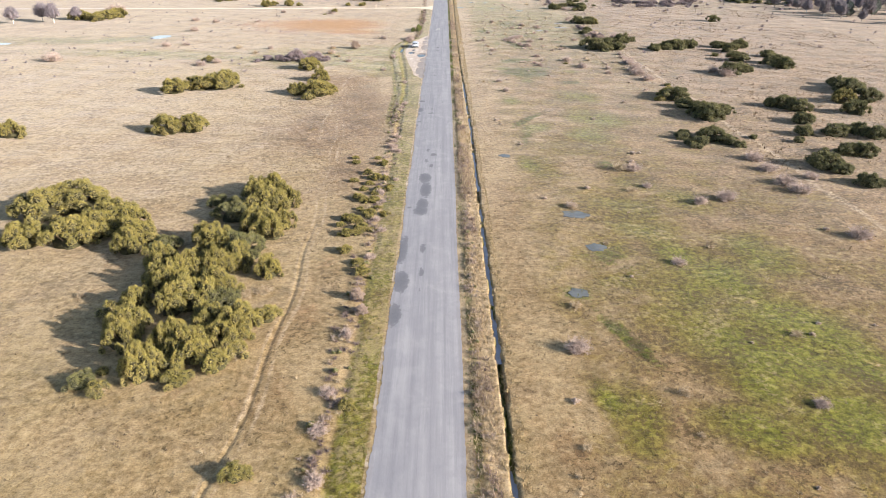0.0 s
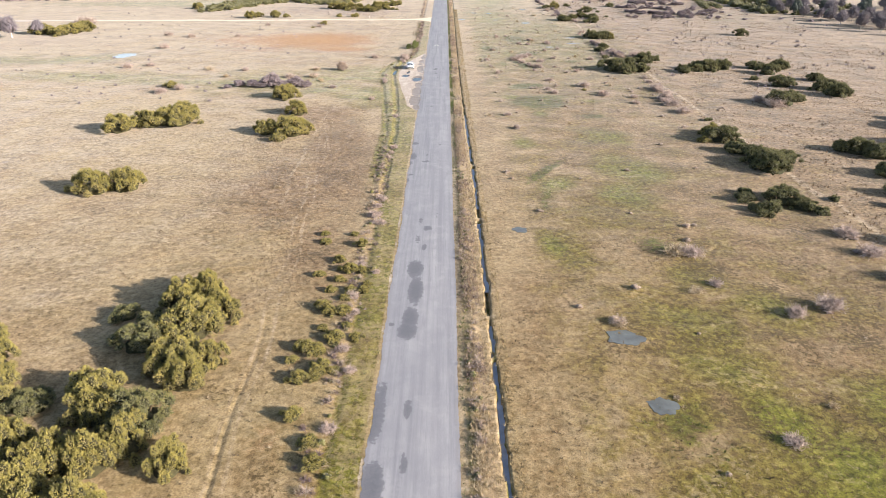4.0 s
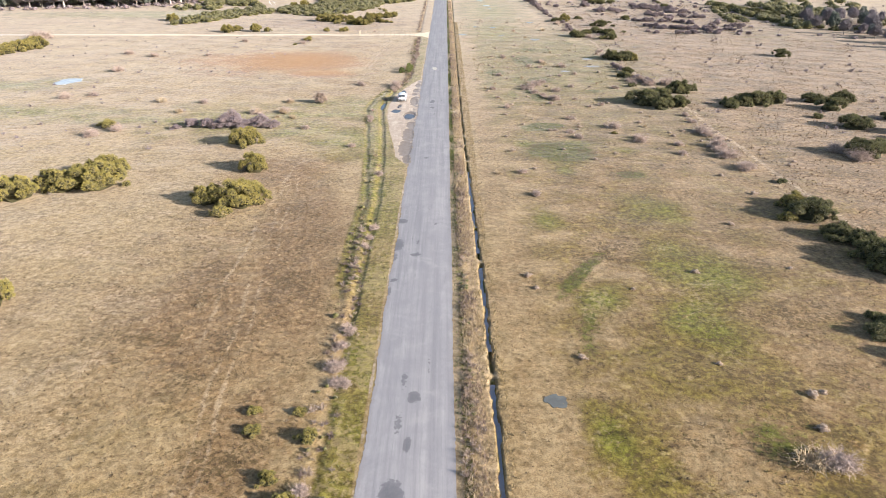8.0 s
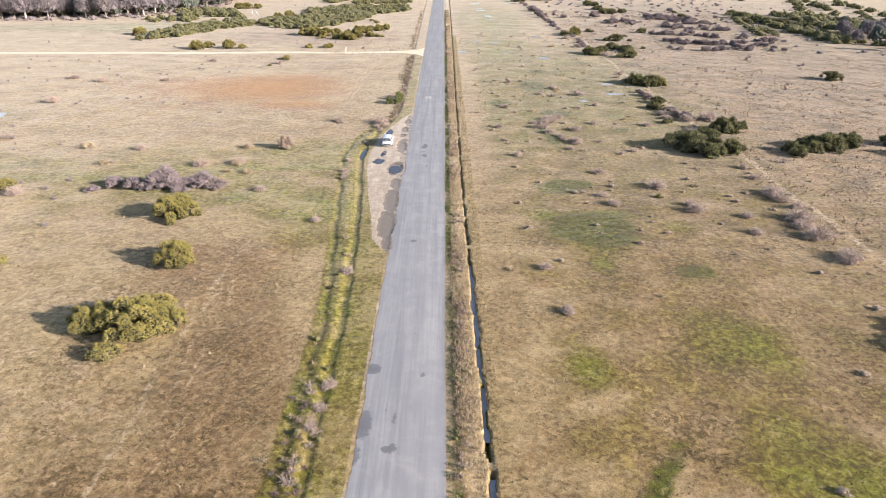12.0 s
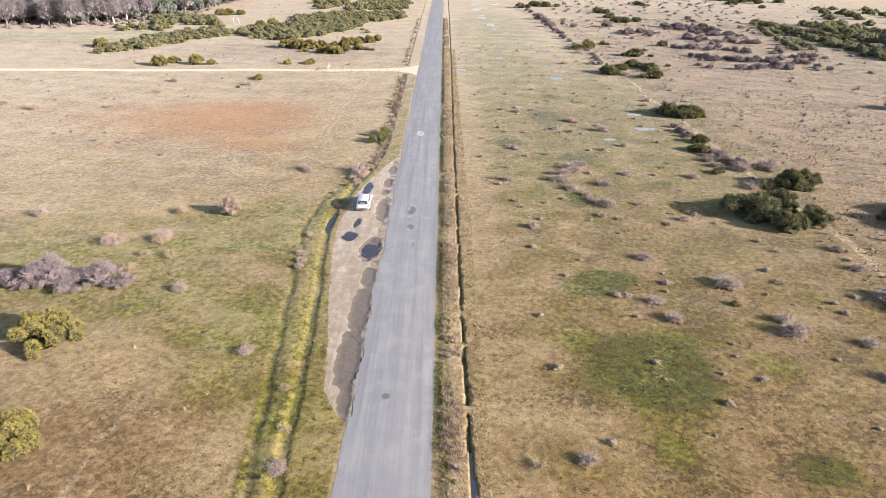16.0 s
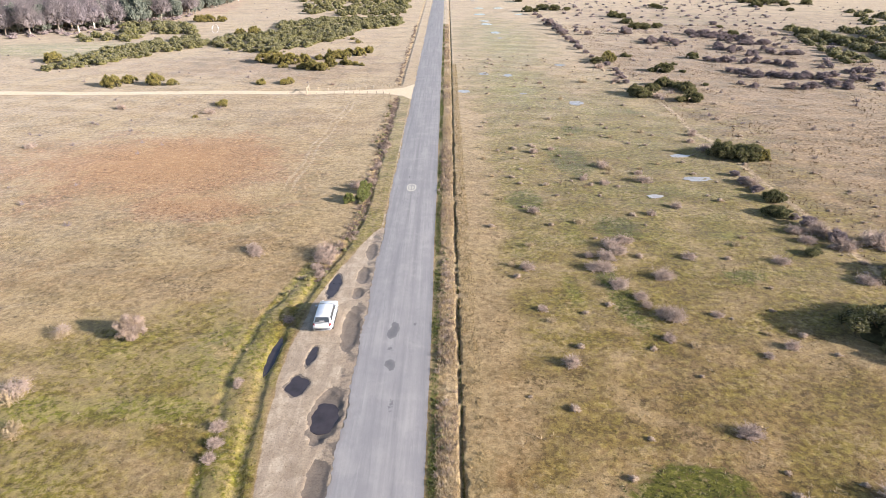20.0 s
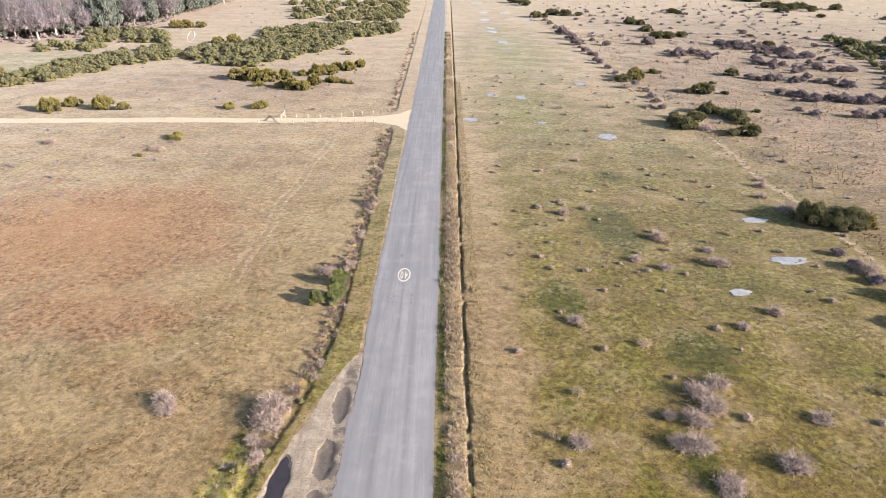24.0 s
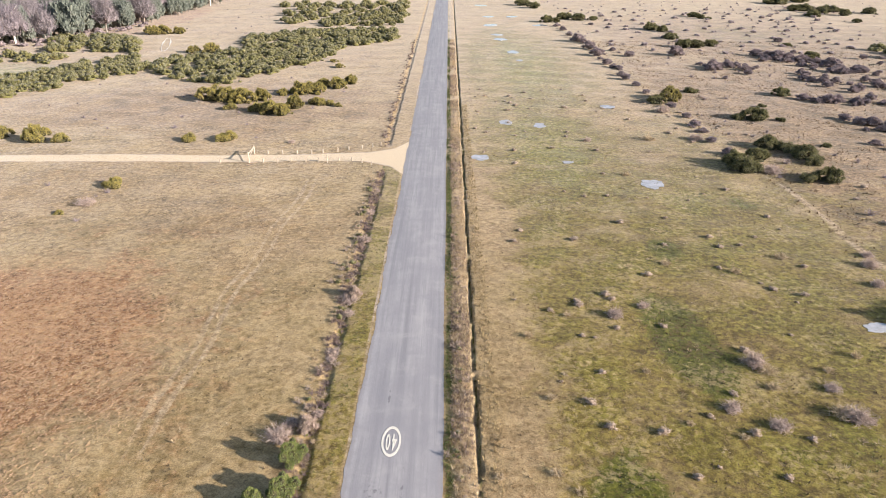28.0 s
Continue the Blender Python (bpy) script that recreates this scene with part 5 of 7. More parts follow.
plant("purple", 45.8, 236.0, 1.94)
plant("shrub", 32.2, 237.0, 1.47)
plant("tuft", 27.9, 237.2, 1.27)
plant("tuft", 12.4, 238.6, 0.65)
plant("tuft", 18.8, 239.1, 0.87)
plant("tuft", 28.3, 239.2, 1.88)
plant("tuft", 33.1, 239.4, 1.10)
plant("shrub", 27.7, 240.4, 2.13)
plant("shrub", -5.9, 240.5, 1.08)
plant("shrub", -5.9, 241.3, 1.31)
plant("tuft", 36.3, 241.4, 1.13)
plant("dark", 49.5, 243.1, 4.61)
plant("dark", 51.0, 243.2, 4.63)
plant("gorse", 52.7, 243.6, 2.90)
plant("tuft", 10.1, 244.0, 1.18)
plant("dark", 47.7, 244.6, 4.70)
plant("shrub", 18.2, 247.5, 1.74)
plant("shrub", -5.5, 247.5, 1.20)
plant("tuft", 14.0, 247.6, 1.00)
plant("shrub", -77.7, 248.1, 2.98)
plant("shrub", 46.0, 248.8, 3.00)
plant("shrub", 21.2, 249.3, 1.28)
plant("shrub", -63.4, 249.8, 2.26)
plant("shrub", -5.7, 250.1, 2.20)
plant("dark", 95.8, 250.3, 4.23)
plant("pink", -5.4, 250.6, 1.83)
plant("shrub", -85.9, 251.5, 3.03)
plant("gorse", -122.0, 251.8, 6.82)
plant("shrub", 45.1, 253.7, 1.63)
plant("gorse", -129.1, 255.2, 6.93)
plant("tuft", 32.3, 256.4, 1.41)
plant("gorse", -120.0, 258.1, 7.88)
plant("shrub", 46.7, 258.1, 2.02)
plant("tuft", 25.8, 258.2, 1.45)
plant("tuft", 38.4, 260.0, 1.77)
plant("shrub", 47.9, 260.6, 1.49)
plant("shrub", -5.8, 263.5, 1.61)
plant("gorse", -118.8, 263.7, 6.29)
plant("gorse", -43.5, 270.9, 1.02)
plant("shrub", -6.1, 271.7, 1.36)
plant("shrub", -41.8, 274.0, 2.53)
plant("shrub", -60.4, 277.1, 2.57)
plant("shrub", -6.1, 279.5, 1.19)
plant("gorse", -41.1, 280.0, 2.38)
plant("shrub", -126.8, 281.3, 7.78)
plant("dark", 56.1, 284.2, 3.46)
plant("dark", 53.3, 284.4, 2.32)
plant("tuft", 28.5, 286.7, 1.58)
plant("shrub", 49.5, 288.2, 3.20)
plant("dark", 46.2, 288.4, 3.99)
plant("dark", 45.6, 290.8, 3.68)
plant("dark", 57.8, 292.0, 2.49)
plant("dark", 49.6, 293.5, 3.35)
plant("dark", 57.5, 295.4, 4.25)
plant("gorse", -59.0, 301.0, 2.3)
plant("dark", 56.4, 299.1, 2.65)
plant("gorse", -63.2, 301.2, 3.7)
plant("dark", 54.0, 300.0, 3.55)
plant("gorse", -72.6, 299.2, 3.9)
plant("gorse", -38.7, 301.5, 1.36)
plant("shrub", -22.0, 301.9, 1.36)
plant("dark", 64.3, 302.0, 1.36)
plant("gorse", -38.8, 302.0, 2.00)
plant("gorse", -33.4, 302.3, 2.28)
plant("gorse", -32.7, 302.8, 2.74)
plant("purple", 72.9, 303.2, 2.28)
plant("gorse", -70.3, 303.6, 3.1)
plant("shrub", 26.2, 304.3, 1.67)
plant("tuft", 36.4, 305.0, 2.78)
plant("shrub", 44.3, 305.2, 2.78)
plant("shrub", 46.1, 310.0, 1.45)
plant("purple", 79.1, 315.6, 4.01)
plant("purple", 77.2, 316.5, 3.54)
plant("dark", 64.2, 318.3, 1.54)
plant("dark", 59.9, 318.8, 4.61)
plant("purple", 76.2, 319.2, 3.09)
plant("dark", 56.9, 319.6, 2.28)
plant("gorse", -27.6, 319.6, 3.63)
plant("gorse", -29.9, 320.6, 4.17)
plant("gorse", -33.2, 323.0, 2.66)
plant("gorse", -38.4, 324.1, 2.36)
plant("shrub", 44.3, 324.7, 3.22)
plant("gorse", -26.1, 324.8, 3.23)
plant("gorse", -18.1, 326.7, 1.32)
plant("gorse", -20.2, 327.9, 2.21)
plant("gorse", -22.4, 328.0, 2.76)
plant("dark", 65.2, 329.3, 1.33)
plant("gorse", -37.5, 329.6, 4.44)
plant("gorse", -40.7, 330.8, 3.92)
plant("gorse", -34.3, 331.8, 3.39)
plant("dark", 45.2, 331.8, 3.38)
plant("gorse", -44.9, 332.0, 5.07)
plant("gorse", -103.5, 332.4, 4.56)
plant("purple", 80.0, 333.1, 3.97)
plant("purple", 86.3, 333.9, 2.86)
plant("purple", 82.5, 334.5, 3.44)
plant("gorse", 48.8, 334.9, 4.58)
plant("purple", 90.1, 335.8, 3.46)
plant("purple", 76.6, 336.4, 3.48)
plant("gorse", -31.3, 336.7, 2.34)
plant("gorse", -27.5, 337.4, 4.09)
plant("gorse", -24.8, 338.6, 4.12)
plant("dark", 73.9, 339.5, 3.55)
plant("dark", 55.5, 342.4, 2.42)
plant("purple", 91.0, 343.8, 3.04)
plant("gorse", -20.9, 344.2, 3.67)
plant("gorse", -24.2, 345.7, 3.09)
plant("dark", 136.4, 348.1, 5.17)
plant("gorse", -18.5, 349.0, 3.15)
plant("purple", 101.2, 353.2, 3.21)
plant("dark", 135.3, 353.9, 5.31)
plant("purple", 89.5, 354.1, 3.23)
plant("purple", 87.8, 356.0, 3.27)
plant("purple", 100.4, 356.2, 2.62)
plant("purple", 68.6, 358.2, 1.99)
plant("purple", 44.6, 361.0, 2.70)
plant("dark", 134.6, 362.6, 5.50)
plant("purple", 89.5, 364.9, 3.02)
plant("dark", 131.1, 366.5, 5.59)
plant("purple", 100.0, 367.7, 5.55)
plant("gorse", -24.0, 369.3, 1.98)
plant("purple", 107.8, 370.6, 2.13)
plant("purple", 46.2, 370.8, 2.84)
plant("purple", 70.6, 372.5, 4.99)
plant("dark", 128.8, 373.3, 5.74)
plant("purple", 77.6, 375.2, 2.91)
plant("purple", 75.4, 375.4, 3.63)
plant("purple", 101.9, 375.6, 5.79)
plant("purple", 44.5, 376.7, 3.66)
plant("purple", 68.9, 377.1, 2.20)
plant("gorse", -26.7, 377.4, 1.77)
plant("purple", 116.9, 379.0, 2.22)
plant("purple", 97.8, 383.3, 4.53)
plant("dark", 103.1, 387.8, 3.86)
plant("purple", 96.8, 387.8, 4.63)
plant("dark", 128.0, 387.9, 5.06)
plant("purple", 93.7, 388.0, 5.39)
plant("purple", 117.3, 388.1, 3.10)
plant("gorse", -67.8, 389.9, 3.45)
plant("purple", 53.6, 390.4, 3.91)
plant("gorse", -63.4, 390.6, 4.71)
plant("purple", 45.0, 390.6, 5.47)
plant("purple", 67.1, 391.8, 6.28)
plant("purple", 89.4, 392.2, 4.73)
plant("purple", 93.4, 393.8, 3.18)
plant("purple", 102.1, 396.8, 2.42)
plant("purple", 51.1, 399.8, 2.46)
plant("purple", 44.9, 402.5, 4.96)
plant("dark", 77.8, 406.9, 4.22)
plant("dark", 74.4, 407.0, 5.06)
plant("dark", 83.3, 410.3, 3.77)
plant("dark", 106.8, 410.8, 2.07)
plant("purple", 120.6, 416.0, 1.76)
plant("purple", 44.1, 417.6, 6.17)
plant("purple", 120.6, 419.6, 1.79)
plant("purple", 107.9, 419.6, 3.57)
plant("dark", 75.5, 424.7, 4.55)
plant("gorse", -94.2, 427.0, 4.61)
plant("gorse", -91.0, 428.5, 4.64)
plant("gorse", -86.1, 429.8, 3.73)
plant("dark", 77.9, 442.4, 3.91)
plant("dark", 75.2, 447.2, 4.97)
plant("dark", 44.5, 468.1, 3.23)
plant("dark", 41.2, 468.7, 5.37)
plant("dark", 162.8, 474.7, 3.29)
plant("dark", 54.1, 474.9, 5.49)
plant("dark", 60.0, 476.4, 3.32)
plant("dark", 49.2, 478.5, 5.56)
plant("dark", 107.6, 482.6, 2.26)
plant("dark", 105.3, 484.8, 3.41)
plant("dark", 104.5, 491.1, 4.18)
plant("dark", 155.7, 494.8, 5.85)
plant("dark", 171.3, 499.5, 4.76)
plant("dark", 164.9, 506.6, 7.28)
plant("dark", 186.2, 507.5, 6.09)
plant("dark", 173.5, 514.5, 8.68)
plant("dark", 157.9, 517.4, 6.27)
plant("dark", 163.1, 518.6, 8.79)
plant("dark", 41.9, 522.3, 6.38)
plant("dark", 38.0, 535.2, 6.62)
plant("dark", 164.4, 550.9, 10.99)
plant("dark", 180.0, 560.0, 8.47)


# the line of scrub along the old bank across the wet heath
for k in range(26):
    y = 297 + 6.4 * k + plants.uniform(-2, 2)
    plant("purple", float(np.interp(y, [290, 330, 360, 415, 460], [46, 47, 45, 45, 43])) + plants.normal(0, 0.7), y, plants.uniform(1.6, 3.4))


def inside(poly, x, y):
    odd = False
    for (x0, y0), (x1, y1) in zip(poly, poly[1:] + poly[:1]):
        if (y0 > y) != (y1 > y) and x < x0 + (y - y0) * (x1 - x0) / (y1 - y0):
            odd = not odd
    return odd


def thicket(kind, poly, gap, lo, hi, most=300):
    """Fills a far stretch of the plan with one joined mass of bushes that keep a distance."""
    xs, ys = [p[0] for p in poly], [p[1] for p in poly]
    spots, verts, faces, n = [], [], [], 0
    build = {"gorse": DARK_GORSE, "dark": DARK_GORSE, "purple": PURPLE_TWIG}[kind]
    for _ in range(most * 12):
        x, y = plants.uniform(min(xs), max(xs)), plants.uniform(min(ys), max(ys))
        if len(spots) >= most or not inside(poly, x, y) or any((x - a) ** 2 + (y - b) ** 2 < gap * gap for a, b in spots):
            continue
        spots.append((x, y))
        v, f = FAR_SHAPES[kind][plants.randint(3)]
        w, a = plants.uniform(lo, hi), plants.uniform(0, 6.28)
        h = w * {"gorse": 0.62, "dark": 0.66, "purple": 0.6}[kind] * plants.uniform(0.85, 1.15)
        c, s = math.cos(a) * w, math.sin(a) * w
        verts.append(np.stack([x + v[:, 0] * c - v[:, 1] * s, y + v[:, 0] * s + v[:, 1] * c, v[:, 2] * h], -1))
        faces.append(f + n)
        n += len(v)
    label, category = {"gorse": ("dense thicket of olive-green gorse on the heath", "gorse"), "dark": ("thicket of dark green gorse bushes", "gorse"), "purple": ("scattered purple-brown leafless scrub", "shrub")}[kind]
    tagged(new(category + "_thicket", fast_mesh(category + "_thicket", np.concatenate(verts), np.concatenate(faces), build)), label, category, kind="stuff")


def arrays(me):
    v = np.empty(len(me.vertices) * 3)
    me.vertices.foreach_get("co", v)
    f = np.empty(len(me.polygons) * 3, dtype=np.int32)
    me.polygons.foreach_get("vertices", f)
    return v.reshape(-1, 3), f.reshape(-1, 3)


def fast_mesh(name, verts, tris, mat):
    me = bpy.data.meshes.new(name)
    me.vertices.add(len(verts))
    me.vertices.foreach_set("co", np.asarray(verts, dtype=np.float32).ravel())
    me.loops.add(tris.size)
    me.loops.foreach_set("vertex_index", tris.ravel().astype(np.int32))
    me.polygons.add(len(tris))
    me.polygons.foreach_set("loop_start", np.arange(0, tris.size, 3, dtype=np.int32))
    me.polygons.foreach_set("loop_total", np.full(len(tris), 3, dtype=np.int32))
    me.update(calc_edges=True)
    me.materials.append(mat)
    return me


FAR_SHAPES = {
    "gorse": [arrays(gorse_mesh("far_gorse", 300 + k, 20, 1100, 0.04, GORSE, DARK_CORE)) for k in range(3)],
    "dark": [arrays(gorse_mesh("far_dark", 310 + k, 20, 1100, 0.04, DARK_GORSE, DARK_CORE)) for k in range(3)],
    "purple": [arrays(crown_mesh("far_scrub", 320 + k, 12, 600, 0.045, PURPLE_TWIG, 0.9, 0.8, 0.35)) for k in range(3)],
}
thicket("gorse", [(-69, 364), (-57, 351), (-46, 349), (-40, 359), (-31, 379), (-26, 403), (-13, 420), (-16, 446), (-30, 440), (-45, 436), (-61, 421), (-54, 397), (-71, 376)], 3.0, 3.2, 5.0, 190)
thicket("gorse", [(-42, 452), (-14, 456), (-15, 484), (-44, 480)], 4.2, 3.2, 5.0, 45)
thicket("gorse", [(-100, 318), (-92, 322), (-86, 331), (-83, 339), (-78, 351), (-69, 365), (-80, 380), (-90, 372), (-94, 362), (-97, 346)], 3.0, 3.0, 4.8, 95)
thicket("dark", [(-108, 390), (-84, 391), (-94, 416), (-120, 418)], 4.0, 4.0, 6.5, 40)
thicket("dark", [(-116, 372), (-95, 372), (-101, 383), (-120, 382)], 4.0, 3.0, 5.0, 20)
thicket("dark", [(-57, 456), (-14, 482), (-17, 538), (-75, 533)], 6.0, 4.0, 6.5, 55)
for line, n in (([(75, 315), (92, 312), (108, 310)], 30), ([(73, 301), (92, 299), (107, 299)], 16), ([(77, 333), (86, 332), (97, 329)], 18), ([(88, 390), (98, 384), (106, 378)], 24), ([(95, 374), (104, 367), (108, 366)], 16),
                ([(97, 350), (104, 347), (108, 345)], 12), ([(68, 370), (75, 371), (80, 372)], 12), ([(103, 328), (108, 322), (112, 316)], 12), ([(90, 363), (92, 350), (94, 344)], 8)):
    for _ in range(n):
        f = plants.uniform(0, 2)
        (xa, ya), (xb, yb) = line[int(f)], line[int(f) + 1]
        f -= int(f)
        plant("purple", xa + (xb - xa) * f + plants.normal(0, 1.6), ya + (yb - ya) * f + plants.normal(0, 2.2), plants.uniform(1.6, 3.6))
thicket("dark", [(112, 330), (120, 330), (122, 366), (134, 372), (134, 396), (122, 380)], 3.6, 2.6, 4.4, 46)
thicket("dark", [(128, 312), (139, 312), (136, 352), (137, 392), (130, 404), (129, 360)], 3.4, 3.4, 5.6, 75)
thicket("dark", [(146, 346), (164, 356), (162, 396), (148, 404)], 4.0, 3.4, 6.0, 70)
thicket("purple", [(95, 290), (150, 285), (190, 400), (110, 390)], 9.0, 2.0, 4.0, 40)
thicket("purple", [(52, 395), (125, 395), (170, 520), (56, 520)], 7.0, 1.6, 3.6, 110)
thicket("dark", [(130, 300), (165, 290), (215, 470), (180, 470)], 7.0, 4.0, 6.5, 40)


# ---- loose growth: too much to count ----
HEATHER = foliage("brown_heather", (0.09, 0.052, 0.026), (0.15, 0.092, 0.046), (0.22, 0.145, 0.078), (0.17, 0.12, 0.05), 0.9)
grow = np.random.RandomState(77)


def blades(x, y, size, per, wide, lean=0.55, sink=0.02):
    """Tufts of pointed blades at many places, as verts and triangles."""
    n = len(x)
    x, y, size = (np.repeat(v, per) for v in (x, y, size))
    a = grow.uniform(0, 6.283, n * per)
    z = height(x, y) - sink
    z = np.where((np.abs(x) < 2.9), 0.0, z)
    ln = size * grow.uniform(0.6, 1.2, n * per)
    out = ln * grow.uniform(0.15, 1.0, n * per) * lean * 1.6
    up = np.sqrt(np.maximum(ln ** 2 - out ** 2, (0.2 * ln) ** 2))
    bx, by = x + np.cos(a) * size * 0.15, y + np.sin(a) * size * 0.15
    w = ln * wide
    p0 = np.stack([bx - np.sin(a) * w, by + np.cos(a) * w, z], -1)
    p1 = np.stack([bx + np.sin(a) * w, by - np.cos(a) * w, z], -1)
    p2 = np.stack([bx + np.cos(a) * out, by + np.sin(a) * out, z + up], -1)
    v = np.stack([p0, p1, p2], 1).reshape(-1, 3)
    return v, np.arange(len(v)).reshape(-1, 3)


def clear(x, y):
    """Keeps tufts off the road, the gravel, the track and the ditch bottoms."""
    lay = (x > bend(LAYBY_EDGE, y) - 0.1) & (x < -2.5) & (y > 152) & (y < 217)
    tr = np.interp(x, [p[0] for p in TRACK], [p[1] for p in TRACK])
    on = (np.abs(y - tr) < np.interp(x, [-16, -9, -5, -2.5], [2.0, 2.5, 4.8, 9.5])) & (x < -2)
    return (np.abs(x) > 3.12) & ~lay & ~on & (np.abs(x - bend(RIGHT_DITCH, y)) > 0.24)


def stuff(name, label, category, v, f, mat):
    return tagged(new(name, fast_mesh(name, v, f, mat)), label, category, kind="stuff")


def strew(n, x0, x1, y0, y1, lo, hi, want=None):
    x, y = grow.uniform(x0, x1, n), grow.uniform(y0, y1, n)
    keep = clear(x, y)
    if want is not None:
        keep &= grow.uniform(0, 1, n) < want(x, y)
    x, y = x[keep], y[keep]
    return x, y, grow.uniform(lo, hi, len(x))


def wave(x, y):
    """Uneven density, in drifts."""
    return np.clip(0.45 + 0.5 * np.sin(x * 0.31 + 1.7 * np.sin(y * 0.13)) * np.sin(y * 0.27 + 1.3 * np.sin(x * 0.19)) + 0.3 * np.sin(x * 0.9 + y * 0.7), 0.03, 1)


def thin(x, y):
    """Fewer tufts on the mossy lawns."""
    return np.clip(1.45 - 1.1 * zones(x, y)[0][..., 0], 0.1, 1)


stuff("dry_grass", "short dry tan grass tufts over the heath", "grass", *blades(*strew(190000, -46, -5, 26, 330, 0.04, 0.13, lambda x, y: (0.25 + 0.75 * wave(x, y)) * thin(x, y) * np.clip((330 - y) / 70, 0, 1)), 4, 0.11), TUSSOCK)
stuff("moor_grass", "short tan and olive grass tufts over the wet heath", "grass", *blades(*strew(220000, 6.5, 46, 26, 330, 0.04, 0.13, lambda x, y: (0.3 + 0.7 * wave(x, y)) * np.clip((330 - y) / 70, 0, 1) * thin(x, y) * np.clip(1.3 - 2 * zones(x, y)[1][..., 2], 0, 1)), 4, 0.12), TUSSOCK)
stuff("moss_tufts", "olive mossy tufts in the flushes", "grass", *blades(*strew(90000, 8, 45, 26, 330, 0.04, 0.13, lambda x, y: np.clip(zones(x, y)[0][..., 0] * 1.4 - 0.2, 0, 1) * np.clip(1.2 - 1.4 * zones(x, y)[1][..., 2], 0, 1) * np.clip((330 - y) / 70, 0, 1)), 5, 0.14), MOSS_BLADE)
stuff("bank_grass", "olive green grass along bank and verge", "grass", *blades(*strew(16000, -13.5, -3.2, 20, 290, 0.08, 0.22, lambda x, y: np.clip(zones(x, y)[0][..., 0] * 1.5 - 0.2, 0, 1)), 5, 0.12), MOSS_BLADE)
stuff("pale_tufts", "small bleached grass tufts dotted over the heath", "grass", *blades(*strew(1200, 8, 62, 30, 340, 0.2, 0.42, lambda x, y: 0.1 + 0.8 * (y > 150)), 16, 0.06, 0.95), STRAW)
stuff("pale_tufts", "small bleached grass tufts in the dry field", "grass", *blades(*strew(900, -60, -7, 30, 330, 0.2, 0.4, wave), 12, 0.06, 0.6), STRAW)
stuff("dark_tufts", "low dark heather clumps dotted over the heath", "heather", *blades(*strew(15000, -46, -6, 26, 320, 0.06, 0.18, lambda x, y: wave(x, y) * thin(x, y)), 7, 0.22, 0.62), STEM)
stuff("dark_tufts", "low dark heather clumps dotted over the wet heath", "heather", *blades(*strew(17000, 7, 60, 26, 340, 0.06, 0.18, wave), 7, 0.22, 0.62), STEM)
stuff("heather_flecks", "dense low brown heather over the dry field", "heather", *blades(*strew(30000, -30, -6.5, 78, 162, 0.07, 0.17, lambda x, y: np.clip(zones(x, y)[0][..., 2] * 1.3, 0.1, 1)), 6, 0.2, 0.7), HEATHER)
stuff("heather_flecks", "dense low brown heather over the wet heath", "heather", *blades(*strew(34000, 6.5, 45, 26, 250, 0.06, 0.16, lambda x, y: wave(x + 40, y)), 6, 0.2, 0.7), HEATHER)
stuff("heather_flecks", "dark low heather and dead grass over the far heath", "heather", *blades(*strew(60000, 46, 125, 90, 420, 0.14, 0.34, lambda x, y: wave(x, y + 60)), 5, 0.2, 0.7), HEATHER)
stuff("verge_grass", "tall bleached grass between road and ditch", "grass", *blades(*strew(34000, 3.75, 5.2, 10, 420, 0.16, 0.46, lambda x, y: np.clip(0.55 + 0.5 * np.sin(y * 0.41 + 2 * np.sin(y * 0.13)), 0.15, 1)), 7, 0.035, 0.6), STRAW)
stuff("verge_bramble", "mauve-brown dead growth among the verge grass", "bramble", *blades(*strew(16000, 3.6, 5.2, 10, 420, 0.16, 0.5, lambda x, y: np.clip(0.35 + 0.6 * np.sin(y * 0.29 + 1.0 + 2 * np.sin(y * 0.17)), 0.05, 1)), 7, 0.035, 0.5), BRAMBLE)
stuff("ditch_grass", "dry grass overhanging the ditch edge", "grass", *blades(*strew(9000, 5.0, 7.0, 10, 330, 0.15, 0.38), 6, 0.07, 0.7), TUSSOCK)
stuff("verge_weeds", "dark green weeds along the asphalt edge", "weeds", *blades(*strew(34000, 3.12, 3.8, 10, 420, 0.06, 0.2, lambda x, y: np.clip(np.clip((y - 110) / 40, 0.12, 1) * (0.55 + 0.5 * np.sin(y * 0.5 + 2 * np.sin(y * 0.19))), 0.04, 1)), 8, 0.09, 0.45), GREEN_LEAF)


stuff("mire_tufts", "dark wet sedge tufts in the flushes", "sedge", *blades(*strew(60000, 8, 45, 26, 310, 0.08, 0.2, lambda x, y: np.clip(zones(x, y)[1][..., 2] * 1.5 - 0.25, 0, 1)), 6, 0.2, 0.6), MOSS_BLADE)


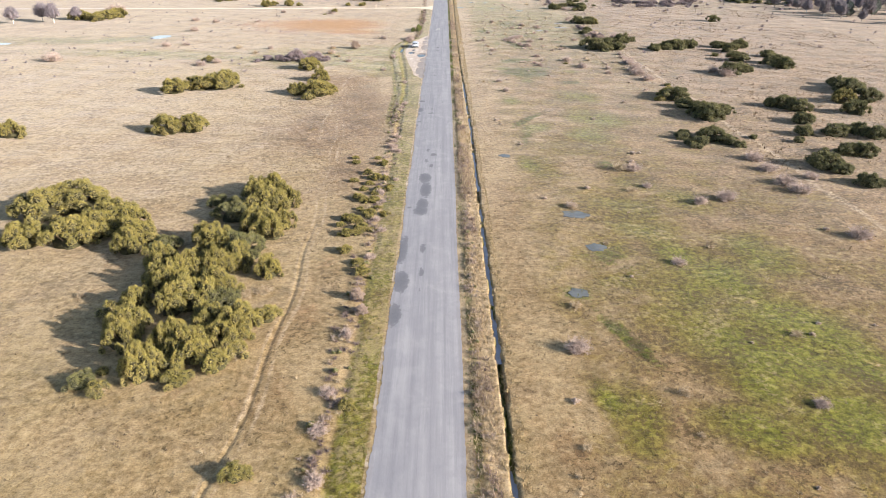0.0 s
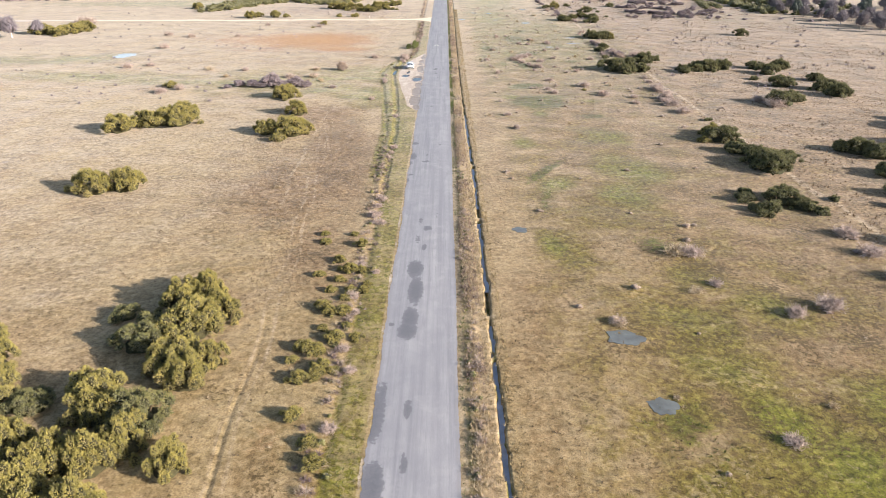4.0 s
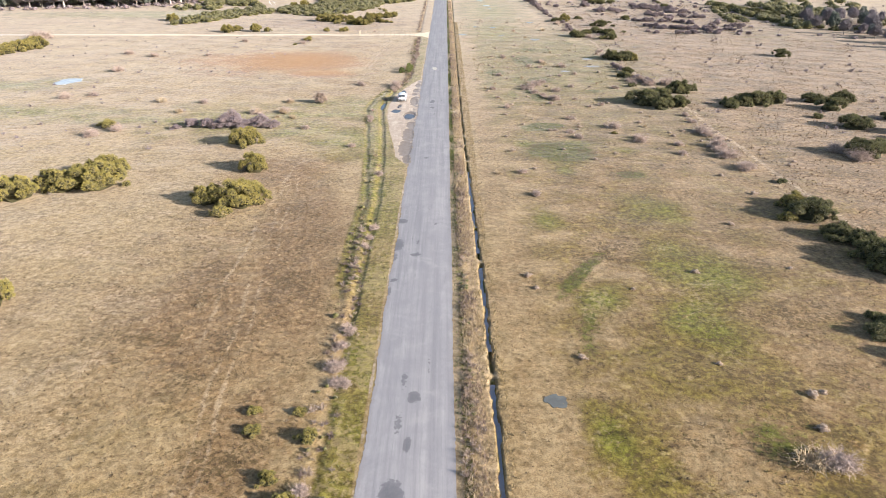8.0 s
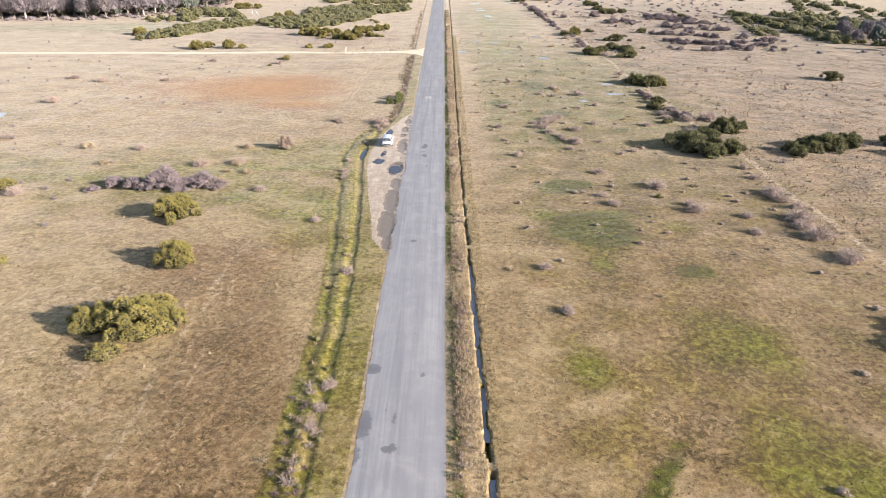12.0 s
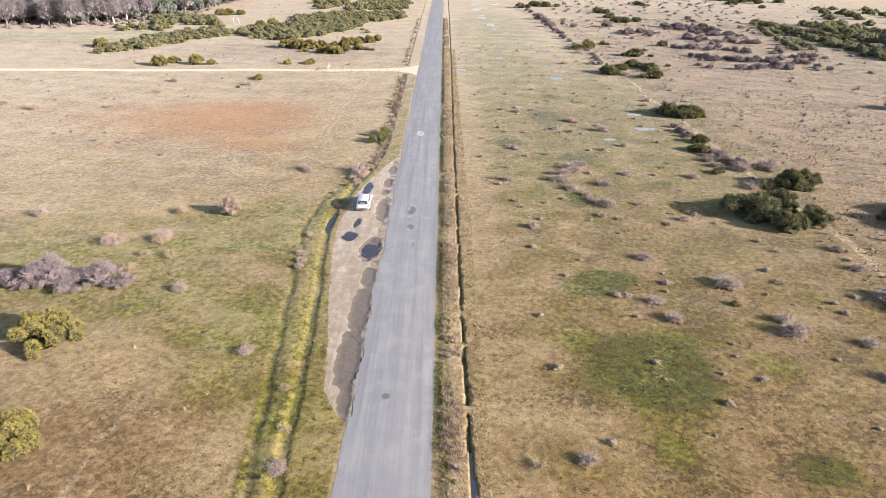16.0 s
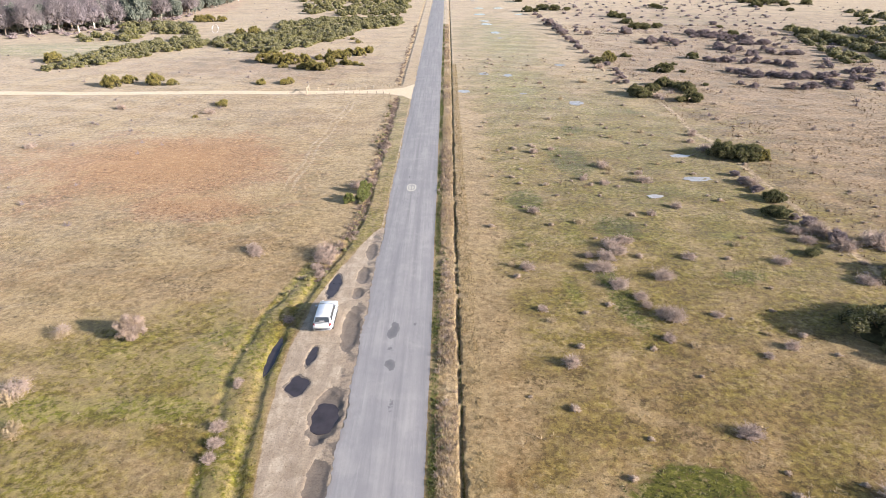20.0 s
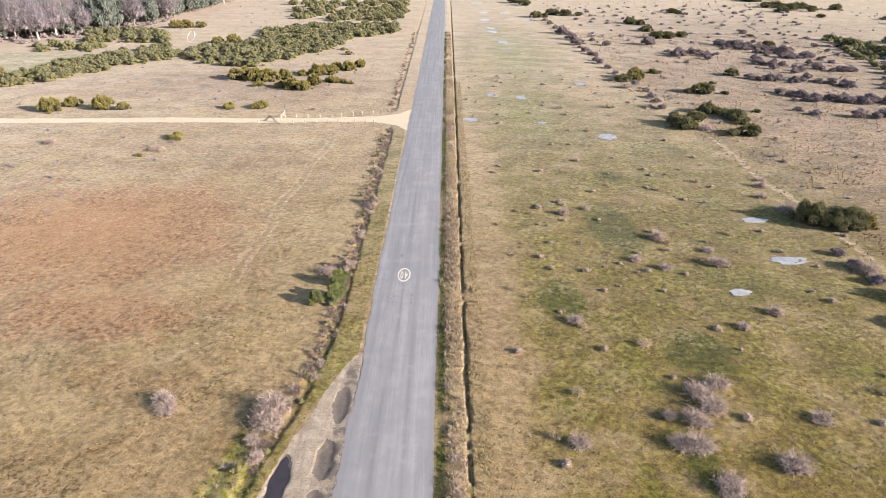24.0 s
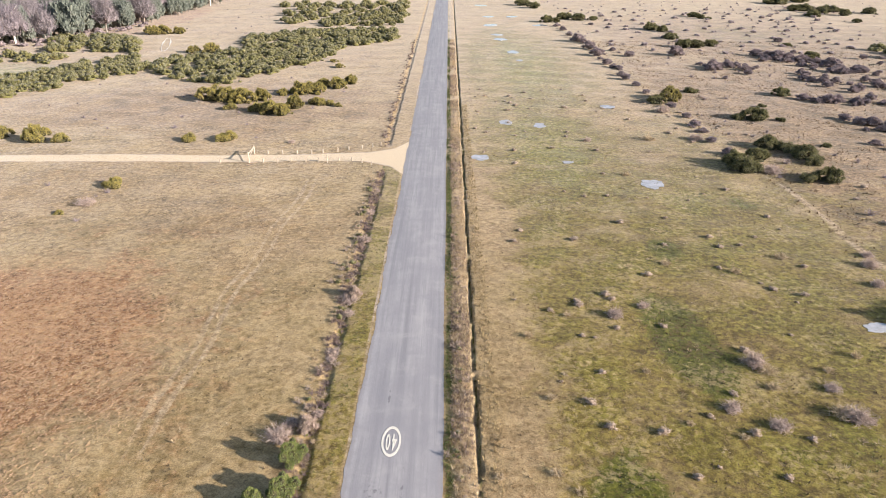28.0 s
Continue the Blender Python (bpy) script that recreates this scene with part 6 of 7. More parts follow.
def fronds(n, cx, cy, rx, ry):
    """Collapsed dead bracken: flat ragged fronds lying at all angles."""
    u, v = grow.normal(0, 0.5, n), grow.normal(0, 0.5, n)
    keep = u * u + v * v < 1.4
    x, y = cx + u[keep] * rx, cy + v[keep] * ry
    keep = clear(x, y)
    x, y = x[keep], y[keep]
    n = len(x)
    a, ln = grow.normal(0.55, 0.7, n), grow.uniform(0.08, 0.27, n)
    z, up = height(x, y) + grow.uniform(0.02, 0.06, n), grow.normal(0, 0.05, n)
    ca, sa, w = np.cos(a), np.sin(a), 0.0055 + 0 * ln
    p0 = np.stack([x - ca * ln / 2, y - sa * ln / 2, z], -1)
    p1 = np.stack([x - sa * w, y + ca * w, z + 0.05 + up / 2], -1)
    p2 = np.stack([x + sa * w, y - ca * w, z + up / 2], -1)
    p3 = np.stack([x + ca * ln / 2, y + sa * ln / 2, z + np.abs(up)], -1)
    v = np.stack([p0, p2, p1, p2, p3, p1], 1).reshape(-1, 3)
    return v, np.arange(len(v)).reshape(-1, 3)


stuff("dead_bracken", "collapsed rusty bracken fronds in a broad patch", "bracken", *fronds(34000, -36, 241, 17, 16), BRACKEN)
stuff("dead_bracken", "rusty bracken litter thinning into the grass", "bracken", *fronds(9000, -50, 243, 22, 14), BRACKEN)
stuff("dead_bracken", "small rusty bracken patch beside the larger one", "bracken", *fronds(4000, -27, 224, 8, 4.5), BRACKEN)



def clumps(name, label, category, mat, spots, kind, lo, hi, tall):
    verts, faces, n = [], [], 0
    shapes = [arrays(crown_mesh("small", 400 + k, 5, 90, 0.1, mat)) if kind == "leafy" else arrays(crown_mesh("small", 420 + k, 6, 220, 0.07, mat, 0.6, 0.4, 0.26)) if kind == "mound" else arrays(twig_mesh("small", 410 + k, 42, mat, 0.02, 0.1, 0.25, 0.5, 0.7)) for k in range(3)]
    for x, y in spots:
        v, f = shapes[grow.randint(3)]
        w, a = grow.uniform(lo, hi), grow.uniform(0, 6.28)
        c, s = math.cos(a) * w, math.sin(a) * w
        z = float(height(np.array(x), np.array(y)))
        verts.append(np.stack([x + v[:, 0] * c - v[:, 1] * s, y + v[:, 0] * s + v[:, 1] * c, z + v[:, 2] * w * tall], -1))
        faces.append(f + n)
        n += len(v)
    stuff(name, label, category, np.concatenate(verts), np.concatenate(faces), mat)


def row(n, xs, y0, y1, wide):
    y = grow.uniform(y0, y1, n)
    return [(bend(xs, v) + grow.normal(0, wide), v) for v in y]


VERGE = [(0, 4.3), (700, 4.4)]
clumps("verge_heather", "brown heather clumps between road and ditch", "heather", PINK_TWIG, row(420, VERGE, 12, 330, 0.35), "twiggy", 0.4, 1.0, 0.8)
clumps("verge_scrub", "dark low scrub along the road edge", "scrub", DARK_GORSE, row(130, [(0, 4.15), (700, 4.15)], 12, 330, 0.25), "leafy", 0.35, 0.75, 0.6)
LEFT_VERGE = [(0, -6.6), (60, -6.4), (100, -6.2), (130, -6.9), (150, -8.3), (165, -9.8), (200, -11), (206, -8.2), (215, -6.6), (240, -6.3), (290, -7.0), (420, -7.3)]
clumps("bank_heather", "pinkish dead heather clumps along the left ditch", "heather", PINK_TWIG, row(80, LEFT_VERGE, 20, 128, 0.5) + row(60, LEFT_VERGE, 203, 288, 0.6) + row(60, LEFT_VERGE, 300, 420, 0.4), "twiggy", 0.5, 1.2, 0.7)
clumps("bank_bramble", "dark red-brown dead bramble matted in the left ditch", "bramble", BRAMBLE, row(150, LEFT_VERGE, 20, 128, 0.5) + row(420, [(0, -6.1), (205, -8.6), (215, -6.6), (230, -6.1), (290, -6.2), (420, -6.6)], 203, 288, 0.3) + row(150, LEFT_VERGE, 300, 420, 0.35), "twiggy", 0.5, 1.1, 0.55)
clumps("bank_scrub", "dark bramble clumps along the left ditch", "scrub", DARK_GORSE, row(45, LEFT_VERGE, 20, 150, 0.6) + row(60, LEFT_VERGE, 200, 288, 0.3), "leafy", 0.4, 0.9, 0.8)
clumps("bank_straw", "straw grass clumps along the left ditch", "grass", STRAW, row(80, LEFT_VERGE, 20, 150, 0.7) + row(120, LEFT_VERGE, 200, 288, 0.5), "twiggy", 0.4, 0.9, 0.7)


clumps("heath_twigs", "small pale leafless clumps dotted over the wet heath", "scrub", PINK_TWIG, [(grow.uniform(8, 60), grow.uniform(205, 345)) for _ in range(190)] + [(grow.uniform(10, 55), grow.uniform(150, 205)) for _ in range(70)] + [(grow.uniform(10, 50), grow.uniform(30, 150)) for _ in range(30)], "mound", 0.45, 1.3, 0.85)
clumps("heath_scrub", "low purple-brown scrub dotted over the far heath", "scrub", PURPLE_TWIG, [(grow.uniform(48, 210), grow.uniform(170, 560)) for _ in range(620)], "twiggy", 0.7, 1.9, 0.8)
clumps("heath_scrub", "low brown scrub dotted over the far dry heath", "scrub", PURPLE_TWIG, [(grow.uniform(-150, -14), grow.uniform(304, 540)) for _ in range(150)] + [(grow.uniform(-120, -40), grow.uniform(150, 285)) for _ in range(110)], "twiggy", 0.6, 1.4, 0.8)


# ---- water in the ditches ----
def ditch_water(table, y0, y1, z, half, label, mat=SKY_TINTED_PEAT_WATER):
    ys = np.arange(y0, y1, 0.5)
    wob = 0.12 * np.sin(ys * 0.7) + 0.08 * np.sin(ys * 1.9 + 1) + 0.05 * np.sin(ys * 4.3)
    cx = bend(table, ys) + wob * 0.5
    verts = [(c + s * half, y, z) for c, y in zip(cx, ys) for s in (-1, 1)]
    faces = [(2 * k, 2 * k + 1, 2 * k + 3, 2 * k + 2) for k in range(len(ys) - 1)]
    tagged(new("ditch_water", mesh_of("ditch_water", verts, faces, mat)), label, "water", kind="structure")


for y0, y1 in ((20, 33), (44, 76.4), (82, 98.6), (103, 118.8), (122, 150)):
    ditch_water(RIGHT_DITCH, y0, y1, -0.26, 0.2, "narrow peaty water in the roadside ditch, coloured pale as reflected sky")
ditch_water(INNER_DITCH, 185.5, 194.0, -0.19, 0.55, "still dark water in the ditch below the bank", MUD_WATER)


# ---- lay-by: puddles and broken edge ----
for cx, cy, rx, ry, turn in ((-7.05, 185.5, 1.3, 2.0, 0.0), (-6.65, 189.6, 0.7, 2.2, 0.0), (-6.65, 202.0, 1.0, 3.5, 0.0), (-4.45, 181.7, 1.3, 1.7, 0.0)):
    deep = -0.055 if cx < -5 else -0.1
    v, f = flat_shape(cx, cy, rx, ry, deep, 60, 40, 0.05, turn)
    tagged(new("puddle", mesh_of("puddle", v, f, MUD_WATER)), "still muddy puddle in a hollow of the gravel lay-by", "puddle", "puddles in the lay-by", "structure")



# ---- painted speed roundel ----
def roundel(x, y, wide, long):
    z = 0.073
    ob = thing("speed_roundel", "white painted speed limit roundel worn into the asphalt", "road marking", lrs(x, y, z, math.pi))
    n, verts, faces = 56, [], []
    for k in range(n):
        a = 2 * math.pi * k / n
        for f, h in ((1.0, 0.0), (0.8, 0.0), (1.0, -0.02), (0.8, -0.02)):
            ix, iy = (wide / 2, long / 2) if f == 1.0 else (wide / 2 - 0.13, long / 2 - 0.26)
            verts.append((math.cos(a) * ix, math.sin(a) * iy, h))
        b, c = 4 * k, 4 * ((k + 1) % n)
        faces += [(b, c, c + 1, b + 1), (b, b + 2, c + 2, c), (b + 1, c + 1, c + 3, b + 3)]
    part("ring", mesh_of("ring", verts, faces, PAINT_LINE), None, ob)
    for ch, dx in (("4", -0.21), ("0", 0.21)):
        cu = bpy.data.curves.new("digit", "FONT")
        cu.body, cu.align_x, cu.align_y, cu.size, cu.extrude, cu.offset = ch, "CENTER", "CENTER", 0.62, 0.008, 0.012
        tmp = bpy.data.objects.new("digit", cu)
        me = bpy.data.meshes.new_from_object(tmp)
        bpy.data.objects.remove(tmp)
        me.materials.append(PAINT_LINE)
        part("digit", me, None, ob, m=lrs(dx, 0, 0.0, 0, 1.0, 3.5, 1.0))
    return ob


roundel(-0.4, 230.75, 1.3, 3.0)


# ---- side track: posts and barrier ----
def post_mesh(tall, half):
    bm = bmesh.new()
    bmesh.ops.create_cube(bm, size=1.0, matrix=Matrix.Translation((0, 0, tall / 2 - 0.1)) @ Matrix.Diagonal((2 * half, 2 * half, tall + 0.2, 1)))
    bmesh.ops.bevel(bm, geom=[e for e in bm.edges], offset=half * 0.22, segments=1, affect="EDGES")
    me = bpy.data.meshes.new("shaft")
    bm.to_mesh(me)
    bm.free()
    me.materials.append(TIMBER)
    return me


SHAFT = post_mesh(0.62, 0.085)
first_post = None
for k, (px, py) in enumerate([(-24.3, 295.8), (-22.1, 295.9), (-19.9, 296.2), (-17.7, 296.3), (-16.0, 296.6), (-13.8, 297.3), (-12.2, 298.2), (-10.2, 298.9), (-8.6, 299.6), (-7.4, 300.6), (-30.2, 290.9), (-24.0, 291.6), (-21.9, 291.6), (-20.0, 291.9), (-17.8, 292.0), (-15.9, 292.0), (-12.9, 292.4), (-11.0, 292.4), (-9.4, 291.6), (-7.9, 290.6)]):
    m = lrs(px, py, float(height(np.array(px), np.array(py))) - 0.02, grow.uniform(-0.2, 0.2)) @ pose(0, 0, 0, grow.normal(0, 2), grow.normal(0, 2), 0)
    if first_post is None:
        first_post = thing("bollard", "short weathered timber bollard beside the gravel track", "bollard", m, "bollards along the track")
        part("shaft", SHAFT, None, first_post)
    else:
        copy_thing(first_post, m)


def beam(a, b, thick):
    """A squared timber between two points."""
    a, b = Vector(a), Vector(b)
    bm = bmesh.new()
    turn = (b - a).to_track_quat("Z", "Y").to_matrix().to_4x4()
    bmesh.ops.create_cube(bm, size=1.0, matrix=Matrix.Translation((a + b) / 2) @ turn @ Matrix.Diagonal((thick, thick, (b - a).length, 1)))
    bmesh.ops.bevel(bm, geom=[e for e in bm.edges], offset=thick * 0.1, segments=1, affect="EDGES")
    return bm


gate = thing("track_barrier", "pale timber barrier gate closed across the gravel track", "gate", lrs(-26.2, 293.5, 0.0))
part("gate_post", beam((0.1, -2.0, -0.2), (0.1, -2.0, 1.5), 0.2), TIMBER, gate)
part("gate_post", beam((-0.1, 2.0, -0.2), (-0.1, 2.0, 1.35), 0.18), TIMBER, gate)
part("top_rail", beam((0.1, -1.9, 1.2), (-0.1, 1.9, 1.12), 0.13), TIMBER, gate)
part("brace", beam((0.1, -1.9, 0.35), (-0.1, 1.5, 1.05), 0.09), TIMBER, gate)
sign = thing("low_rail", "short timber post with a cross rail beside the track", "post", lrs(-14.5, 291.5, 0.0))
part("shaft", beam((0, 0, -0.2), (0, 0, 1.2), 0.14), TIMBER, sign)
part("cross_rail", beam((-0.4, 0, 0.8), (0.7, 0.1, 0.8), 0.09), TIMBER, sign)


# ---- bare sandy loop far out on the heath ----
def sand_loop(cx, cy, rx, ry, turn):
    n, verts, faces = 40, [], []
    c, s = math.cos(turn), math.sin(turn)
    for k in range(n):
        a = 2 * math.pi * k / n
        for f in (-1, 1):
            half = 0.14 + 0.08 * math.sin(a * 3) + 0.05 * math.sin(a * 7)
            u, v = math.cos(a) * (rx + f * half), math.sin(a) * (ry + f * half)
            px, py = cx + u * c - v * s, cy + u * s + v * c
            verts += [(px, py, float(height(np.array(px), np.array(py))) + 0.05)]
    faces = [(2 * k, 2 * k + 1, (2 * k + 3) % (2 * n), (2 * k + 2) % (2 * n)) for k in range(n)]
    tagged(new("sand_path", mesh_of("sand_path", verts, faces, PALE_SAND)), "narrow bare white sandy loop worn into the heath", "path", kind="structure")


PALE_SAND = plain("pale_sand", (0.72, 0.68, 0.6), 0.95, vary=0.15, scale=1.5)
sand_loop(-81.5, 406, 1.1, 13.5, 0.3)


# ---- woodland at the far edge ----
def tree_parts(kind, seed):
    rnd = np.random.RandomState(seed)
    bark = BIRCH if kind == "birch" else BARK

    def limb(a, b, r0, r1):
        a, b = np.array(a, float), np.array(b, float)
        ring = [np.array([math.cos(t), math.sin(t), 0]) for t in np.linspace(0, 6.283, 6, endpoint=False)]
        mid = (a + b) / 2 + rnd.normal(0, 0.12, 3)
        verts = [c + r * q for c, r in ((a, r0), (mid, (r0 + r1) / 2), (b, r1)) for q in ring]
        faces = [(s * 6 + j, s * 6 + (j + 1) % 6, s * 6 + 6 + (j + 1) % 6, s * 6 + 6 + j) for s in (0, 1) for j in range(6)]
        return mesh_of("limb", verts, faces, bark)

    top = 5.0 if kind != "evergreen" else 3.0
    pieces = [limb((0, 0, -0.3), (rnd.normal(0, 0.3), rnd.normal(0, 0.3), top), 0.2, 0.1)]
    for k in range(6):
        a = k * 1.05 + rnd.rand()
        h = top * (0.4 + 0.1 * k)
        pieces.append(limb((0, 0, h), (1.6 * math.cos(a), 1.6 * math.sin(a), h + 1.8 + rnd.rand()), 0.09, 0.03))
    bm = bmesh.new()
    for me in pieces:
        bm.from_mesh(me)
    trunk = bpy.data.meshes.new("trunk")
    bm.to_mesh(trunk)
    bm.free()
    trunk.materials.append(bark)
    out = [("trunk", trunk, None)]
    if kind == "evergreen":
        out.append(("crown", crown_mesh("crown", seed, 20, 1300, 0.04, EVERGREEN, core=EVERGREEN), lrs(0, 0, 0.5, 0, 6.5, 6.5, 11.0)))
    else:
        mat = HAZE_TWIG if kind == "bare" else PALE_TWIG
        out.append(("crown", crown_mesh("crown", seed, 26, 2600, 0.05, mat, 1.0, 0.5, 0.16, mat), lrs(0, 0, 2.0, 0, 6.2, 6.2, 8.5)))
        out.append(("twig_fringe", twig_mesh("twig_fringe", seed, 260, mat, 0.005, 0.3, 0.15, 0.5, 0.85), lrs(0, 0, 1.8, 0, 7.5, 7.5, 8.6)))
    return out


# Grey twig tones shifted towards lilac to carry the haze of distance.
HAZE_TWIG = foliage("hazy_grey_twig", (0.115, 0.1, 0.105), (0.17, 0.15, 0.16), (0.23, 0.205, 0.22), (0.16, 0.135, 0.135), 0.9)
PALE_TWIG = foliage("hazy_birch_twig", (0.13, 0.112, 0.124), (0.19, 0.165, 0.182), (0.255, 0.225, 0.246), (0.17, 0.145, 0.15), 0.9)
TREES = {}


def tree(kind, x, y, s):
    n = plants.randint(2)
    m = lrs(x, y, 0.0, plants.uniform(0, 6.28), s, s, s * plants.uniform(0.9, 1.15))
    if (kind, n) in TREES:
        ob = copy_thing(TREES[kind, n], Matrix.Identity(4))
        ob.matrix_basis = m
        return
    label = {"birch": "leafless silver birch with a white trunk", "bare": "leafless grey deciduous tree at the wood edge", "evergreen": "dark evergreen tree at the wood edge"}[kind]
    ob = thing(kind + "_tree", label, "tree", m, kind + " trees of the wood")
    for name, me, pm in tree_parts(kind, 500 + 10 * len(kind) + n):
        part(name, me, None, ob, m=pm)
    TREES[kind, n] = ob


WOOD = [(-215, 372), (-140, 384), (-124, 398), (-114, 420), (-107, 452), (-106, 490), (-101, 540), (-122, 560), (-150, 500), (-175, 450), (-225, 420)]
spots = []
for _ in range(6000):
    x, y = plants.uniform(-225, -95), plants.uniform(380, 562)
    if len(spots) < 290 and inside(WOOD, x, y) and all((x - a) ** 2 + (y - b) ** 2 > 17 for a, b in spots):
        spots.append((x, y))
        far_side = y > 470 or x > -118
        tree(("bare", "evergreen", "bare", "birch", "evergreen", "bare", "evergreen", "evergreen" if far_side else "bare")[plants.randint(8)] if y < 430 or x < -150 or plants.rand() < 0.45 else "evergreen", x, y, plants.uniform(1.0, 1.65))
thicket("purple", [(-225, 362), (-140, 376), (-120, 392), (-111, 416), (-104, 452), (-112, 460), (-120, 425), (-150, 405), (-220, 392)], 3.2, 2.5, 4.5, 150)
for x, y, s in ((-133, 246, 0.8), (-139, 250, 0.9), (-129, 254, 0.7), (-146, 244, 0.8)):
    tree("birch", x, y, s)
GROVE = [(134, 322), (136, 280), (140, 258), (152, 242), (205, 225), (235, 330), (150, 350)]
spots = []
for _ in range(2500):
    x, y = plants.uniform(134, 235), plants.uniform(225, 350)
    if len(spots) < 120 and inside(GROVE, x, y) and all((x - a) ** 2 + (y - b) ** 2 > 26 for a, b in spots):
        spots.append((x, y))
        tree(("bare", "birch", "bare", "evergreen")[plants.randint(4)], x, y, plants.uniform(0.5, 0.85))


# ---- parked car ----
def car_paint():
    m = Mat("sky_tinted_white_paint", 0.25, 0.0, 0.5)
    # White with a bluish cast that paints in the reflected sky.
    m.color(m.ramp(m.noise(3.0, 3.0), (0.3, (0.6, 0.65, 0.71)), (0.7, (0.67, 0.71, 0.76))))
    m.b.inputs["Coat Weight"].default_value = 0.5
    return m.m


CAR_WHITE = car_paint()
CAR_GLASS = plain("tinted_car_glass", (0.045, 0.055, 0.065), 0.06, spec=0.6, vary=0.1)
CAR_TRIM = plain("black_plastic", (0.03, 0.03, 0.032), 0.6)
TYRE = plain("tyre_rubber", (0.025, 0.025, 0.026), 0.9)
RIM = plain("alloy_rim", (0.5, 0.51, 0.53), 0.35, 0.9)
RED_LENS = plain("red_lamp_lens", (0.22, 0.02, 0.02), 0.15)
CLEAR_LENS = plain("clear_lamp_lens", (0.7, 0.72, 0.75), 0.1)
PLATE = plain("pale_plate", (0.6, 0.58, 0.46), 0.4)


def loft(stations, mat, name):
    """A closed skin through half cross-sections given as (y, [(x, z), ...])."""
    verts, faces, n = [], [], len(stations[0][1])
    for y, half in stations:
        verts += [(x, y, z) for x, z in half] + [(-x, y, z) for x, z in reversed(half)]
    m = 2 * n
    for s in range(len(stations) - 1):
        faces += [(s * m + j, s * m + (j + 1) % m, (s + 1) * m + (j + 1) % m, (s + 1) * m + j) for j in range(m)]
    faces += [tuple(range(m))[::-1], tuple(range((len(stations) - 1) * m, len(stations) * m))]
    me = mesh_of(name, verts, faces, mat)
    bm = bmesh.new()
    bm.from_mesh(me)
    bmesh.ops.recalc_face_normals(bm, faces=bm.faces)
    bm.to_mesh(me)
    bm.free()
    me.shade_smooth()
    return me


def slab(corners, thick, mat, name):
    """A four-cornered sheet with thickness along its normal."""
    p = [Vector(c) for c in corners]
    nrm = (p[1] - p[0]).cross(p[3] - p[0]).normalized() * thick
    verts = [tuple(v) for v in p] + [tuple(v - nrm) for v in p]
    return mesh_of(name, verts, [(0, 1, 2, 3), (7, 6, 5, 4), (0, 4, 5, 1), (1, 5, 6, 2), (2, 6, 7, 3), (3, 7, 4, 0)], mat)


def wheel(parent, x, y, side):
    bm = bmesh.new()
    prof = [(0.2, -0.1), (0.3, -0.1), (0.325, -0.06), (0.325, 0.06), (0.3, 0.1), (0.2, 0.1)]
    rings = [[bm.verts.new((w, r * math.cos(a), r * math.sin(a))) for r, w in prof] for a in np.linspace(0, 2 * math.pi, 24, endpoint=False)]
    for k in range(24):
        for j in range(5):
            bm.faces.new((rings[k][j], rings[(k + 1) % 24][j], rings[(k + 1) % 24][j + 1], rings[k][j + 1]))
    hub = part("wheel", bm, TYRE, parent, m=lrs(x, y, 0.325))
    bm = bmesh.new()
    bmesh.ops.create_cone(bm, segments=20, radius1=0.21, radius2=0.19, depth=0.05, cap_ends=True, matrix=pose(side * 0.08, 0, 0, 0, 90, 0))
    for k in range(5):
        a = k * 1.2566
        bmesh.ops.create_cube(bm, size=1.0, matrix=pose(side * 0.11, 0.1 * math.cos(a), 0.1 * math.sin(a), math.degrees(a), 0, 0) @ Matrix.Diagonal((0.02, 0.2, 0.05, 1)))
    part("rim", bm, RIM, hub, "five-spoke alloy rim")


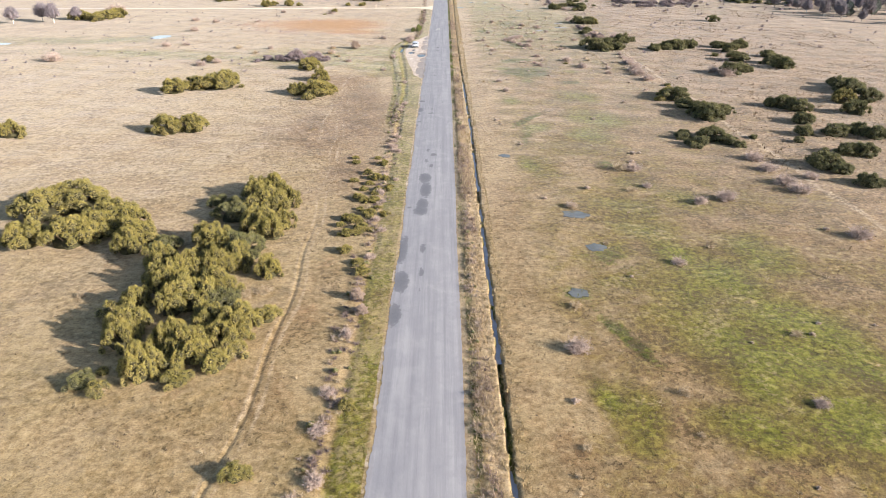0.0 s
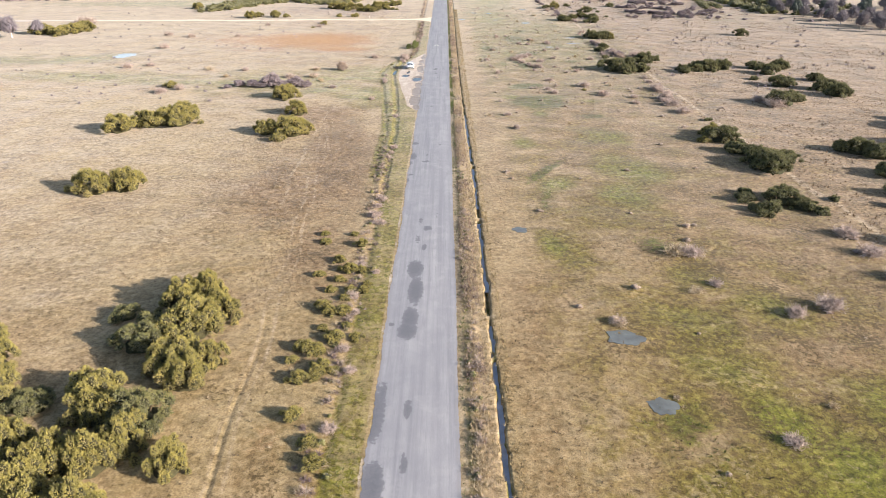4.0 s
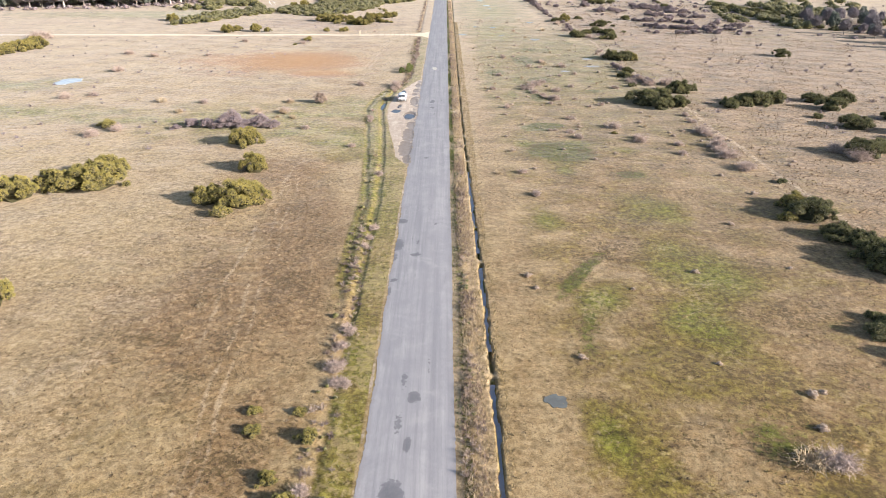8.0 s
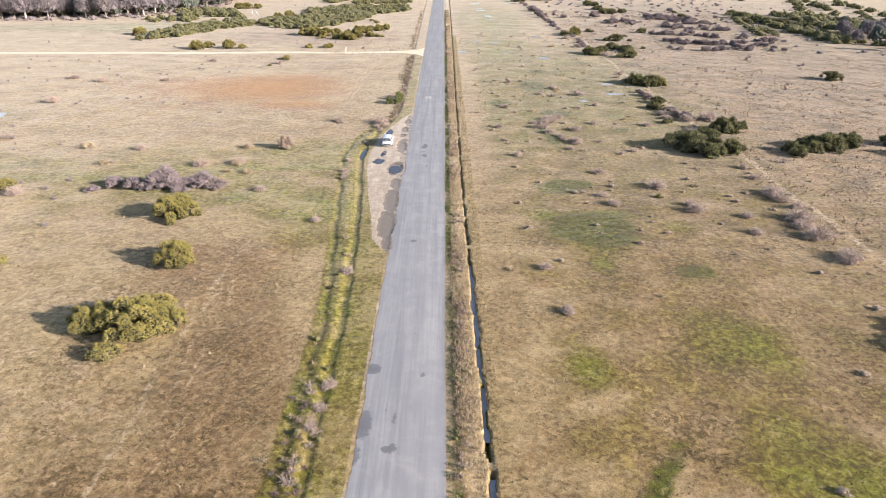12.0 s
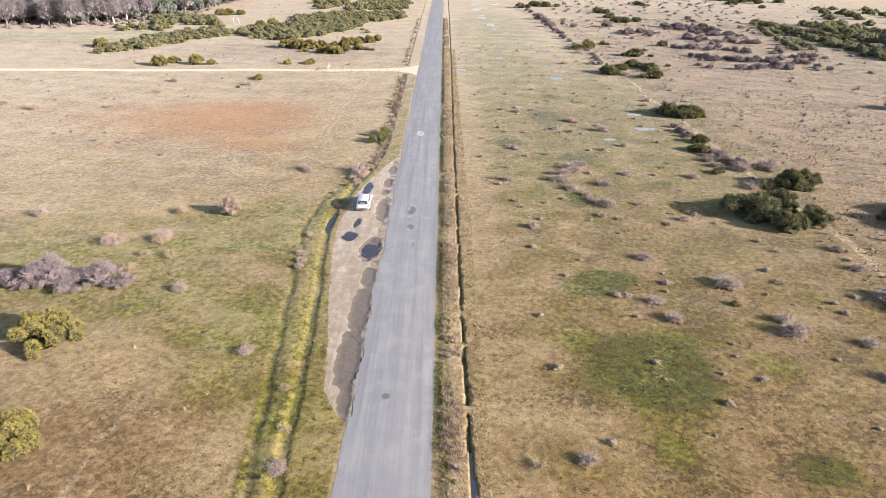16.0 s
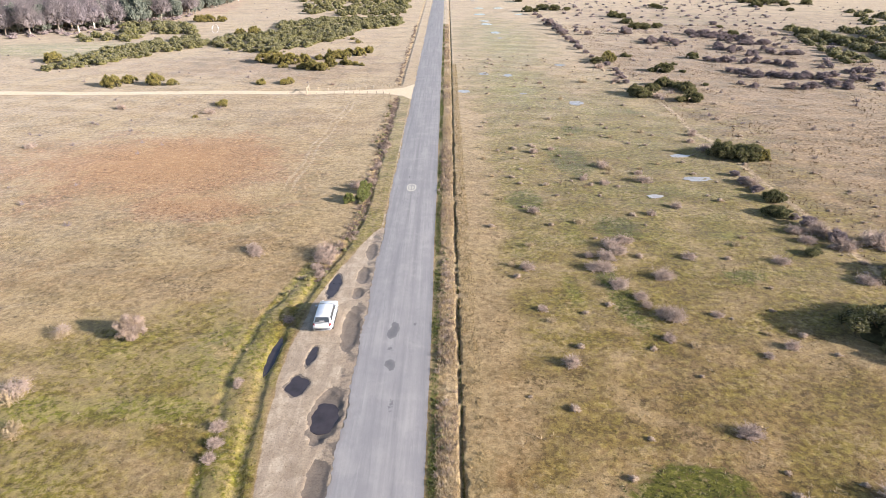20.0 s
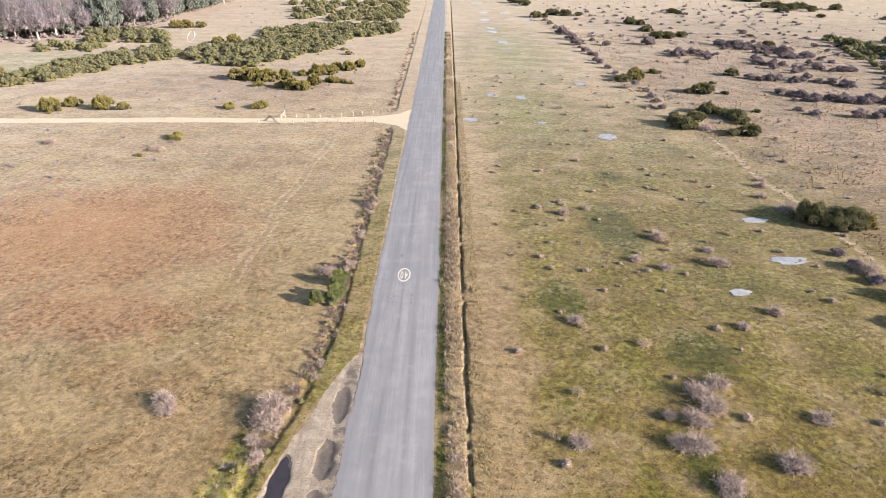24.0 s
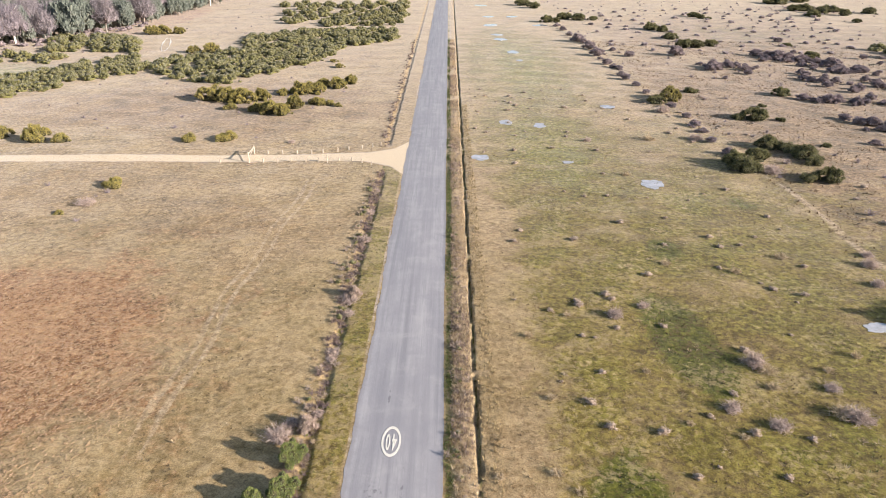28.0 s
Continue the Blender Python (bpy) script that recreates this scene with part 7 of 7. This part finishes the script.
def parked_car(x, y, turn):
    """A white estate car; its tail is at y = 0 and it points along +y."""
    car = thing("car", "white estate car parked on the gravel lay-by", "car", lrs(x, y, 0.0, turn, 0.95, 1.07, 1.0))
    w = 0.9

    def low(k, z0, belt, pull=0.0):
        return [(0.0, z0), (w * k * 0.86, z0), (w * k, z0 + 0.16), (w * k * 1.01, belt - 0.28), (w * k * 0.98, belt - 0.06), (w * k * 0.9 - pull, belt), (0.0, belt + 0.015)]

    body = loft([(0.0, low(0.86, 0.42, 0.74)), (0.06, low(0.94, 0.3, 0.86)), (0.3, low(0.98, 0.24, 0.97)), (0.9, low(1.0, 0.2, 0.98)), (2.2, low(1.0, 0.2, 0.96)), (3.1, low(1.0, 0.2, 0.95)), (3.4, low(0.99, 0.2, 0.93)), (3.9, low(0.97, 0.2, 0.85)), (4.25, low(0.92, 0.24, 0.74)), (4.42, low(0.8, 0.32, 0.62)), (4.46, low(0.7, 0.4, 0.56))], CAR_WHITE, "body")
    part("body", body, None, car)

    def top(half_low, half_top, z1):
        return [(0.0, 0.92), (half_low, 0.92), (half_low * 0.985, 1.0), (half_top + 0.03, z1 - 0.07), (half_top - 0.04, z1 - 0.01), (0.0, z1 + 0.015)]

    cabin = loft([(0.12, top(0.78, 0.76, 1.02)), (0.42, top(0.8, 0.66, 1.4)), (0.6, top(0.81, 0.65, 1.46)), (1.4, top(0.82, 0.66, 1.5)), (2.3, top(0.82, 0.65, 1.48)), (2.62, top(0.81, 0.64, 1.42)), (3.35, top(0.76, 0.74, 1.0))], CAR_WHITE, "cabin")
    part("cabin", cabin, None, car)
    part("rear_window", slab([(-0.7, 0.115, 1.04), (0.7, 0.115, 1.04), (0.6, 0.41, 1.405), (-0.6, 0.41, 1.405)], -0.012, CAR_GLASS, "rear_window"), None, car, "dark tinted rear window")
    sticker = part("sticker", slab([(-0.22, 0.172, 1.13), (0.22, 0.172, 1.13), (0.21, 0.202, 1.17), (-0.21, 0.202, 1.17)], -0.03, CLEAR_LENS, "sticker"), None, car, "white strip sticker across the rear window")
    part("windscreen", slab([(0.64, 3.27, 1.045), (-0.64, 3.27, 1.045), (-0.56, 2.68, 1.4), (0.56, 2.68, 1.4)], -0.014, CAR_GLASS, "windscreen"), None, car)
    for s in (-1, 1):
        for ya, yb, ta, tb in ((0.42, 0.98, 0.55, 1.02), (1.06, 1.9, 1.1, 1.9), (1.98, 3.05, 1.98, 2.56)):
            q = [(s * 0.812, ya, 1.01), (s * 0.812, yb, 1.01), (s * 0.698, tb, 1.385), (s * 0.698, ta, 1.385)]
            part("side_window", slab(q if s > 0 else q[::-1], -0.02, CAR_GLASS, "side_window"), None, car)
        part("tail_light", slab([(s * 0.62, 0.02, 0.72), (s * 0.83, 0.09, 0.72), (s * 0.82, 0.16, 0.98), (s * 0.7, 0.1, 0.98)][::s], -0.04, RED_LENS, "tail_light"), None, car)
        part("headlight", slab([(s * 0.85, 4.12, 0.6), (s * 0.52, 4.43, 0.56), (s * 0.52, 4.3, 0.74), (s * 0.84, 4.06, 0.78)][::s], -0.03, CLEAR_LENS, "headlight"), None, car)
        bm = bmesh.new()
        bmesh.ops.create_icosphere(bm, subdivisions=2, radius=1.0, matrix=lrs(s * 0.98, 2.92, 1.03, 0, 0.12, 0.07, 0.085))
        part("mirror", bm, CAR_WHITE, car)
        for hy in (1.25, 2.2):
            bm = bmesh.new()
            bmesh.ops.create_cube(bm, size=1.0, matrix=lrs(s * 0.91, hy, 0.86, 0, 0.03, 0.2, 0.035))
            part("door_handle", bm, CAR_WHITE, car)
        bm = bmesh.new()
        bmesh.ops.create_cube(bm, size=1.0, matrix=lrs(s * 0.9, 2.2, 0.3, 0, 0.06, 1.9, 0.1))
        part("sill", bm, CAR_TRIM, car)
        for wy in (0.85, 3.55):
            wheel(car, s * 0.8, wy, s)
    bm = bmesh.new()
    bmesh.ops.create_cube(bm, size=1.0, matrix=lrs(0, 0.05, 0.42, 0, 1.4, 0.1, 0.16))
    bmesh.ops.bevel(bm, geom=list(bm.edges), offset=0.03, segments=2, affect="EDGES")
    part("rear_bumper", bm, CAR_TRIM, car)
    bm = bmesh.new()
    bmesh.ops.create_cube(bm, size=1.0, matrix=lrs(0, -0.005, 0.66, 0, 0.5, 0.02, 0.11))
    part("number_plate", bm, PLATE, car)
    bm = bmesh.new()
    bmesh.ops.create_cube(bm, size=1.0, matrix=pose(0.1, 0.15, 1.09, 0, -12, 0) @ Matrix.Diagonal((0.5, 0.015, 0.02, 1)))
    part("rear_wiper", bm, CAR_TRIM, car)
    return car


parked_car(-6.35, 193.0, radians(1.0))
